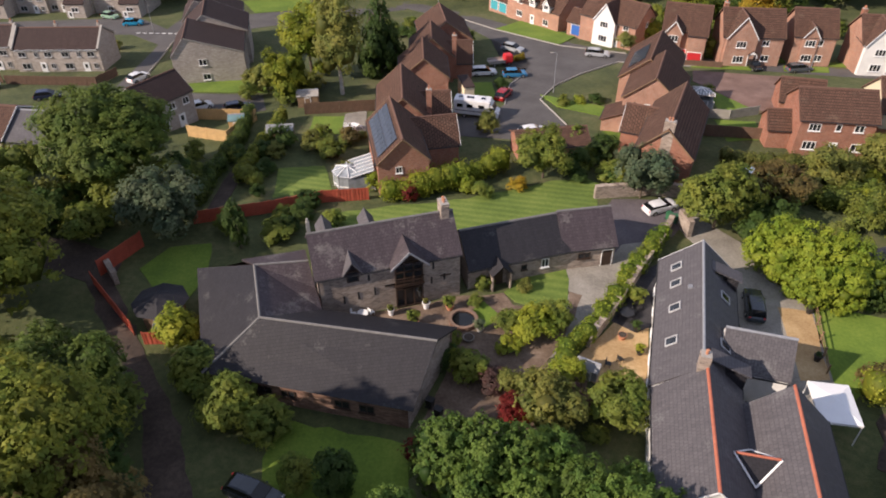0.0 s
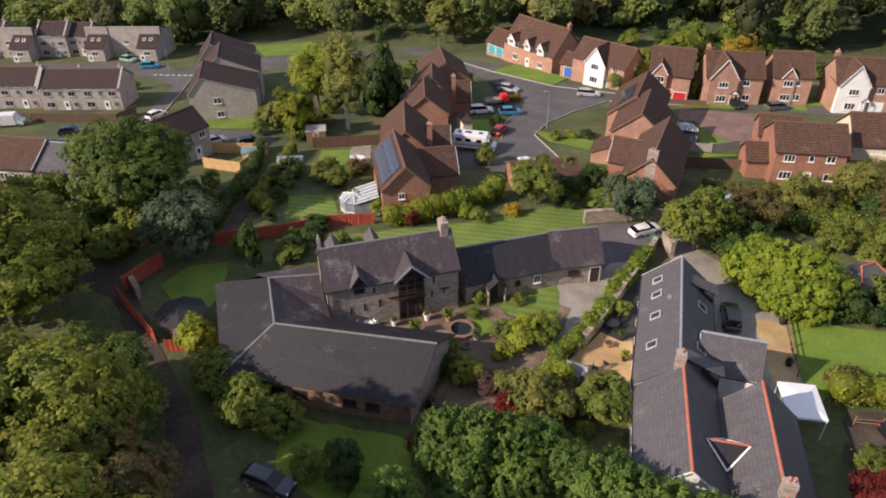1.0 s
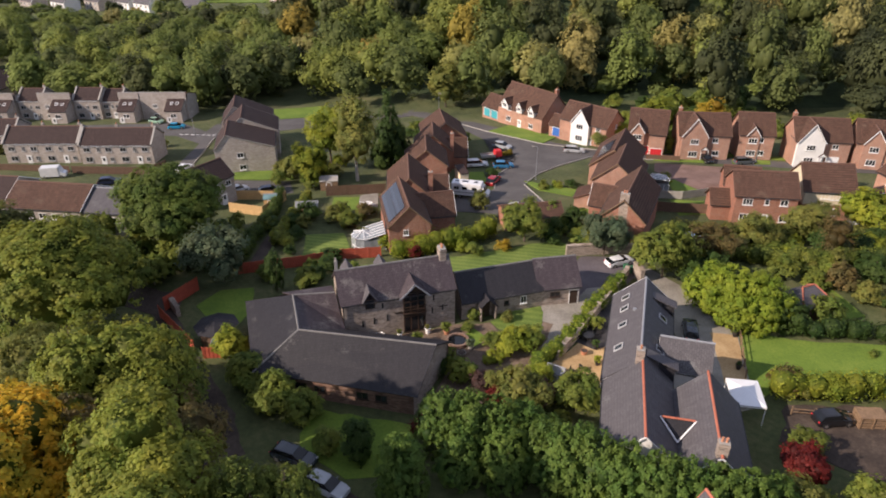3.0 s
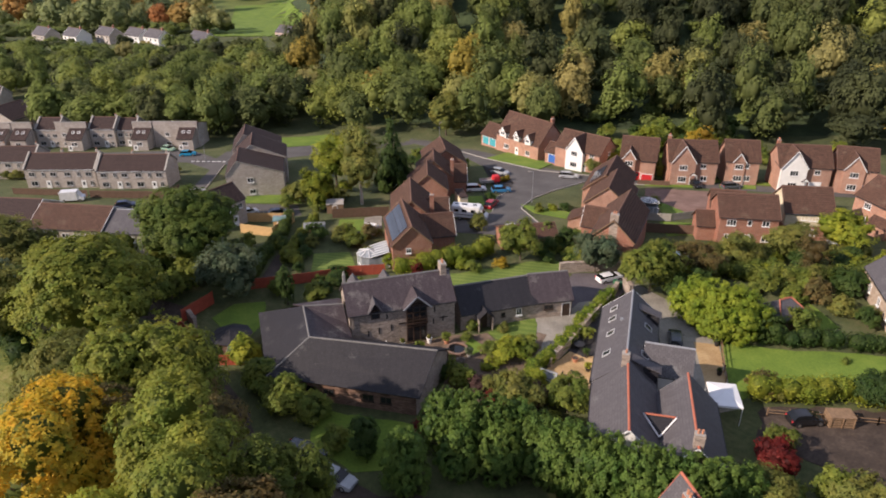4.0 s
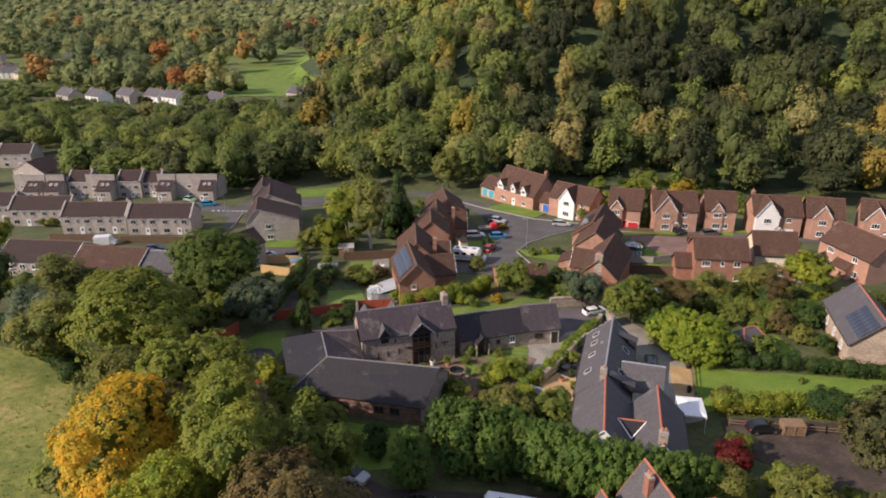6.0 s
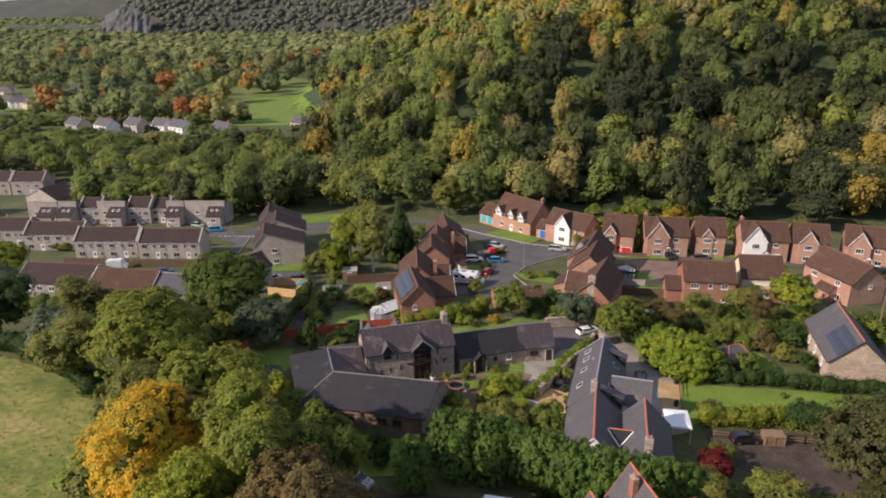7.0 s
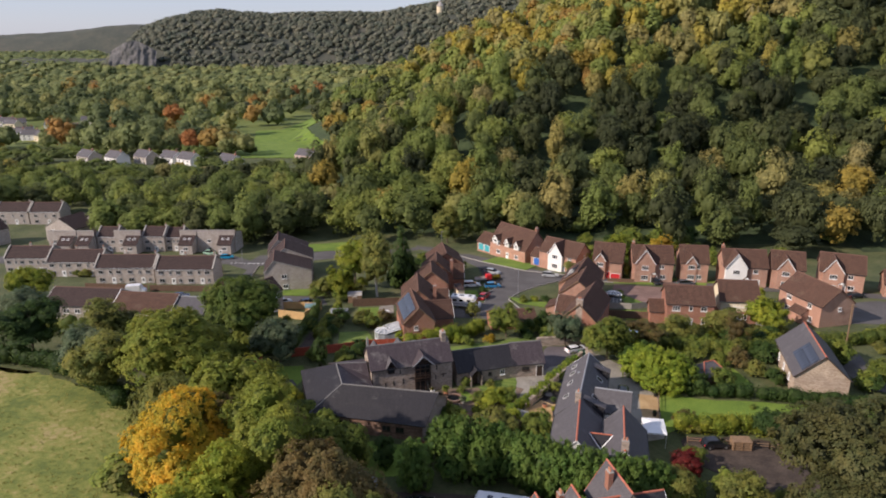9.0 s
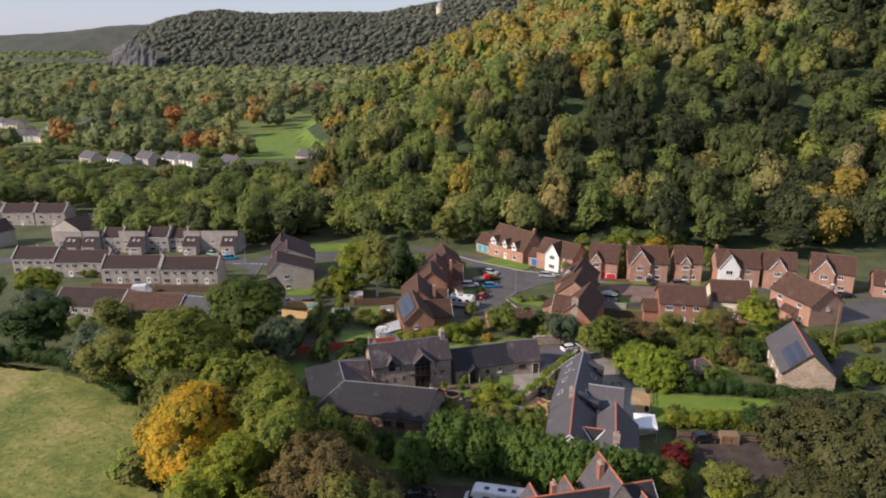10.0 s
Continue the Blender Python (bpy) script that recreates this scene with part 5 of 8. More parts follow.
chimney(r0h, 7.0, 0.5, 7, 10.2, 0.7, 0.9, "brick", 2)

rh1 = row_house((47.9, 82.6), (57.3, 81.2), "red brick house with a rear patio and white windows", "brick", gable_w=0, gable_at=-0.3, depth=7.6, eave=5.2, top=8.0, porch=False)
window(rh1, 0.1, -3.8, 4.3, 0, 0.7, 1.0, lights=1)
block(rh1, -6.2, 0.5, 3.0, 4.6, 2.5, 4.4, wall="brick")
rh2 = row_house((60.2, 85.0), (68.0, 83.9), "brick house with a cream rendered side gable", "brick", gable_w=0, gable_at=0.1, depth=8.0, eave=5.1, top=8.4, porch=False)
block(rh2, -0.02, 0, 7.9, 8.1, 5.05, 8.3, wall="cream_wall", roof="tile_brown", base=2.7)
rh3 = row_house((76.6, 93.0), (79.8, 81.2), "long red brick house with rows of white windows", "brick_pink", gable_w=0, gable_at=-0.25, depth=8.5, eave=5.2, top=8.6, porch=False)
block(rh3, 1.0, -4.6, 4.0, 2.4, 2.4, 3.4, wall="brick_pink", gables=(0, 0))
block(thing("garage_block", at_ground(55.6, 99.0, -15), "low brick garage with a hipped tile roof", "garage"), 0, 0, 6, 6, 2.4, 5.0, wall="brick", over=0.25)


def court_house(near_end, far_end, label, width=7.2, top=8.1, eave=5.0, wingy=None, wall="brick", wing_side=-1, wing_len=7.6, barge="wood"):
    """A house with its gable to the viewer's side and a lower cross wing."""
    L = math.dist(near_end, far_end)
    yaw = math.atan2(far_end[1] - near_end[1], far_end[0] - near_end[0])
    cx, cy = (near_end[0] + far_end[0]) / 2, (near_end[1] + far_end[1]) / 2
    h = thing("brick_house", pose(cx, cy, gz(cx, cy), 0, 0, math.degrees(yaw)), label, "house", "brick court houses")
    block(h, 0, 0, L, width, eave, top, wall=wall, over=0.3, barge=barge, base=-1.6)
    if wingy is not None:
        wd = 5.6
        block(h, wingy, wing_side * (wing_len / 2 + 0.5), wing_len, wd, 3.0, 5.9, turn=90, wall=wall, over=0.25, base=-1.6, gables=(1, 1))
    window(h, -L / 2, 0.6, 3.9, -90, 0.8, 0.9)
    return h


h1 = court_house((-4.1, 72.6), (-6.1, 83.4), "red brick house with solar panels and a conservatory", 6.2, 8.0, wingy=3.4)
solar_panels(h1, 0, 1.7, 8.0 - 3.0 * 1.7 / 3.1 + 0.16, math.degrees(math.atan2(3.0, 3.1)), 180, 9, 2, 1.05, 1.7)
window(h1, -5.35, -1.9, 1.8, -90, 0.8, 1.3)
h2 = court_house((-4.6, 85.6), (-5.2, 96.6), "red brick house with a brown tiled cross wing", 7.0, wingy=1.0, wing_len=6.2)
chimney(h2, -3.6, -3.6, 3.0, 8.4, 0.7, 0.7, "brick", 1)
court_house((-2.0, 102.0), (-2.3, 110.4), "red brick house with a brown tiled roof", 7.6)
h4 = court_house((-0.8, 112.5), (-1.0, 120.6), "red brick house with a tiled cross wing", 7.2, wingy=0.5, wing_len=6.4)
chimney(h4, -3.0, -3.8, 3.0, 8.2, 0.7, 0.7, "brick", 1)
court_house((1.8, 122.6), (0.6, 132.6), "red brick house at the end of the court", 9.0)
shedw = thing("white_garage", at_ground(4.6, 103.6, 12), "narrow white rendered side extension", "garage")
bm = bmesh.new()
box(bm, 0, 0, 1.6, 1.6, 4.4, 3.6, 0.03)
part("wall", bm, M["cream_wall"], shedw)
bm = bmesh.new()
box(bm, 0, 0, 3.45, 1.8, 4.7, 0.12, 0.02)
part("roof", bm, M["tile_dark"], shedw)
m1 = court_house((32.2, 100.4), (36.8, 111.6), "pink brick house with solar panels on its roof", 8.4, 8.4, wall="brick_pink")
solar_panels(m1, -1.5, 2.1, 8.4 - 3.4 * 2.1 / 4.2 + 0.16, math.degrees(math.atan2(3.4, 4.2)), 180, 6, 2, 1.05, 1.5)
m2 = court_house((30.7, 91.6), (34.4, 101.0), "pink brick house with a broad front gable", 8.2, 8.4, wall="brick_pink")
block(m2, -5.6, 2.4, 4.2, 8.0, 2.3, 4.2, wall="brick_pink", over=0.25)
window(m2, -4.75, -2.4, 4.0, -90, 1.3, 0.8)
m3 = court_house((27.6, 74.4), (33.4, 87.2), "brick house with a steep gable and tall outside chimney", 6.8, 8.2, wall="brick")
block(m3, 3.0, 3.6, 6, 5, 3.0, 5.8, turn=90, wall="brick", over=0.25)
chimney(m3, -6.7, 0.0, -0.5, 9.2, 0.7, 1.3, "stone", 2)
bm = bmesh.new()
box(bm, -6.44, 1.8, 2.6, 0.06, 2.2, 5.6)
part("white_panel", bm, M["white_wall"], m3)
lowg = thing("low_garage", at_ground(15.2, 84.0, 8), "low brick garage with a brown tiled roof", "garage")
block(lowg, 0, 0, 9.5, 5.4, 2.3, 3.6, wall="brick", over=0.25)


# ---- grey estate ----
def parapets(h, L, D, eave, top):
    """Gable walls that stand proud of the roof, capped with pale concrete."""
    for s in (-1, 1):
        for t in (-1, 1):
            bm = bmesh.new()
            beam(bm, (s * L / 2, t * (D / 2 + 0.15), eave + 0.12), (s * L / 2, 0, top + 0.34), 0.36, 0.34)
            part("parapet", bm, M["concrete"], h)


def terrace_unit(x, y, yaw, label, L=8.4, D=7.5, eave=5.0, top=7.6, homes=1):
    """A slope of dark tiles between gable parapets, over one or two homes."""
    h = thing("terrace_house", at_ground(x, y, yaw), label, "house", "grey terrace houses")
    block(h, 0, 0, L, D, eave, top, wall="grey_brick", roof="tile_dark", over=0.12, ridge="ridge_brown", barge=None)
    parapets(h, L, D, eave, top)
    f = -D / 2
    bm = bmesh.new()
    box(bm, 0, f - 0.14, eave - 0.06, L - 0.4, 0.06, 0.22)
    part("fascia", bm, M["white_paint"], h)
    for k in range(homes):
        w = L / homes
        c = -L / 2 + w * (k + 0.5)
        for wx, ww in ((-w * 0.3, 1.3), (w * 0.02, 0.7), (w * 0.3, 1.3)):
            window(h, c + wx, f, 3.55, 0, ww, 0.95, "frame_grey")
        window(h, c - w * 0.28, f, 1.4, 0, 1.5, 1.1, "frame_grey")
        door(h, c + w * 0.12, f, 0, 0, 0.9, 2.0)
        window(h, c + w * 0.35, f, 1.4, 0, 0.8, 1.0, "frame_grey")
        chimney(h, c + w * 0.42, 0.3, top - 0.3, top + 0.7, 0.5, 0.5, "grey_brick", 1)
    return h


def walled_unit(x, y, yaw, label, L, bay, D=7.5, top=7.4):
    """A home with a tall plain front wall and a lean-to wing under a tiled roof with two rooflights."""
    h = thing("terrace_house", at_ground(x, y, yaw), label, "house", "grey terrace houses")
    f = -D / 2
    block(h, 0, 0, L, D, 5.0, top - 0.4, wall="grey_brick", roof="tile_dark", over=0.1, ridge="ridge_brown", barge=None, lean=f + 0.8)
    bm = bmesh.new()
    box(bm, 0, f - 0.16, top / 2 - 0.5, L + 0.04, 0.3, top + 1.0)
    part("front_wall", bm, M["grey_brick"], h)
    bm = bmesh.new()
    box(bm, 0, f - 0.16, top + 0.06, L + 0.12, 0.42, 0.12, 0.02)
    part("coping", bm, M["concrete"], h)
    g = f - 0.31
    bm = bmesh.new()
    e0, e1, z0, z1 = g - 3.6, g, 3.7, 5.7
    vs = [[bm.verts.new((bay + s * 2.1, py, pz)) for py, pz in ((e0, -1), (e1, -1), (e1, z1), (e0, z0))] for s in (-1, 1)]
    bm.faces.new(vs[0])
    bm.faces.new(vs[1][::-1])
    for i in range(4):
        j = (i + 1) % 4
        bm.faces.new((vs[0][i], vs[1][i], vs[1][j], vs[0][j]))
    part("lean_to_wall", bm, M["grey_brick"], h)
    bm = bmesh.new()
    slab(bm, [(bay - 2.25, e0 - 0.25, z0 - 0.02), (bay + 2.25, e0 - 0.25, z0 - 0.02), (bay + 2.25, e1, z1 + 0.14), (bay - 2.25, e1, z1 + 0.14)], 0.13)
    part("lean_to_roof", bm, M["tile_dark"], h)
    for s in (-1, 1):
        rooflight(h, bay + s * 0.75, g - 1.5, 4.98, 29, 0, 0.75, 0.9, "white_paint")
    window(h, bay, e0, 2.4, 0, 1.5, 1.0)
    door(h, bay - 1.2, e0, 0, 0, 0.9, 2.0)
    away = -1 if bay > 0 else 1
    if L > 7:
        window(h, bay + away * (2.1 + (L / 2 - 2.1 + abs(bay)) * 0.5), g, 3.9, 0, 1.2, 1.0)
        window(h, bay + away * (2.1 + (L / 2 - 2.1 + abs(bay)) * 0.5), g, 1.4, 0, 1.2, 1.0)
    return h


TG = "grey brick terrace house with a dark brown tiled roof"
TW = "grey brick terrace house with a tall plain front wall"
for x, y, L, up in ((-67.4, 124.0, 15.2, 0.0), (-83.6, 125.2, 15.6, 0.2), (-101.0, 133.0, 15.0, 0.0), (-116.2, 137.0, 12.4, 0.2)):
    terrace_unit(x, y, 0, TG, L, 7.8, 4.4 + up, 6.9 + up, 2)
for x, L, bay in ((-70.8, 12.0, 3.4), (-79.6, 5.2, 0.1), (-98.8, 8.4, 1.9), (-112.0, 5.4, 0.2), (-119.4, 9.0, 1.8)):
    walled_unit(x, 163.0, -1, TW, L, bay)
for x, y, L, up in ((-84.9, 164.0, 5.2, 0.1), (-91.0, 163.2, 6.8, 0.6), (-105.8, 163.4, 6.2, 0.5)):
    terrace_unit(x, y, -1, TG, L, 7.5, 4.7 + up, 7.0 + up)
for x, y, L in ((-149.0, 206.4, 11.5), (-161.5, 206.8, 12.0), (-175, 207.4, 13.0)):
    terrace_unit(x, y, 0, TG, L, 8, 5.0, 7.8)
for x, y, yaw, L, W in ((-126.4, 178.5, 70, 10, 13), (-151.5, 170.5, 62, 11, 9), (-118.5, 184, 68, 9, 10)):
    h = thing("grey_gable_house", at_ground(x, y, yaw), "grey brick gabled house with a brown tiled roof", "house", "grey terrace houses")
    block(h, 0, 0, L, W, 5.2, 8.4, wall="grey_brick", roof="tile_dark", over=0.15, barge="concrete")
    for wy in (-W * 0.25, W * 0.25):
        window(h, -L / 2, wy, 4.0, -90, 1.3, 1.0)
        window(h, -L / 2, wy, 1.5, -90, 1.3, 1.0)
g1 = thing("grey_gable_house", pose(-39.5, 118.5, -4.9, 0, 0, 101), "large pale grey brick house with a stepped brown roof", "house")
block(g1, -0.2, 0, 9.4, 11.8, 5.4, 8.4, wall="grey_brick", roof="tile_dark", over=0.15, barge="concrete", lean=3.4)
block(g1, 9.0, -0.8, 9.0, 11.4, 5.6, 8.8, wall="grey_brick", roof="tile_dark", over=0.15, barge="concrete", lean=1.6)
block(g1, 17.6, 0.2, 8.6, 11.0, 5.0, 8.6, wall="grey_brick", roof="tile_dark", over=0.15, barge="concrete", lean=2.6)
window(g1, -4.9, 1.0, 4.1, -90, 1.3, 1.1)
window(g1, -4.9, 0.8, 1.5, -90, 1.3, 1.1)
g2 = thing("grey_house", pose(-41.2, 95.2, gz(-41, 95), 0, 0, 54), "grey house with a dark brown roof, half hidden by a tree", "house")
block(g2, 0, 0, 8, 6.5, 4.8, 7.2, wall="grey_brick", roof="tile_dark", over=0.2, barge="concrete")
for wx in (-2.4, 0.2, 2.6):
    window(g2, wx, -3.25, 3.8, 0, 1.1, 1.0)
window(g2, -1.6, -3.25, 1.3, 0, 1.4, 1.1)
door(g2, 1.4, -3.25, 0, 0)
grey_wing = thing("grey_house", at_ground(-52.2, 84.6, -8), "grey house end under a plain grey roof", "house", "grey terrace houses")
block(grey_wing, 0, 0, 7.2, 9.0, 4.4, 6.6, wall="grey_brick", roof="slate_grey", over=0.2, ridge="lead", barge="concrete")
for wx in (-1.8, 1.8):
    window(grey_wing, wx, -4.5, 3.3, 0, 1.3, 1.0)
for x, y, yaw, L in ((-62, 86, -8, 13), (-77.5, 90.5, -6, 15)):
    h = thing("grey_house", at_ground(x, y, yaw), "long grey house with a faded brown tiled roof", "house", "grey terrace houses")
    block(h, 0, 0, L, 9.5, 4.8, 7.2, wall="grey_brick", roof="tile_brown" if L == 13 else "tile_dark", over=0.25, barge="white_paint")
    for k in range(-2, 3):
        window(h, k * L / 6, -4.75, 3.6, 0, 1.3, 1.0)
        window(h, k * L / 6, -4.75, 1.2, 0, 1.3, 1.0)


# ---- far houses ----
def far_house(x, y, yaw, L, W, eave, top, wall, roof, label):
    h = thing("far_house", at_ground(x, y, yaw), label, "house", "far houses in the valley")
    block(h, 0, 0, L, W, eave, top, wall=wall, roof=roof, over=0.3, gutter=False, barge="white_paint")
    for k in (-1, 0, 1):
        window(h, k * L * 0.3, -W / 2, eave * 0.75, 0, 1.4, 1.2)
        window(h, k * L * 0.3, -W / 2, eave * 0.3, 0, 1.4, 1.2)
    chimney(h, L * 0.4, 0, eave, top + 1.2, 0.8, 1.0, "brick", 2)


far_house(-81, 373, -35, 13, 9, 5.5, 8.8, "pink_wall", "slate_grey", "far pink rendered house with a grey roof")
far_house(-67, 381, -25, 9, 8, 4.6, 7.4, "pink_wall", "slate_grey", "small far pink house with a grey roof")
far_house(-122, 352, -40, 14, 10, 4.8, 8.6, "white_wall", "slate_grey", "far white rendered house with a grey roof")
far_house(-42, 408, 10, 12, 6, 3.0, 4.6, "white_wall", "slate_grey", "low far white shed among trees")
for i, (x, y, yw) in enumerate(((-163, 371, -35), (-181, 376, -35), (-197, 372, -35), (-217, 378, -35), (-150, 364, -35))):
    far_house(x, y, yw, 13, 9, 4.8, 8.4, "white_wall" if i % 2 == 0 else "grey_brick", "slate_grey", "far pale house among trees")
for i in range(24):
    rx, ry = -318 - 24 * (i % 6) + 9 * (i % 3), 512 + 27 * (i // 6) + 9 * (i % 4)
    far_house(rx, ry, (i * 37) % 60 - 30, 13, 9, 5, 8.5, "white_wall" if i % 3 else "cream_wall", "slate_grey", "far white house in the valley village")


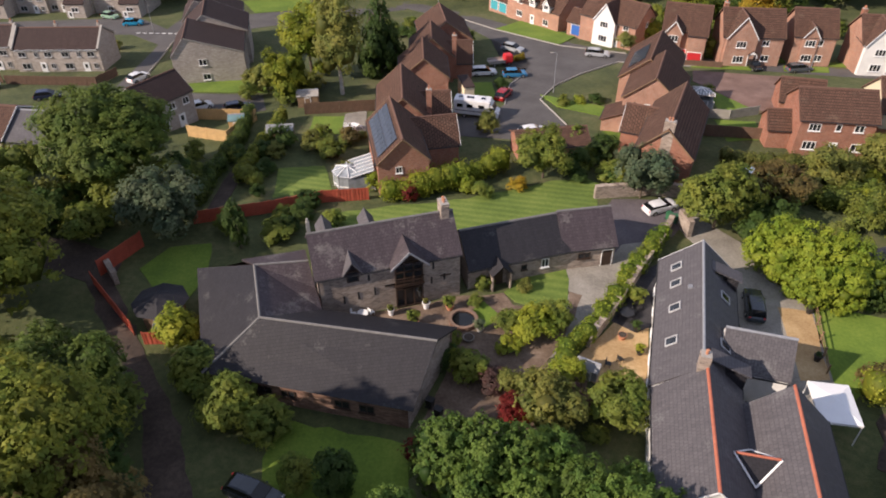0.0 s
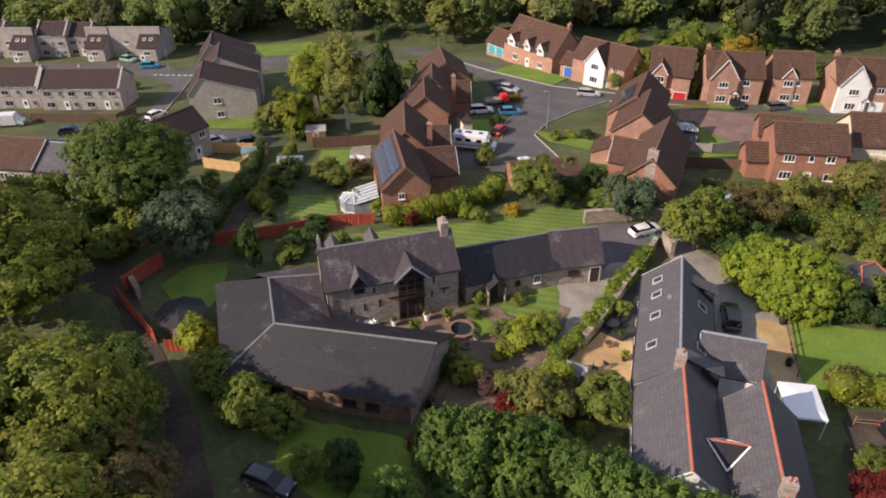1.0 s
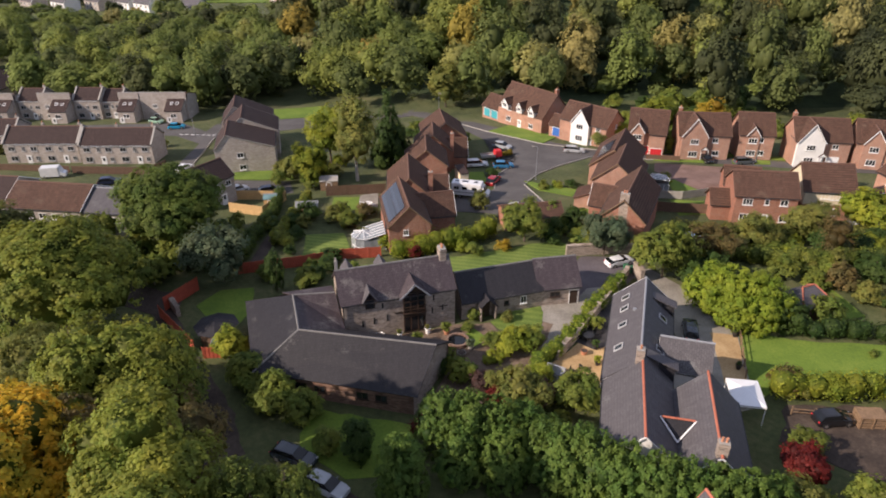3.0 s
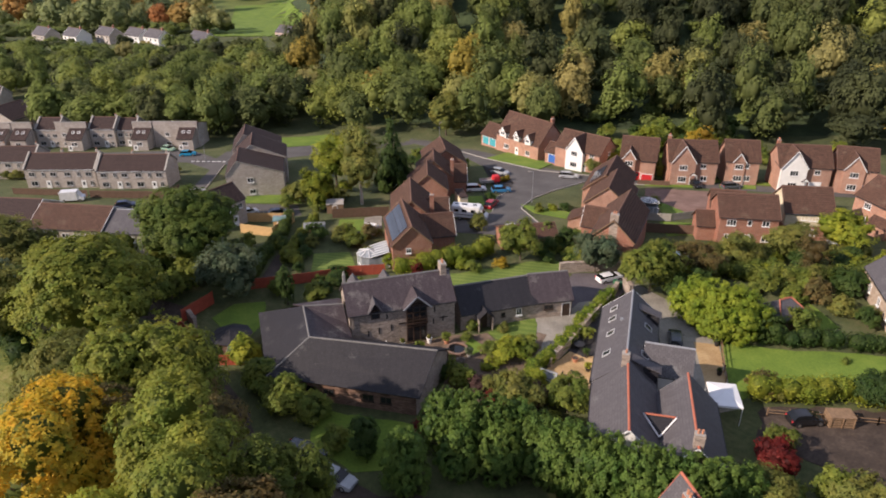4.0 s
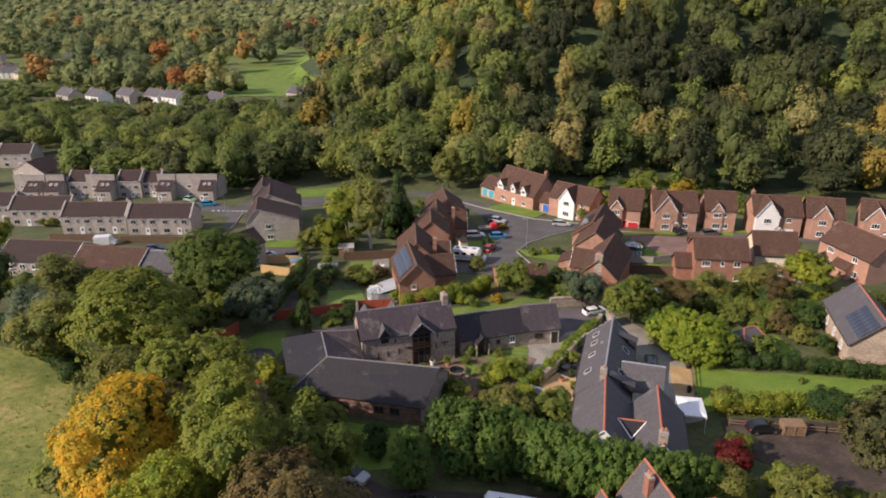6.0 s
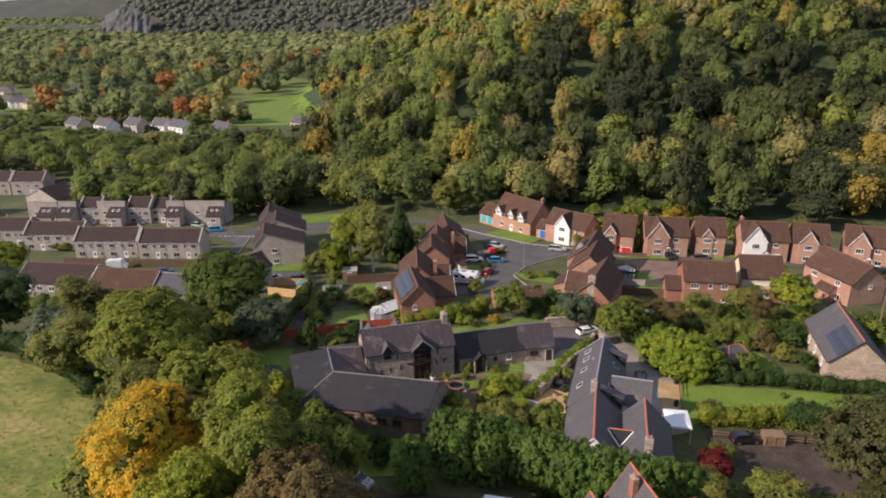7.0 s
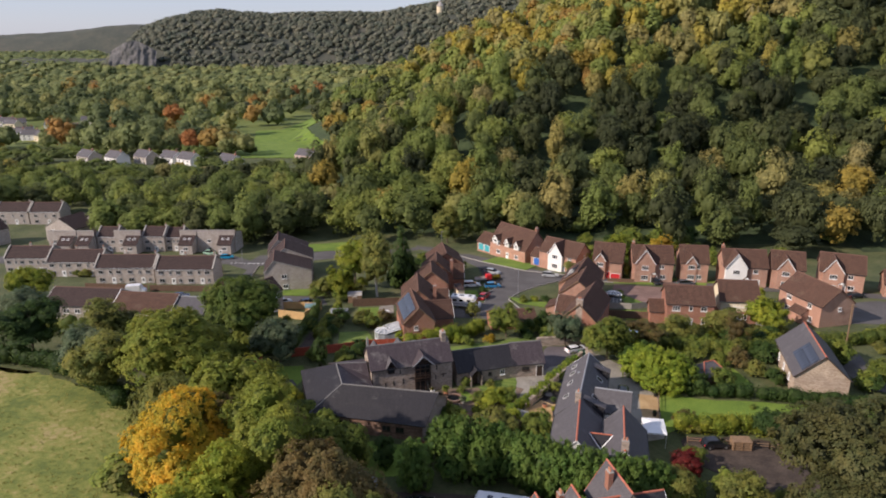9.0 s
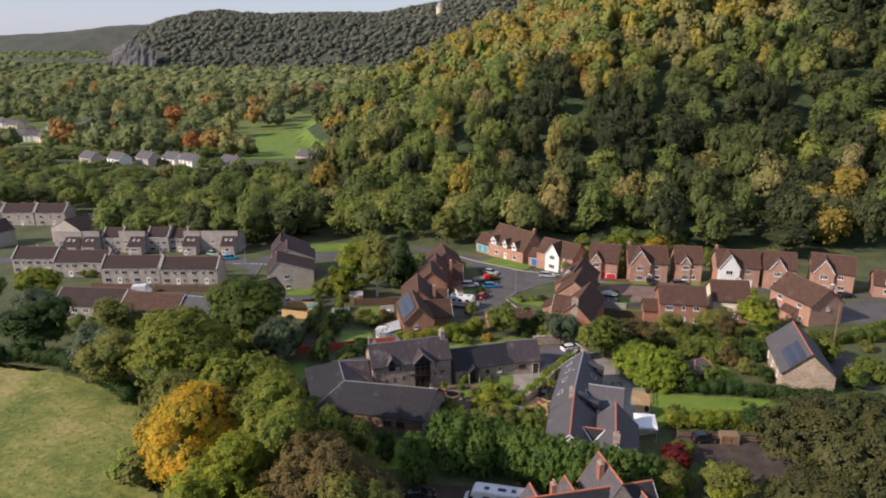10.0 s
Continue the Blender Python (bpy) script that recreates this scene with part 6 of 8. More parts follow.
# ---- single trees and bushes ----
# x, y, radius, height, crown start, leaves, kind, seed, sprays, size of spray, label
TREES = [
    ("tree", -38.8, 73.4, 8.0, 15.4, 1.6, "leaf_deep", "dome", 1, 15000, 0.026, "large round dark green tree beside the houses"),
    ("tree", -29.6, 63.6, 4.6, 8.6, 0.4, "leaf_grey", "broad", 2, 3600, 0.05, "large grey-green bushy willow tree"),
    ("cypress", -21.6, 60.9, 1.4, 6.0, 0.1, "leaf_dark", "tall", 3, 1500, 0.08, "narrow dark green cypress tree"),
    ("tree", 31.0, 63.6, 4.8, 8.6, 0.8, "leaf_green", "broad", 4, 3600, 0.05, "rounded green tree beside the drive"),
    ("tree", 13.4, 76.4, 4.3, 7.6, 0.6, "leaf_green", "broad", 5, 3200, 0.05, "spreading green garden tree"),
    ("tree", 24.5, 70.8, 3.7, 7.4, 0.4, "leaf_grey", "broad", 6, 2800, 0.055, "rounded grey-green garden tree"),
    ("tree", -15.6, 107.4, 5.0, 17.0, 4.0, "leaf_olive", "tall", 7, 3000, 0.05, "tall pale-barked birch with thin olive leaves"),
    ("tree", -21.8, 116.0, 5.6, 14.0, 2.0, "leaf_lime", "broad", 8, 3000, 0.05, "tall yellow-green leafy tree"),
    ("conifer", -9.9, 117.6, 5.0, 16.0, 0.5, "leaf_dark", "cone", 9, 3400, 0.05, "dark green spreading conifer"),
    ("tree", -24, 104, 4.0, 9.0, 0.6, "leaf_lime", "broad", 10, 2400, 0.06, "yellow-green leafy tree by the path"),
    ("tree", 56.5, 68.1, 3.2, 7.5, 1.6, "leaf_brown", "tall", 11, 900, 0.05, "thin half-bare brown tree"),
    ("tree", 57.5, 77.2, 4.2, 6.6, 0.4, "leaf_olive", "broad", 12, 2600, 0.055, "rounded olive green garden tree"),
    ("tree", 67.2, 78.6, 5.0, 7.4, 0.4, "leaf_lime", "broad", 13, 2800, 0.055, "rounded yellow-green garden tree"),
    ("tree", 46.8, 71.6, 3.8, 6.2, 0.4, "leaf_olive", "broad", 14, 2400, 0.055, "rounded olive green garden tree"),
    ("tree", 38.5, 66.5, 3.6, 7.0, 1.0, "leaf_brown", "broad", 15, 1700, 0.055, "thin olive-brown tree beside the drive"),
    ("tree", -29.8, 14.2, 7.8, 21.0, 5.0, "leaf_orange", "broad", 16, 15000, 0.026, "large golden orange autumn tree"),
    ("tree", -18.2, 11.8, 7.0, 21.6, 6.5, "leaf_fresh", "broad", 17, 15000, 0.026, "tall broad green leafy tree"),
    ("tree", -11.8, 3.6, 7.2, 22.6, 6.5, "leaf_brown", "broad", 18, 15000, 0.026, "broad olive-brown autumn tree"),
    ("tree", -44.6, 50.5, 10.6, 17.0, 0.4, "leaf_fresh", "dome", 19, 15000, 0.026, "large spreading green leafy tree"),
    ("tree", -38.4, 34.0, 5.8, 14.5, 1.0, "leaf_olive", "dome", 20, 15000, 0.026, "green leafy tree by the lane"),
    ("tree", -25.8, 24.8, 7.0, 20.6, 5.0, "leaf_fresh", "dome", 26, 15000, 0.026, "tall yellow-green leafy tree"),
    ("tree", -23.4, 20.0, 6.2, 17.8, 4.5, "leaf_brown", "broad", 27, 15000, 0.026, "olive-brown twiggy tree above the lane"),
    ("tree", -7.0, -2.0, 5.8, 20.4, 6.0, "leaf_olive", "broad", 29, 15000, 0.026, "olive-leaved broad autumn tree"),
    ("tree", -29.4, 36.6, 5.4, 11.5, 0.4, "leaf_deep", "dome", 27, 8000, 0.036, "dense dark green tree beside the lane"),
    ("tree", -33.6, 25.6, 5.0, 15.5, 1.0, "leaf_olive", "broad", 20, 15000, 0.026, "olive and green tree at the field edge"),
    ("tree", -15.6, -4.0, 5.0, 18.0, 5.0, "leaf_lime", "broad", 30, 4500, 0.045, "yellow-green leafy tree beside others"),
    ("tree", -22.4, 4.0, 6.6, 18.6, 4.0, "leaf_lime", "broad", 17, 15000, 0.026, "yellow-green tree below the golden one"),
    ("tree", -56.0, 51.0, 6.2, 12.0, 1.0, "leaf_olive", "broad", 21, 4000, 0.045, "olive and brown autumn tree at the field edge"),
    ("tree", -77.8, 68.0, 7.0, 11.0, 0.6, "leaf_dark", "broad", 22, 4000, 0.045, "dark green tree at the field edge"),
    ("tree", -64.0, 71.5, 6.0, 10.0, 1.0, "leaf_olive", "tall", 23, 3800, 0.045, "olive and yellow autumn tree"),
    ("tree", -63.1, 60.6, 5.4, 10.0, 0.4, "leaf_grey", "broad", 24, 3800, 0.045, "dense grey-green leafy tree"),
    ("tree", -50, 64.5, 5.2, 7.5, 0.6, "leaf_green", "broad", 25, 3400, 0.05, "green tree by the lane"),
    ("tree", -11.8, 12.0, 4.2, 17.6, 6.0, "leaf_green", "broad", 17, 15000, 0.026, "green leafy tree over the parking ground"),
    ("tree", 50.2, 16.6, 9.6, 19.0, 2.0, "leaf_bronze_shaded", "dome", 28, 15000, 0.026, "large dark olive-brown leafy tree"),
    ("maple", 33.2, 26.4, 2.3, 4.8, 0.4, "leaf_red", "broad", 31, 2400, 0.07, "bright red spreading maple tree"),
    ("tree", 30.0, 21.5, 3.2, 5.6, 0.3, "leaf_olive", "broad", 32, 2600, 0.06, "olive green tree by the yard"),
    ("tree", 38.5, 20.0, 3.2, 5.6, 0.3, "leaf_olive", "broad", 33, 2600, 0.06, "olive green tree by the earth yard"),
    ("tree", 43.6, 8.6, 6.4, 13.5, 1.0, "leaf_bronze_shaded", "dome", 28, 15000, 0.026, "broad dark olive tree by the earth yard"),
    ("shrub", 37.4, 39.6, 2.0, 4.0, 0.0, "leaf_brown", "bush", 38, 1700, 0.085, "rust-tinged shrub at the hedge end"),
    ("tree", 50.0, 37.2, 3.2, 4.8, 0.0, "leaf_dark", "dome", 24, 2600, 0.06, "dark rounded holly tree in the lawn hedge"),
    ("shrub", 35.6, 30.6, 2.0, 3.0, 0.0, "leaf_green", "bush", 35, 1700, 0.085, "loose green shrub by the maple"),
    ("tree", -97.0, 101.0, 5.6, 10.5, 0.6, "leaf_lime", "dome", 22, 3800, 0.045, "yellow-green tree behind the field edge"),
    ("tree", -90.5, 88.5, 5.2, 8.8, 0.5, "leaf_grey", "dome", 24, 3800, 0.045, "grey-green tree behind the field edge"),
    ("tree", -105.0, 92.0, 6.0, 11.0, 0.5, "leaf_green", "dome", 22, 3800, 0.045, "broad green tree behind the field edge"),
    ("shrub", 8.9, 47.2, 2.3, 3.2, 0.0, "leaf_lime", "bush", 34, 1700, 0.085, "rounded yellow-green garden shrub"),
    ("shrub", 11.0, 48.6, 1.9, 2.8, 0.0, "leaf_green", "bush", 35, 1500, 0.09, "rounded green garden shrub"),
    ("shrub", 2.2, 42.0, 2.0, 3.2, 0.0, "leaf_green", "bush", 36, 1700, 0.085, "rounded green garden shrub"),
    ("shrub", 0.4, 43.6, 1.5, 2.2, 0.0, "leaf_dark", "bush", 37, 1200, 0.1, "dense dark green garden shrub"),
    ("shrub", 8.8, 36.9, 3.0, 5.4, 0.2, "leaf_olive", "broad", 38, 2600, 0.065, "rounded olive green garden tree"),
    ("shrub", 14.4, 36.8, 2.9, 5.2, 0.2, "leaf_green", "broad", 39, 2600, 0.065, "rounded green garden tree beside the house"),
    ("shrub", 10.6, 37.6, 1.6, 3.6, 0.1, "leaf_purple", "broad", 40, 1500, 0.085, "dense dark purple-leaved garden shrub"),
    ("shrub", 6.0, 37.6, 1.6, 2.4, 0.0, "leaf_red", "bush", 41, 1100, 0.09, "low red-tinged garden shrub"),
    ("shrub", -1.8, 33.8, 1.3, 2.2, 0.0, "leaf_red", "bush", 42, 1000, 0.1, "small dark red garden shrub"),
    ("yew", -7.8, 30.4, 1.9, 4.6, 0.0, "leaf_dark", "tall", 43, 2000, 0.08, "clipped dark green yew tree"),
    ("shrub", -11.0, 31.6, 1.8, 2.8, 0.0, "leaf_green", "bush", 44, 1300, 0.09, "rounded leafy green garden shrub"),
    ("shrub", -27.0, 50.0, 0.9, 1.6, 0.0, "leaf_green", "bush", 45, 600, 0.12, "small rounded green shrub"),
    ("shrub", -24.2, 46.8, 2.4, 4.2, 0.0, "leaf_lime", "bush", 46, 2000, 0.08, "yellow-green bushy shrub by the slate wing"),
    ("shrub", -20.6, 41.6, 2.8, 4.4, 0.0, "leaf_green", "bush", 47, 2200, 0.08, "dense green shrub by the lane"),
    ("shrub", -17.2, 38.0, 2.9, 4.4, 0.0, "leaf_green", "bush", 48, 2200, 0.08, "dense green shrub by the lane"),
    ("shrub", -14.0, 36.2, 2.3, 3.6, 0.0, "leaf_green", "bush", 49, 1900, 0.085, "dense green shrub by the slate wing"),
    ("shrub", -17.6, 62.6, 2.2, 3.2, 0.0, "leaf_green", "bush", 50, 1500, 0.09, "rounded green shrub behind the barn"),
    ("shrub", 9.9, 73.2, 1.4, 1.8, 0.0, "leaf_yellow", "bush", 51, 900, 0.1, "bright yellow rounded shrub"),
    ("shrub", -3.4, 71.0, 1.4, 3.0, 0.0, "leaf_red", "bush", 52, 900, 0.1, "reddish shrub by the fence"),
    ("shrub", 10.9, 41.2, 2.0, 3.0, 0.0, "leaf_lime", "bush", 53, 1300, 0.09, "loose yellow-green garden shrub"),
    ("shrub", 4.6, 54.0, 1.1, 2.0, 0.0, "leaf_green", "bush", 54, 700, 0.12, "green shrub beside the porch"),
    ("shrub", 8.6, 53.4, 0.9, 1.5, 0.0, "leaf_olive", "bush", 55, 600, 0.13, "flowering shrub beside the porch"),
    ("shrub", 6.6, 47.7, 1.7, 2.5, 0.0, "leaf_green", "bush", 36, 1700, 0.085, "clipped round green garden shrub"),
    ("shrub", 6.4, 45.0, 1.3, 1.8, 0.0, "leaf_lime", "bush", 34, 1200, 0.09, "low yellow-green garden shrub"),
    ("shrub", 1.0, 46.0, 1.1, 1.8, 0.0, "leaf_green", "bush", 35, 1100, 0.1, "small green shrub by the wing's gable"),
    ("shrub", 3.6, 51.2, 0.9, 1.4, 0.0, "leaf_green", "bush", 56, 900, 0.1, "low green planting in the yard"),
    ("shrub", -14.5, 82.8, 2.0, 3.2, 0.0, "leaf_green", "bush", 57, 1200, 0.1, "rounded leafy green garden shrub"),
    ("shrub", -17.4, 85.6, 1.8, 3.0, 0.0, "leaf_olive", "bush", 58, 1100, 0.1, "loose olive-leaved garden shrub"),
    ("shrub", -21.6, 86.4, 2.0, 3.6, 0.0, "leaf_dark", "bush", 59, 1200, 0.1, "dense dark green garden shrub"),
    ("shrub", -11.2, 76.4, 1.7, 2.6, 0.0, "leaf_olive", "bush", 60, 1100, 0.1, "loose olive-leaved garden shrub"),
    ("shrub", -15.4, 69.4, 1.8, 2.6, 0.0, "leaf_dark", "bush", 61, 1100, 0.1, "dark green shrub by the red fence"),
    ("shrub", 18.6, 84.4, 2.2, 4.0, 0.0, "leaf_green", "bush", 62, 1400, 0.09, "rounded leafy green garden shrub"),
    ("shrub", 21.4, 80.4, 2.4, 4.6, 0.0, "leaf_dark", "bush", 63, 1400, 0.09, "dense dark green garden shrub"),
    ("shrub", 7.4, 91.0, 1.8, 3.6, 0.0, "leaf_olive", "bush", 64, 1200, 0.1, "olive shrub at the court's end"),
    ("shrub", 20.0, 101.5, 1.3, 1.7, 0.0, "leaf_green", "bush", 65, 700, 0.12, "green shrub on the lawn wedge"),
    ("shrub", 22.6, 102.2, 1.1, 1.6, 0.0, "leaf_lime", "bush", 66, 600, 0.12, "yellow-green shrub on the lawn wedge"),
    ("shrub", 25.4, 102.4, 1.4, 1.6, 0.0, "leaf_dark", "bush", 67, 700, 0.12, "dark shrub on the lawn wedge"),
    ("shrub", 10.8, 110.4, 1.3, 1.9, 0.0, "leaf_dark", "bush", 68, 700, 0.12, "dark shrub between parked cars"),
    ("tree", 35.5, 128.0, 2.0, 4.4, 0.6, "leaf_olive", "broad", 69, 1100, 0.08, "small weeping tree before the white gable"),
    ("tree", 50.0, 125.0, 1.9, 4.0, 0.4, "leaf_green", "broad", 70, 1000, 0.09, "small green tree between houses"),
    ("shrub", 43.2, 103.0, 1.4, 3.0, 0.0, "leaf_lime", "bush", 71, 800, 0.11, "yellow-green shrub by the garden fence"),
    ("tree", 2.4, 168, 6.4, 12, 0.6, "leaf_olive", "broad", 72, 2200, 0.06, "rounded olive tree at the wood's edge"),
    ("tree", 64.0, 140.0, 5.0, 8.5, 0.4, "leaf_yellow", "broad", 73, 1700, 0.065, "yellow autumn tree behind the houses"),
    ("tree", 52.5, 142.0, 4.6, 9.0, 0.4, "leaf_lime", "broad", 74, 1700, 0.065, "yellow-green tree behind the houses"),
    ("tree", 60.0, 63.0, 3.0, 4.0, 0.0, "leaf_dark", "bush", 75, 1700, 0.085, "dark green bush by the stone house"),
    ("shrub", 50.5, 45.5, 0.6, 0.9, 0.0, "leaf_green", "bush", 76, 300, 0.16, "small shrub at the lawn's edge"),
]
for nm, x, y, R, H, lo, mt, kd, sd_, n_, lf, lb in TREES:
    tree(nm, x, y, R, H, lo, mt, lb, kd, sd_, n_, lf, "bark_pale" if "birch" in lb else "bark", category="shrub" if nm == "shrub" else "tree")

# conifer screen in front of the slate houses
CONIFERS = [(-3.4, 25.6, 2.6, 7.4), (0.6, 31.2, 2.9, 7.4), (3.2, 30.4, 3.0, 7.9), (5.6, 30.2, 2.9, 7.4), (8.0, 30.6, 2.7, 6.6), (9.8, 27.6, 2.9, 7.2), (11.6, 25.8, 3.0, 8.0), (13.6, 24.6, 3.0, 8.2), (15.8, 23.4, 3.0, 8.2), (18.2, 22.4, 3.0, 8.0), (20.6, 21.8, 3.0, 8.0), (23.0, 21.4, 3.0, 7.6), (25.4, 21.2, 2.9, 7.2), (27.8, 21.6, 2.6, 6.2), (2.0, 27.6, 2.6, 6.4), (6.0, 27.0, 2.6, 6.6), (16.4, 26.4, 2.2, 5.4), (13.4, 28.6, 2.2, 5.6)]
for i, (x, y, R, H) in enumerate(CONIFERS):
    tree("conifer", x, y, R, H, 0.0, "leaf_conifer", "feathery green conifer in a tall screen", "plume", 80 + i % 4, 5600, 0.05, group="conifer screen")

# tall clipped mass of golden conifer by the lawn
for i, (x, y, R, H, mt) in enumerate(((34.8, 56.2, 3.4, 6.4, "leaf_golden"), (36.6, 54.4, 3.6, 6.9, "leaf_golden"), (38.4, 53.2, 3.7, 7.0, "leaf_golden"), (40.2, 52.6, 3.4, 6.6, "leaf_golden"), (36.8, 51.9, 2.9, 5.6, "leaf_golden"), (38.8, 51.0, 2.8, 5.2, "leaf_golden"), (42.6, 51.4, 2.6, 4.6, "leaf_dark"))):
    tree("golden_conifer", x, y, R, H, 0.0, mt, "broad yellow-green conifer by the lawn", "plume", 90 + i % 3, 4200, 0.05, group="golden conifers")

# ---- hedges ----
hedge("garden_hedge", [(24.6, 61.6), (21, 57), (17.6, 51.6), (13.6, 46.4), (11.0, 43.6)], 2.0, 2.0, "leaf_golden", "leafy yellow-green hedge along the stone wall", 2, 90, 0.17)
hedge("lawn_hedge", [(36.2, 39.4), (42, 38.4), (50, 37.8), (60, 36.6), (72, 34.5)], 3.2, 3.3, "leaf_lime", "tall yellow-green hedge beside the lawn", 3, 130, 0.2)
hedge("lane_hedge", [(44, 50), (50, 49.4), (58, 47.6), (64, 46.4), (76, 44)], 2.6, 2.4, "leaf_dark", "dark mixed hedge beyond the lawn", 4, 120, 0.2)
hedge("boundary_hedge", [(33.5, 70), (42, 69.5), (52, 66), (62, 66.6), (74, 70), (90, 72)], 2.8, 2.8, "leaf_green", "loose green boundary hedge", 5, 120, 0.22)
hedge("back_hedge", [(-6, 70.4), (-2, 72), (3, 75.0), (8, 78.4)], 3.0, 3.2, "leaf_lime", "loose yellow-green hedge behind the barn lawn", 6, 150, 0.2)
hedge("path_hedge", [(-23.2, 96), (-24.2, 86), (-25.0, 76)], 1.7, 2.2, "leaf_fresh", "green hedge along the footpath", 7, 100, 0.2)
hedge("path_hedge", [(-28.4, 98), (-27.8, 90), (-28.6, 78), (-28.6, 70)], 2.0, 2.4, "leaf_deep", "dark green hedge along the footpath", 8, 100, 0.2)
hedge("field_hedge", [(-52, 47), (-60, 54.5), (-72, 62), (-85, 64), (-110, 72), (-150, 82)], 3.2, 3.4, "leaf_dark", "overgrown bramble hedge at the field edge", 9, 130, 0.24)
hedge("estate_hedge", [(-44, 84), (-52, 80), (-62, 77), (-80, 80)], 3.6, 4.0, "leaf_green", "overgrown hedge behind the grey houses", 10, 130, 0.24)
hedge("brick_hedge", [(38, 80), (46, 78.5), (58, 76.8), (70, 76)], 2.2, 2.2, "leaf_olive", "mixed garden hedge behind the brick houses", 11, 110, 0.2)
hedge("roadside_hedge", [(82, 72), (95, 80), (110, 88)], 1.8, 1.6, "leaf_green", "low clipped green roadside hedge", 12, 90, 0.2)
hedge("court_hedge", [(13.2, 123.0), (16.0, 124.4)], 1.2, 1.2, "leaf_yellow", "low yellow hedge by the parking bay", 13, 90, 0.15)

# ---- woodland ----
rw = np.random.default_rng(5)
PROTO_NEAR = [crown_arrays(200 + i, 1500, 0.056, k, 0.84, 30, True, 0.34, 9, 0.55) for i, k in enumerate(("dome", "tall", "tall", "dome", "broad", "dome", "tall"))]
PROTO_FAR = [crown_arrays(220 + i, 190, 0.15, "dome", 0.9, 18, True, 0.3, 4, 0.7) for i in range(4)]
PROTO_PARK = [crown_arrays(230 + i, 520, 0.09, k, 0.86, 24, True, 0.3, 7, 0.65) for i, k in enumerate(("dome", "dome", "broad", "tall", "dome"))]


def clear_of(x, y):
    """True where the far valley keeps its fairways and houses free of trees."""
    if -235 < x < -62 and 346 < y < (386 if x < -140 else 408):
        return False
    if 395 < y < 575 and abs(x + 92 + 0.30 * (y - 410)) < 29:
        return False
    if 575 <= y < 740 and abs(x + 118 - 0.1 * (y - 575)) < 20:
        return False
    if -470 < x < -300 and 500 < y < 640:
        return False
    return True


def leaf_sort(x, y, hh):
    """Sort of tree at a place: darkest sorts as painted cloud shadow at the foot and far right, lime and olive on the
    nose of the hill, gold higher up.
    """
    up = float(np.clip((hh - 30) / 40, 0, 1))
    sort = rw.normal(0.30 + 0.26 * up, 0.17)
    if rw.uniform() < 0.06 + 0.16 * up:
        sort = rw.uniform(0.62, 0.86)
    # dark sorts stand in for cloud shadow on the right-hand foot
    foot_shade = float(np.clip((x - 15) / 55, 0, 1)) * float(np.clip((48 - hh) / 18, 0, 1))
    if rw.uniform() < 0.72 * foot_shade:
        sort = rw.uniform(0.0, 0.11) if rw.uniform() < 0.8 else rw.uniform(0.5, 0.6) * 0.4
    # the same shadow put into the leaf colour farther right
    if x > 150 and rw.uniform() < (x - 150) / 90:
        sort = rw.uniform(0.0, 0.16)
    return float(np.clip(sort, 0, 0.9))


spots, far_spots, park = [], [], []
for gx in np.arange(-330, 420, 12.0):
    for gy in np.arange(150, 420, 12.0):
        x, y = gx + rw.uniform(-5.4, 5.4), gy + rw.uniform(-5.4, 5.4)
        if abs(x) > 0.72 * (y + 75):
            continue
        hh = hill(x, y)
        on_hill = hh > 0.4
        if y < 168 and x < 6:
            continue
        if y < 172 - 0.2 * (x - 10) + 4 and x >= 6 and y < 150 - 0.19 * (x - 20) + 10:
            continue
        if x < -52 and y < (214 if x < -113 else 169):
            continue
        if -52 <= x < -25 and y < 177:
            continue
        if 38 < x < 78 and 150 < y < 172 and rw.uniform() < 0.8:
            continue
        if not clear_of(x, y):
            continue
        H = rw.uniform(14, 23) if on_hill else rw.uniform(12, 17) if y < 245 else rw.uniform(9, 13)
        if x < -52 and y > 300 and hh < 12:
            H = rw.uniform(6, 9.5)
        R = rw.uniform(4.8, 8.2) if H > 10.5 else rw.uniform(4.2, 6.4)
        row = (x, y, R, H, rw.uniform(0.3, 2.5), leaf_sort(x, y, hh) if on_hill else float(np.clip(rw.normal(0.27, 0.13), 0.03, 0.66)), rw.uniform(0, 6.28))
        (spots if y < 300 else far_spots).append(row)
for gx in np.arange(-900, 700, 14.0):
    for gy in np.arange(408, 900, 15.0):
        x, y = gx + rw.uniform(-6, 6), gy + rw.uniform(-6, 6)
        if abs(x) > 0.68 * (y + 60) or not clear_of(x, y):
            continue
        hh = hill(x, y)
        if hh > 2:
            if y < 660 - 0.9 * max(0.0, x + 60):
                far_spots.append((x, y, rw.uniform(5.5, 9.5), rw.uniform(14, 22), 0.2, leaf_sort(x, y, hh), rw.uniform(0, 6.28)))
            continue
        grove = noise.noise(Vector((x / 70, y / 55, 2.7)))
        if rw.uniform() > (0.58 if grove > 0.0 else 0.15) or x < -330 and y < 640 and rw.uniform() < 0.5:
            continue
        big = rw.uniform()
        R = 6.0 + 6.5 * big
        sort = float(np.clip(rw.normal(0.20, 0.23), 0, 0.6)) if rw.uniform() > 0.1 else rw.uniform(0.7, 1.0)
        park.append((x, y, R, R * rw.uniform(1.6, 2.4), 0.4, sort, rw.uniform(0, 6.28)))
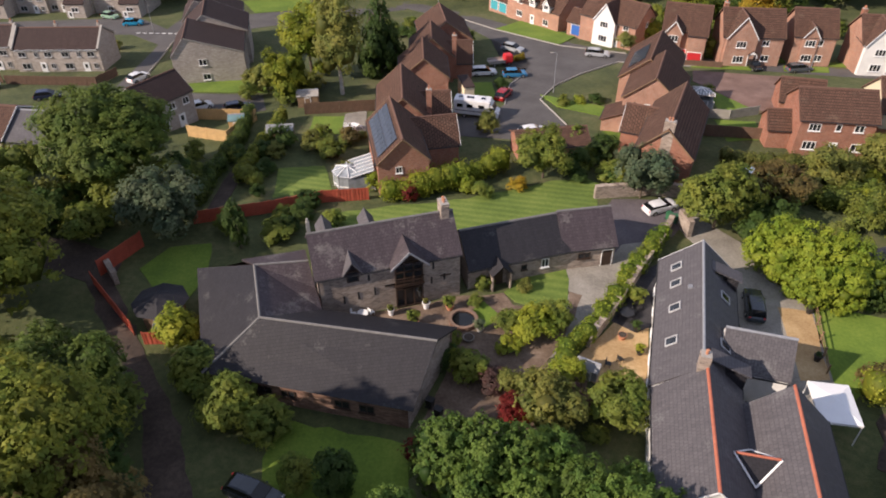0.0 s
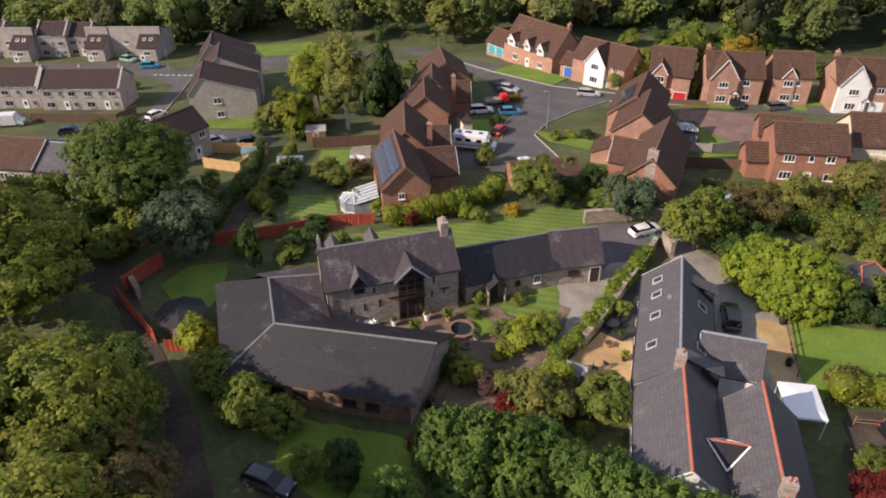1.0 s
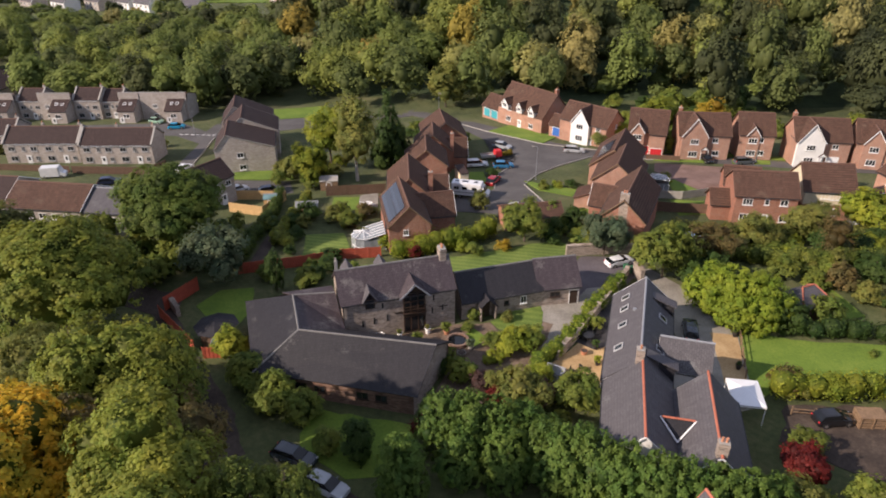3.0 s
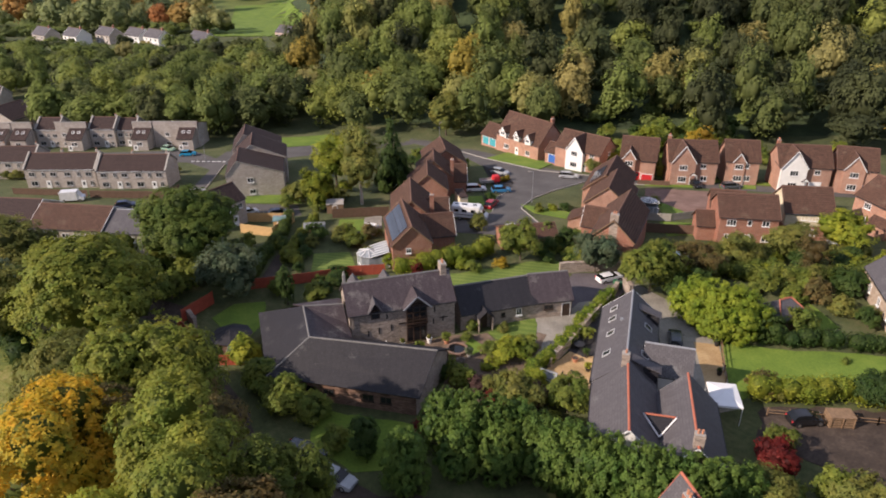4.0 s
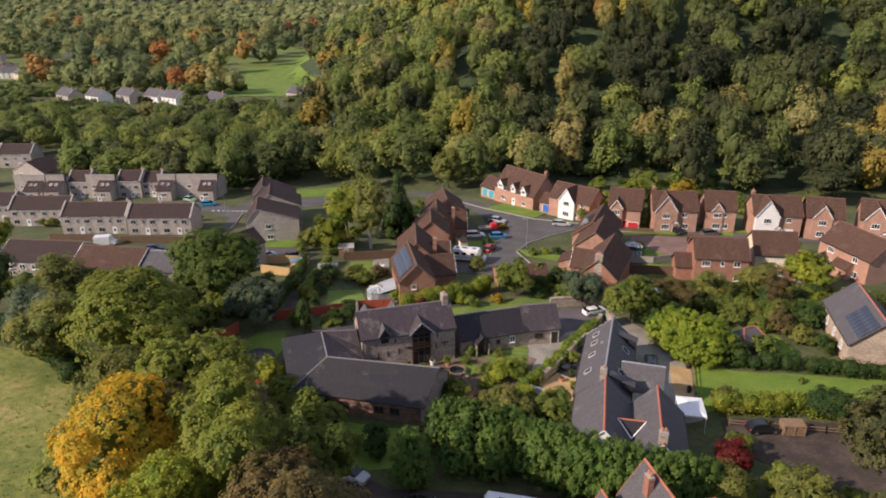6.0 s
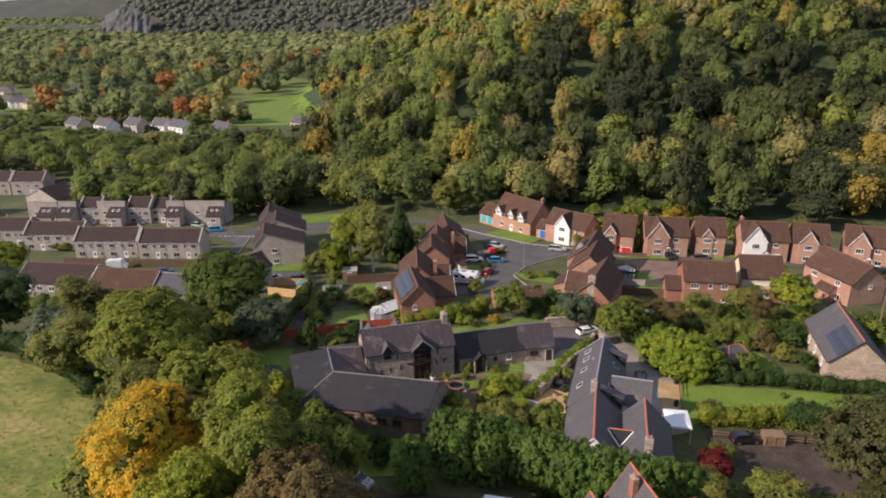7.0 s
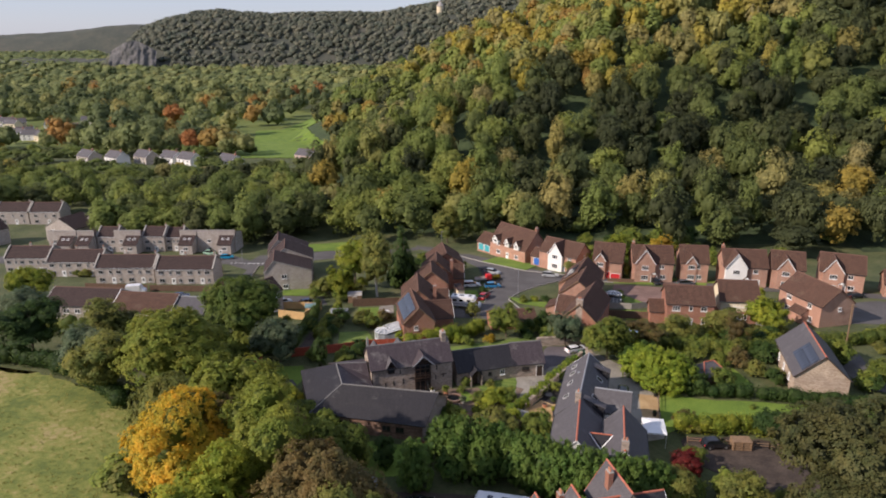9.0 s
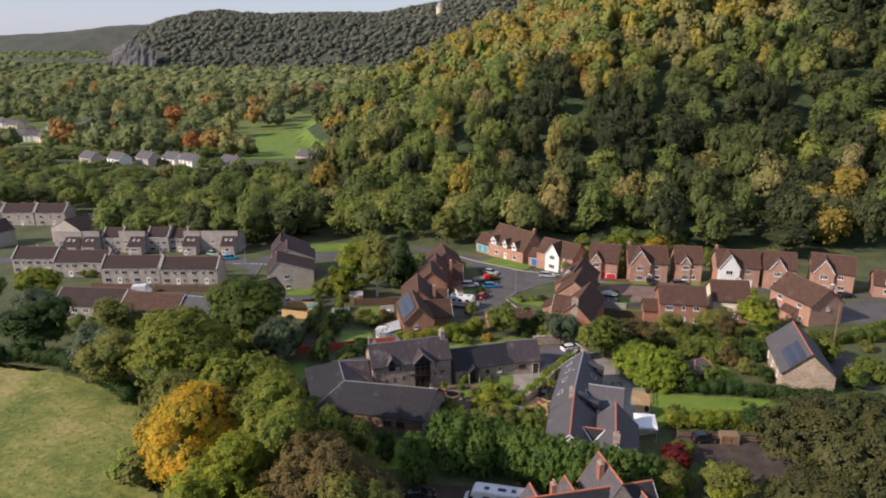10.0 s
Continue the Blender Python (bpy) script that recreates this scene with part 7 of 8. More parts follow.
for row_y, x0, x1, step in ((172.5, -111, -52, 9.5), (184, -108, -30, 10.5), (196, -112, 4, 11), (208, -112, 4, 11.5)):
    for x in np.arange(x0, x1, step):
        spots.append((x + rw.uniform(-2, 2), row_y + rw.uniform(-2.5, 2.5), rw.uniform(5.6, 7.6), rw.uniform(13, 17.5), 0.4, np.clip(rw.normal(0.31, 0.12), 0.05, 0.55), rw.uniform(0, 6.28)))
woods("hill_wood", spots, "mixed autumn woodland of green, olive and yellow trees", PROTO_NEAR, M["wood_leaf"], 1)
bushes = []
for i in range(900):
    x, y = rw.uniform(-20, 210), rw.uniform(158, 236)
    if abs(x) < 0.72 * (y + 75) and y > 178 - 0.2 * (x - 10) and (x > 8 or y > 190):
        bushes.append((x, y, rw.uniform(2.4, 4.4), rw.uniform(3, 6.5), -0.3, np.clip(rw.normal(0.24, 0.14), 0, 0.6), rw.uniform(0, 6.28)))
woods("undergrowth", bushes[:220], "bramble and young trees under the wood's edge", PROTO_FAR, M["wood_leaf"], 3)
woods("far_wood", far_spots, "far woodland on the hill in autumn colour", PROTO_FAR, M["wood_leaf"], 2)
woods("park_trees", park, "broad park trees in groves among the fairways", PROTO_PARK, M["far_leaf_hazed"], 6)


# ---- far hills ----
def far_hill(name, x0, x1, y0, depth, crest, label, mat, seed, step=18.0):
    """A wooded hill far away: its crest height along x is given by the function crest."""
    rng = np.random.default_rng(seed)
    xs = np.arange(x0, x1 + 1, step)
    k = 16
    v, q = [], []
    for j in range(k + 1):
        f = j / k
        for x in xs:
            c = crest(x)
            rise = math.sin(min(1.0, f * 1.5) * math.pi / 2)
            z = -26 + (c + 26) * rise + 9 * noise.noise(Vector((x / 60, f * 6, seed))) * rise
            v.append((x + rng.uniform(-5, 5), y0 + f * depth, z + rng.uniform(-3, 3) * rise))
    n = len(xs)
    q = [(j * n + i, j * n + i + 1, (j + 1) * n + i + 1, (j + 1) * n + i) for j in range(k) for i in range(n - 1)]
    ob = new(name, mesh_of(name, np.array(v), np.array(q), np.zeros((0, 3), int), M[mat]))
    return tagged(ob, label, "hill", kind="structure"), crest


# greyed towards the haze-painted ridge leaves, so gaps between trees don't show
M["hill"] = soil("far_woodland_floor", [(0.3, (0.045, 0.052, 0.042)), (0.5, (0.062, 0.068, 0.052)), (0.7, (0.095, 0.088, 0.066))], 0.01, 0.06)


def crest_a(x):
    pts = [(-1300, -12), (-900, -8), (-862, 4), (-828, 42), (-795, 76), (-740, 94), (-660, 112), (-590, 117), (-540, 110), (-450, 106), (-300, 110), (-160, 108), (-100, 120), (0, 136), (160, 170), (400, 200), (800, 210)]
    return float(np.interp(x, [p[0] for p in pts], [p[1] for p in pts]))


def crest_b(x):
    return 62 + 34 * math.exp(-((x + 1560) / 260) ** 2) + 8 * math.sin(x / 310)


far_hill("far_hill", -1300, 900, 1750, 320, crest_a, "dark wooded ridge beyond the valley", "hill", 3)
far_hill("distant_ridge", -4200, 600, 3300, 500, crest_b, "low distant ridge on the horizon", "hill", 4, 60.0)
plain_rows = []
for i in range(1100):
    y = rw.uniform(900, 1740)
    plain_rows.append((rw.uniform(-0.66 * y - 60, -0.02 * y), y, rw.uniform(8, 17), gz(-2000, y) + 2, np.clip(rw.normal(0.25, 0.15), 0, 1)))
for i in range(650):
    y = rw.uniform(1740, 3150)
    plain_rows.append((rw.uniform(-0.68 * y - 60, -0.47 * y), y, rw.uniform(13, 24), gz(-2000, y) + 2, np.clip(rw.normal(0.15, 0.12), 0, 1)))
hs = []
for i in range(2900):
    x, f = rw.uniform(-850, 300), rw.uniform(0, 0.72) ** 0.9
    c = crest_a(x)
    rise = math.sin(min(1.0, f * 1.5) * math.pi / 2)
    bare = -800 < x < -705 and -26 + (c + 26) * rise < 34 - 0.4 * abs(x + 755)
    if not bare or rw.uniform() < 0.15:
        hs.append((x, 1750 + f * 320, rw.uniform(7, 13), -26 + (c + 26) * rise, np.clip(rw.normal(0.3, 0.2), 0, 1)))
PROTO_DOT = [crown_arrays(240 + i, 44, 0.26, "dome", 0.98, 9, True, 0.1, 2, 0.85) for i in range(3)]


def hill_trees(name, rows, label, mat):
    V, Q, T, C, S = [], [], [], [], []
    off = 0
    for i, (x, y, R, z, sort) in enumerate(rows):
        v, q, t, tint = PROTO_DOT[i % 3]
        keep = t[: 44 + 2 * len(ICO_LOW[1])]
        V.append(v * np.array([R, R, R * 0.75]) + np.array([x, y, z - R * 0.55]))
        Q.append(q + off)
        T.append(keep + off)
        C.append(tint)
        S.append(np.full(len(v), sort))
        off += len(v)
    ob = new(name, mesh_of(name, np.vstack(V), np.vstack(Q), np.vstack(T), mat, np.concatenate(C), np.concatenate(S)))
    return tagged(ob, label, "woodland", kind="stuff")




def rock_face(x0, x1, y, z0, z1):
    """A quarried cliff in ledges and ribs at the end of the far hill."""
    v, nx, nz = [], 40, 22
    for j in range(nz + 1):
        for i in range(nx + 1):
            x, f = x0 + (x1 - x0) * i / nx, j / nz
            top = z1 - 26 * abs(2 * i / nx - 1) ** 1.5
            rib = 9 * noise.noise(Vector((x / 14, f * 1.5, 3))) + 4 * noise.noise(Vector((x / 5, f * 6, 7)))
            v.append((x, y + 26 * f + rib, z0 + (top - z0) * f))
    q = [(j * (nx + 1) + i, j * (nx + 1) + i + 1, (j + 1) * (nx + 1) + i + 1, (j + 1) * (nx + 1) + i) for j in range(nz) for i in range(nx)]
    ob = new("rock_face", mesh_of("rock_face", np.array(v), np.array(q), np.zeros((0, 3), int), M["rock"]))
    return tagged(ob, "grey quarried rock face at the end of the ridge", "cliff", kind="structure")


M["rock"] = soil("grey_rock", [(0.3, (0.06, 0.065, 0.06)), (0.5, (0.11, 0.108, 0.106)), (0.7, (0.20, 0.19, 0.19))], 0.03, 0.2, relief=0.5)
rock_face(-815, -700, 1728, -24, 44)
hill_trees("ridge_wood", hs, "dark woodland covering the far ridge, haze put into its colour", M["ridge_leaf_hazed"])
hill_trees("plain_wood", plain_rows, "far trees scattered over the valley plain", M["far_leaf_hazed"])


# ---- vehicles ----
def paint(name, colour, rough=0.25):
    key = "paint_" + name
    if key not in M:
        m, nt, b = material(key, rough)
        n = noise_tex(nt, coords(nt), 1.2, 3)
        nt.links.new(ramp(nt, n, [(0.3, tuple(c * 0.85 for c in colour)), (0.7, colour)]), b.inputs["Base Color"])
        b.inputs["Coat Weight"].default_value = 0.6
        M[key] = m
    return M[key]


def loft(bm, sections):
    """Skin between cross-sections, each a list of points of equal count; ends closed."""
    rings = [[bm.verts.new(p) for p in s] for s in sections]
    for a, b in zip(rings, rings[1:]):
        for i in range(len(a)):
            j = (i + 1) % len(a)
            bm.faces.new((a[i], a[j], b[j], b[i]))
    bm.faces.new(rings[0][::-1])
    bm.faces.new(rings[-1])


def wheel(parent, x, y, r=0.33):
    w = new("wheel", None)
    w.parent = parent
    w.matrix_basis = pose(x, y, r, 90)
    bm = bmesh.new()
    bmesh.ops.create_cone(bm, cap_ends=True, segments=16, radius1=r, radius2=r, depth=0.22)
    part("tyre", bm, M["tyre"], w)
    bm = bmesh.new()
    bmesh.ops.create_cone(bm, cap_ends=True, segments=12, radius1=r * 0.62, radius2=r * 0.55, depth=0.24)
    part("rim", bm, M["chrome"], w)


def car(x, y, yaw, colour, label, L=4.3, tall=1.48, boxy=0.0, lift=0.04):
    t = thing("car", at_ground(x, y, yaw, lift), label, "car", "parked cars")
    hw = 0.88
    bm = bmesh.new()
    body = []
    for fx, zt, w in ((-0.5, 0.72, 0.8), (-0.47, 0.92, 0.94), (-0.3, 0.96, 1.0), (0.15, 0.94, 1.0), (0.4, 0.82, 0.97), (0.48, 0.7, 0.88), (0.5, 0.6, 0.78)):
        ww = hw * w
        body.append([(fx * L, -ww, 0.28), (fx * L, -ww * 1.02, 0.55), (fx * L, -ww * 0.94, zt), (fx * L, ww * 0.94, zt), (fx * L, ww * 1.02, 0.55), (fx * L, ww, 0.28)])
    loft(bm, body)
    part("body", bm, paint(*colour), t)
    bm = bmesh.new()
    cab = []
    for fx, z0, z1, w in ((-0.47 - 0.02 * boxy, 0.9, 0.96, 0.84), (-0.36 - 0.08 * boxy, 0.92, tall - 0.08, 0.76), (-0.22, 0.92, tall - 0.03, 0.75), (0.06, 0.92, tall - 0.05, 0.75), (0.25, 0.9, 0.96, 0.84)):
        cab.append([(fx * L, -hw * 0.9, z0), (fx * L, -hw * w, z1), (fx * L, hw * w, z1), (fx * L, hw * 0.9, z0)])
    loft(bm, cab)
    part("cabin_glass", bm, M["car_glass"], t, "dark tinted window glass")
    bm = bmesh.new()
    roof = []
    for fx, z in ((-0.35 - 0.07 * boxy, tall - 0.07), (-0.2, tall), (0.02, tall - 0.02), (0.07, tall - 0.06)):
        roof.append([(fx * L, -hw * 0.77, z - 0.04), (fx * L, -hw * 0.6, z + 0.02), (fx * L, hw * 0.6, z + 0.02), (fx * L, hw * 0.77, z - 0.04)])
    loft(bm, roof)
    part("roof", bm, paint(*colour), t)
    for s in (-1, 1):
        bm = bmesh.new()
        box(bm, 0.475 * L, s * 0.6, 0.66, 0.16, 0.3, 0.13, 0.03)
        part("headlight", bm, M["chrome"], t)
        bm = bmesh.new()
        box(bm, -0.49 * L, s * 0.66, 0.78, 0.08, 0.22, 0.18, 0.02)
        part("tail_light", bm, M["red_paint"], t)
        bm = bmesh.new()
        box(bm, 0.13 * L, s * 0.98, 0.98, 0.14, 0.16, 0.12, 0.03)
        part("mirror", bm, paint(*colour), t)
        for fx in (-0.3, 0.31):
            wheel(t, fx * L, s * (hw - 0.08))
    return t


WHITE, SILVER, BLACK, BLUE, NAVY, RED, GREEN = ("white", (0.75, 0.75, 0.75)), ("silver", (0.38, 0.4, 0.42)), ("black", (0.012, 0.012, 0.014)), ("blue", (0.03, 0.18, 0.36)), ("navy", (0.012, 0.018, 0.05)), ("red", (0.32, 0.012, 0.015)), ("pale_green", (0.28, 0.45, 0.33))
AQUA = ("aqua", (0.02, 0.28, 0.48))
car(8.2, 116.2, 6, WHITE, "white estate car parked beside a blue one", 4.6, 1.6, 1.0)
car(13.6, 115.2, 4, BLUE, "blue hatchback parked in the court")
car(10.8, 105.2, 62, RED, "dark red hatchback parked in the court")
car(14.6, 130.0, -32, SILVER, "silver car parked at the court's edge", 4.5)
car(30.2, 126.2, -12, SILVER, "silver estate car parked by the verge", 4.6, 1.5, 1.0)
car(13.7, 89.9, 15, WHITE, "white car half hidden behind a garage")
car(64.0, 116.6, 8, ("grey", (0.09, 0.1, 0.11)), "dark grey estate car on the drive", 4.6, 1.55, 1.0)
car(56.6, 118.4, -80, BLACK, "black car parked nose to a house", 4.0)
car(26.0, 67.6, 22, WHITE, "white low sports car on the plum drive", 4.2, 1.25)
car(-72.1, 154.9, -20, GREEN, "pale green small car by the terrace", 3.8)
car(-65.0, 149.4, 8, AQUA, "bright blue hatchback on the estate road", 4.2)
car(-37.2, 101.0, 35, WHITE, "white hatchback parked by the larch fence", 4.0)
car(-31.2, 100.4, 20, NAVY, "dark blue car parked by the larch fence", 4.2)
car(-63.5, 106.4, 15, NAVY, "dark car parked behind the terrace", 4.2)
car(-51.8, 115.0, 60, WHITE, "white car behind the grey house", 4.0)
car(30.7, 50.3, 76, ("slate_blue", (0.03, 0.04, 0.05)), "dark grey estate car beside the slate house", 4.6, 1.6, 1.0)
car(-14.0, 30.2, -24, ("slate_blue", (0.03, 0.04, 0.05)), "dark grey car on the earth parking ground", 4.7)
car(-10.4, 26.5, -30, SILVER, "silver car on the earth parking ground", 4.5)
car(-2.7, 21.2, 12, BLACK, "black car under the trees", 4.4)
car(40.3, 34.6, 5, BLACK, "black car beside the wooden crate", 4.0)
car(39.0, 75.0, -12, ("grey", (0.09, 0.1, 0.11)), "grey car under a blue cover", 4.4)
car(101, 104.0, 10, BLACK, "black car by the far garages", 4.3)


def motorhome(x, y, yaw, label, L=7.0, window_side=-1):
    t = thing("motorhome", at_ground(x, y, yaw, 0.04), label, "motorhome")
    white = paint("white", (0.75, 0.75, 0.75))
    bm = bmesh.new()
    box(bm, -0.6, 0, 1.75, L - 1.4, 2.25, 2.3, 0.12)
    part("living_body", bm, white, t)
    bm = bmesh.new()
    secs = []
    for fx, z in ((L / 2 - 1.5, 2.75), (L / 2 - 1.0, 2.3), (L / 2 - 0.55, 1.45), (L / 2, 1.1)):
        secs.append([(fx, -1.0, 0.4), (fx, -0.98, z), (fx, 0.98, z), (fx, 1.0, 0.4)])
    loft(bm, secs)
    part("cab", bm, white, t)
    bm = bmesh.new()
    slab(bm, [(L / 2 - 0.98, -0.85, 2.3), (L / 2 - 0.98, 0.85, 2.3), (L / 2 - 0.55, 0.9, 1.52), (L / 2 - 0.55, -0.9, 1.52)], 0.03)
    part("windscreen", bm, M["car_glass"], t)
    for s in (-1, 1):
        for wx in (-2.4, -0.9, 0.9):
            bm = bmesh.new()
            box(bm, wx, s * 1.13, 2.05, 0.9, 0.05, 0.55, 0.02)
            part("window", bm, M["car_glass"], t)
        bm = bmesh.new()
        box(bm, L / 2 - 1.05, s * 0.99, 1.75, 0.6, 0.05, 0.5, 0.02)
        part("cab_window", bm, M["car_glass"], t)
        for wx in (-1.7, L / 2 - 0.9):
            wheel(t, wx, s * 0.95, 0.36)
        bm = bmesh.new()
        box(bm, -0.6, s * 1.135, 1.25, L - 2.0, 0.02, 0.12)
        part("stripe", bm, M["black"], t)
    for wx, ww in ((-2.5, 0.6), (-1.0, 1.1), (1.0, 0.7)):
        bm = bmesh.new()
        box(bm, wx, 0.1, 2.93, ww, 0.6, 0.1, 0.03)
        part("roof_hatch", bm, M["solar"], t)


motorhome(6.0, 97.3, -14, "white motorhome parked in the court")
motorhome(7.2, 19.2, 167, "white motorhome parked under the trees", 8.0)
lorry = thing("pickup", at_ground(11.8, 121.6, 15, 0.04), "small red pickup with an open bed", "pickup")
bm = bmesh.new()
box(bm, 1.2, 0, 1.15, 1.5, 1.7, 1.5, 0.15)
part("cab", bm, M["red_paint"], lorry)
bm = bmesh.new()
box(bm, 1.75, 0, 1.5, 0.5, 1.5, 0.5, 0.05)
part("windscreen", bm, M["car_glass"], lorry)
bm = bmesh.new()
box(bm, -1.0, 0, 0.75, 3.0, 1.7, 0.2)
for s in (-1, 1):
    box(bm, -1.0, s * 0.82, 1.0, 3.0, 0.06, 0.4)
part("bed", bm, M["concrete"], lorry)
for s in (-1, 1):
    for wx in (-1.6, 1.2):
        wheel(lorry, wx, s * 0.75)


# ---- fences and walls ----
def fence(pts, high, mat, label, bay=1.8, group="garden fences"):
    """Posts with a boarded panel in each bay."""
    t = thing("fence", Matrix.Identity(4), label, "fence", group)
    bm = bmesh.new()
    n = 9
    prof = []
    for i in range(n):
        a, b, y = i / n - 0.5, (i + 0.9) / n - 0.5, 0.02 * (i % 2)
        prof += [(a, y), (b, y), (b + 0.02 / n, y - 0.015)]
    ring = [(x, y - 0.03) for x, y in prof] + [(x, 0.03) for x, y in (prof[-1], prof[0])]
    vs = [[bm.verts.new((x, y, z)) for x, y in ring] for z in (-0.5, 0.5)]
    bm.faces.new(vs[0][::-1])
    bm.faces.new(vs[1])
    for i in range(len(ring)):
        j = (i + 1) % len(ring)
        bm.faces.new((vs[0][i], vs[0][j], vs[1][j], vs[1][i]))
    panel = finish("fence_panel", bm, M[mat])
    bm = bmesh.new()
    box(bm, 0, 0, 0.5, 0.1, 0.1, 1.0)
    post = finish("post", bm, M[mat])
    for a, b in zip(pts, pts[1:]):
        ln = math.dist(a, b)
        k = max(1, round(ln / bay))
        yaw = math.degrees(math.atan2(b[1] - a[1], b[0] - a[0]))
        for i in range(k):
            f = (i + 0.5) / k
            x, y = a[0] + (b[0] - a[0]) * f, a[1] + (b[1] - a[1]) * f
            piece("fence_panel", panel, t, pose(x, y, gz(x, y) + high / 2, 0, 0, yaw) @ Matrix.Diagonal((ln / k - 0.1, 1, high, 1)))
        for i in range(k + 1):
            f = i / k
            x, y = a[0] + (b[0] - a[0]) * f, a[1] + (b[1] - a[1]) * f
            piece("post", post, t, pose(x, y, gz(x, y), 0, 0, yaw) @ Matrix.Diagonal((1, 1, high + 0.1, 1)))
    return t


fence([(-35.2, 56.4), (-32.4, 61.4)], 2.0, "fence_red", "tall rust-red boarded garden fence")
fence([(-35.4, 55.0), (-32.2, 51.4), (-28.8, 47.6)], 1.7, "fence_red", "rust-red boarded fence along the lane")
fence([(-27.4, 46.4), (-23.2, 46.4)], 1.5, "fence_red", "rust-red boarded fence by the greenhouse")
fence([(-28, 65.6), (-19.6, 68.0), (-13.8, 70.4), (-8.4, 71.0)], 1.7, "fence_red", "rust-red boarded garden fence behind the barn")
fence([(-20.4, 98.6), (-9.6, 99.8)], 1.9, "fence_brown", "dark brown boarded garden fence")
fence([(-37.0, 97.0), (-27.4, 96.4), (-29.8, 88.4), (-36.0, 90.6)], 1.8, "fence_new", "new golden larch boarded fence")
fence([(36.2, 89.5), (46.5, 87.4)], 1.8, "fence_brown", "brown boarded garden fence by the lawn")
fence([(38.0, 96.2), (44.0, 95.2), (49.0, 96.8)], 1.5, "concrete", "pale garden wall with a capped top")
fence([(44.4, 120.2), (51.0, 118.6)], 1.2, "fence_brown", "low brown fence before the brick houses")
fence([(-74, 113.6), (-58, 112.4), (-56.4, 117.5)], 1.6, "fence_brown", "weathered fence behind the grey terrace")
fence([(-92, 116.6), (-75, 114.4)], 1.4, "fence_brown", "weathered fence behind the grey terrace")


def rail_fence(pts, label):
    t = thing("rail_fence", Matrix.Identity(4), label, "fence")
    for a, b in zip(pts, pts[1:]):
        k = max(1, round(math.dist(a, b) / 2.4))
        prev = None
        for i in range(k + 1):
            x, y = a[0] + (b[0] - a[0]) * i / k, a[1] + (b[1] - a[1]) * i / k
            z = gz(x, y)
            bm = bmesh.new()
            box(bm, x, y, z + 0.55, 0.12, 0.12, 1.2)
            part("post", bm, M["wood"], t)
            if prev:
                for h in (0.45, 0.85):
                    bm = bmesh.new()
                    beam(bm, (prev[0], prev[1], prev[2] + h), (x, y, z + h), 0.05, 0.1)
                    part("rail", bm, M["wood"], t)
            prev = (x, y, z)


rail_fence([(36.6, 35.8), (48, 34.0), (62, 31.5)], "weathered timber post and rail fence")
rail_fence([(36.6, 50.0), (34.2, 41.8)], "low timber rail along the golden gravel")


def stone_wall(pts, high, thick, label, mat="stone"):
    t = thing("garden_wall", Matrix.Identity(4), label, "wall")
    rng = random.Random(4)
    for a, b in zip(pts, pts[1:]):
        k = max(1, round(math.dist(a, b) / 1.2))
        yaw = math.atan2(b[1] - a[1], b[0] - a[0])
        bm = bmesh.new()
        for i in range(k):
            f = (i + 0.5) / k
            x, y = a[0] + (b[0] - a[0]) * f, a[1] + (b[1] - a[1]) * f
            h = high * rng.uniform(0.94, 1.06)
            bmesh.ops.create_cube(bm, size=1, matrix=Matrix.LocRotScale((x, y, gz(x, y) + h / 2 - 0.1), Euler((0, 0, yaw)), (math.dist(a, b) / k + 0.02, thick * rng.uniform(0.95, 1.05), h + 0.2)))
        part("masonry", bm, M[mat], t)
        bm = bmesh.new()
        for i in range(k * 3):
            f = (i + 0.5) / (k * 3)
            x, y = a[0] + (b[0] - a[0]) * f, a[1] + (b[1] - a[1]) * f
            bmesh.ops.create_cube(bm, size=1, matrix=Matrix.LocRotScale((x, y, gz(x, y) + high + rng.uniform(0.06, 0.16)), Euler((0, 0, yaw + rng.uniform(-0.15, 0.15))), (math.dist(a, b) / k / 3 - 0.02, thick + 0.1, 0.2)))
        part("coping", bm, M["stone"], t, "rough stone coping")


stone_wall([(18.9, 70.8), (26.0, 71.6), (30.5, 70.6)], 1.6, 0.5, "rubble stone wall behind the plum drive")
stone_wall([(26.4, 64.4), (24.0, 60.2), (20.6, 55.4), (17.2, 50.2), (13.6, 45.4)], 1.2, 0.5, "rubble stone garden wall overgrown with ivy")
stone_wall([(27.4, 64.6), (27.8, 62.0)], 1.9, 0.55, "stone gate pier and wall stub")
stone_wall([(-34.6, 57.2), (-33.0, 55.0)], 1.4, 0.5, "short stone wall at the lane's bend")


# ---- garden things ----
gz_ = thing("gazebo", pose(31.7, 36.5, 0, 0, 0, -10), "white canvas garden gazebo on slim posts", "gazebo")
bm = bmesh.new()
for pts in (((-1.6, -2.1, 2.5), (1.6, -2.1, 2.5), (0, 0, 2.95)), ((1.6, -2.1, 2.5), (1.6, 2.1, 2.5), (0, 0, 2.95)), ((1.6, 2.1, 2.5), (-1.6, 2.1, 2.5), (0, 0, 2.95)), ((-1.6, 2.1, 2.5), (-1.6, -2.1, 2.5), (0, 0, 2.95))):
    slab(bm, pts, 0.03)
part("canopy", bm, M["canvas"], gz_)
for sx in (-1, 1):
    for sy in (-1, 1):
        bm = bmesh.new()
        box(bm, sx * 1.55, sy * 2.05, 1.25, 0.06, 0.06, 2.5)
        part("post", bm, M["white_paint"], gz_)
bm = bmesh.new()
for sx in (-1, 1):
    box(bm, sx * 1.6, 0, 2.38, 0.02, 4.2, 0.24)
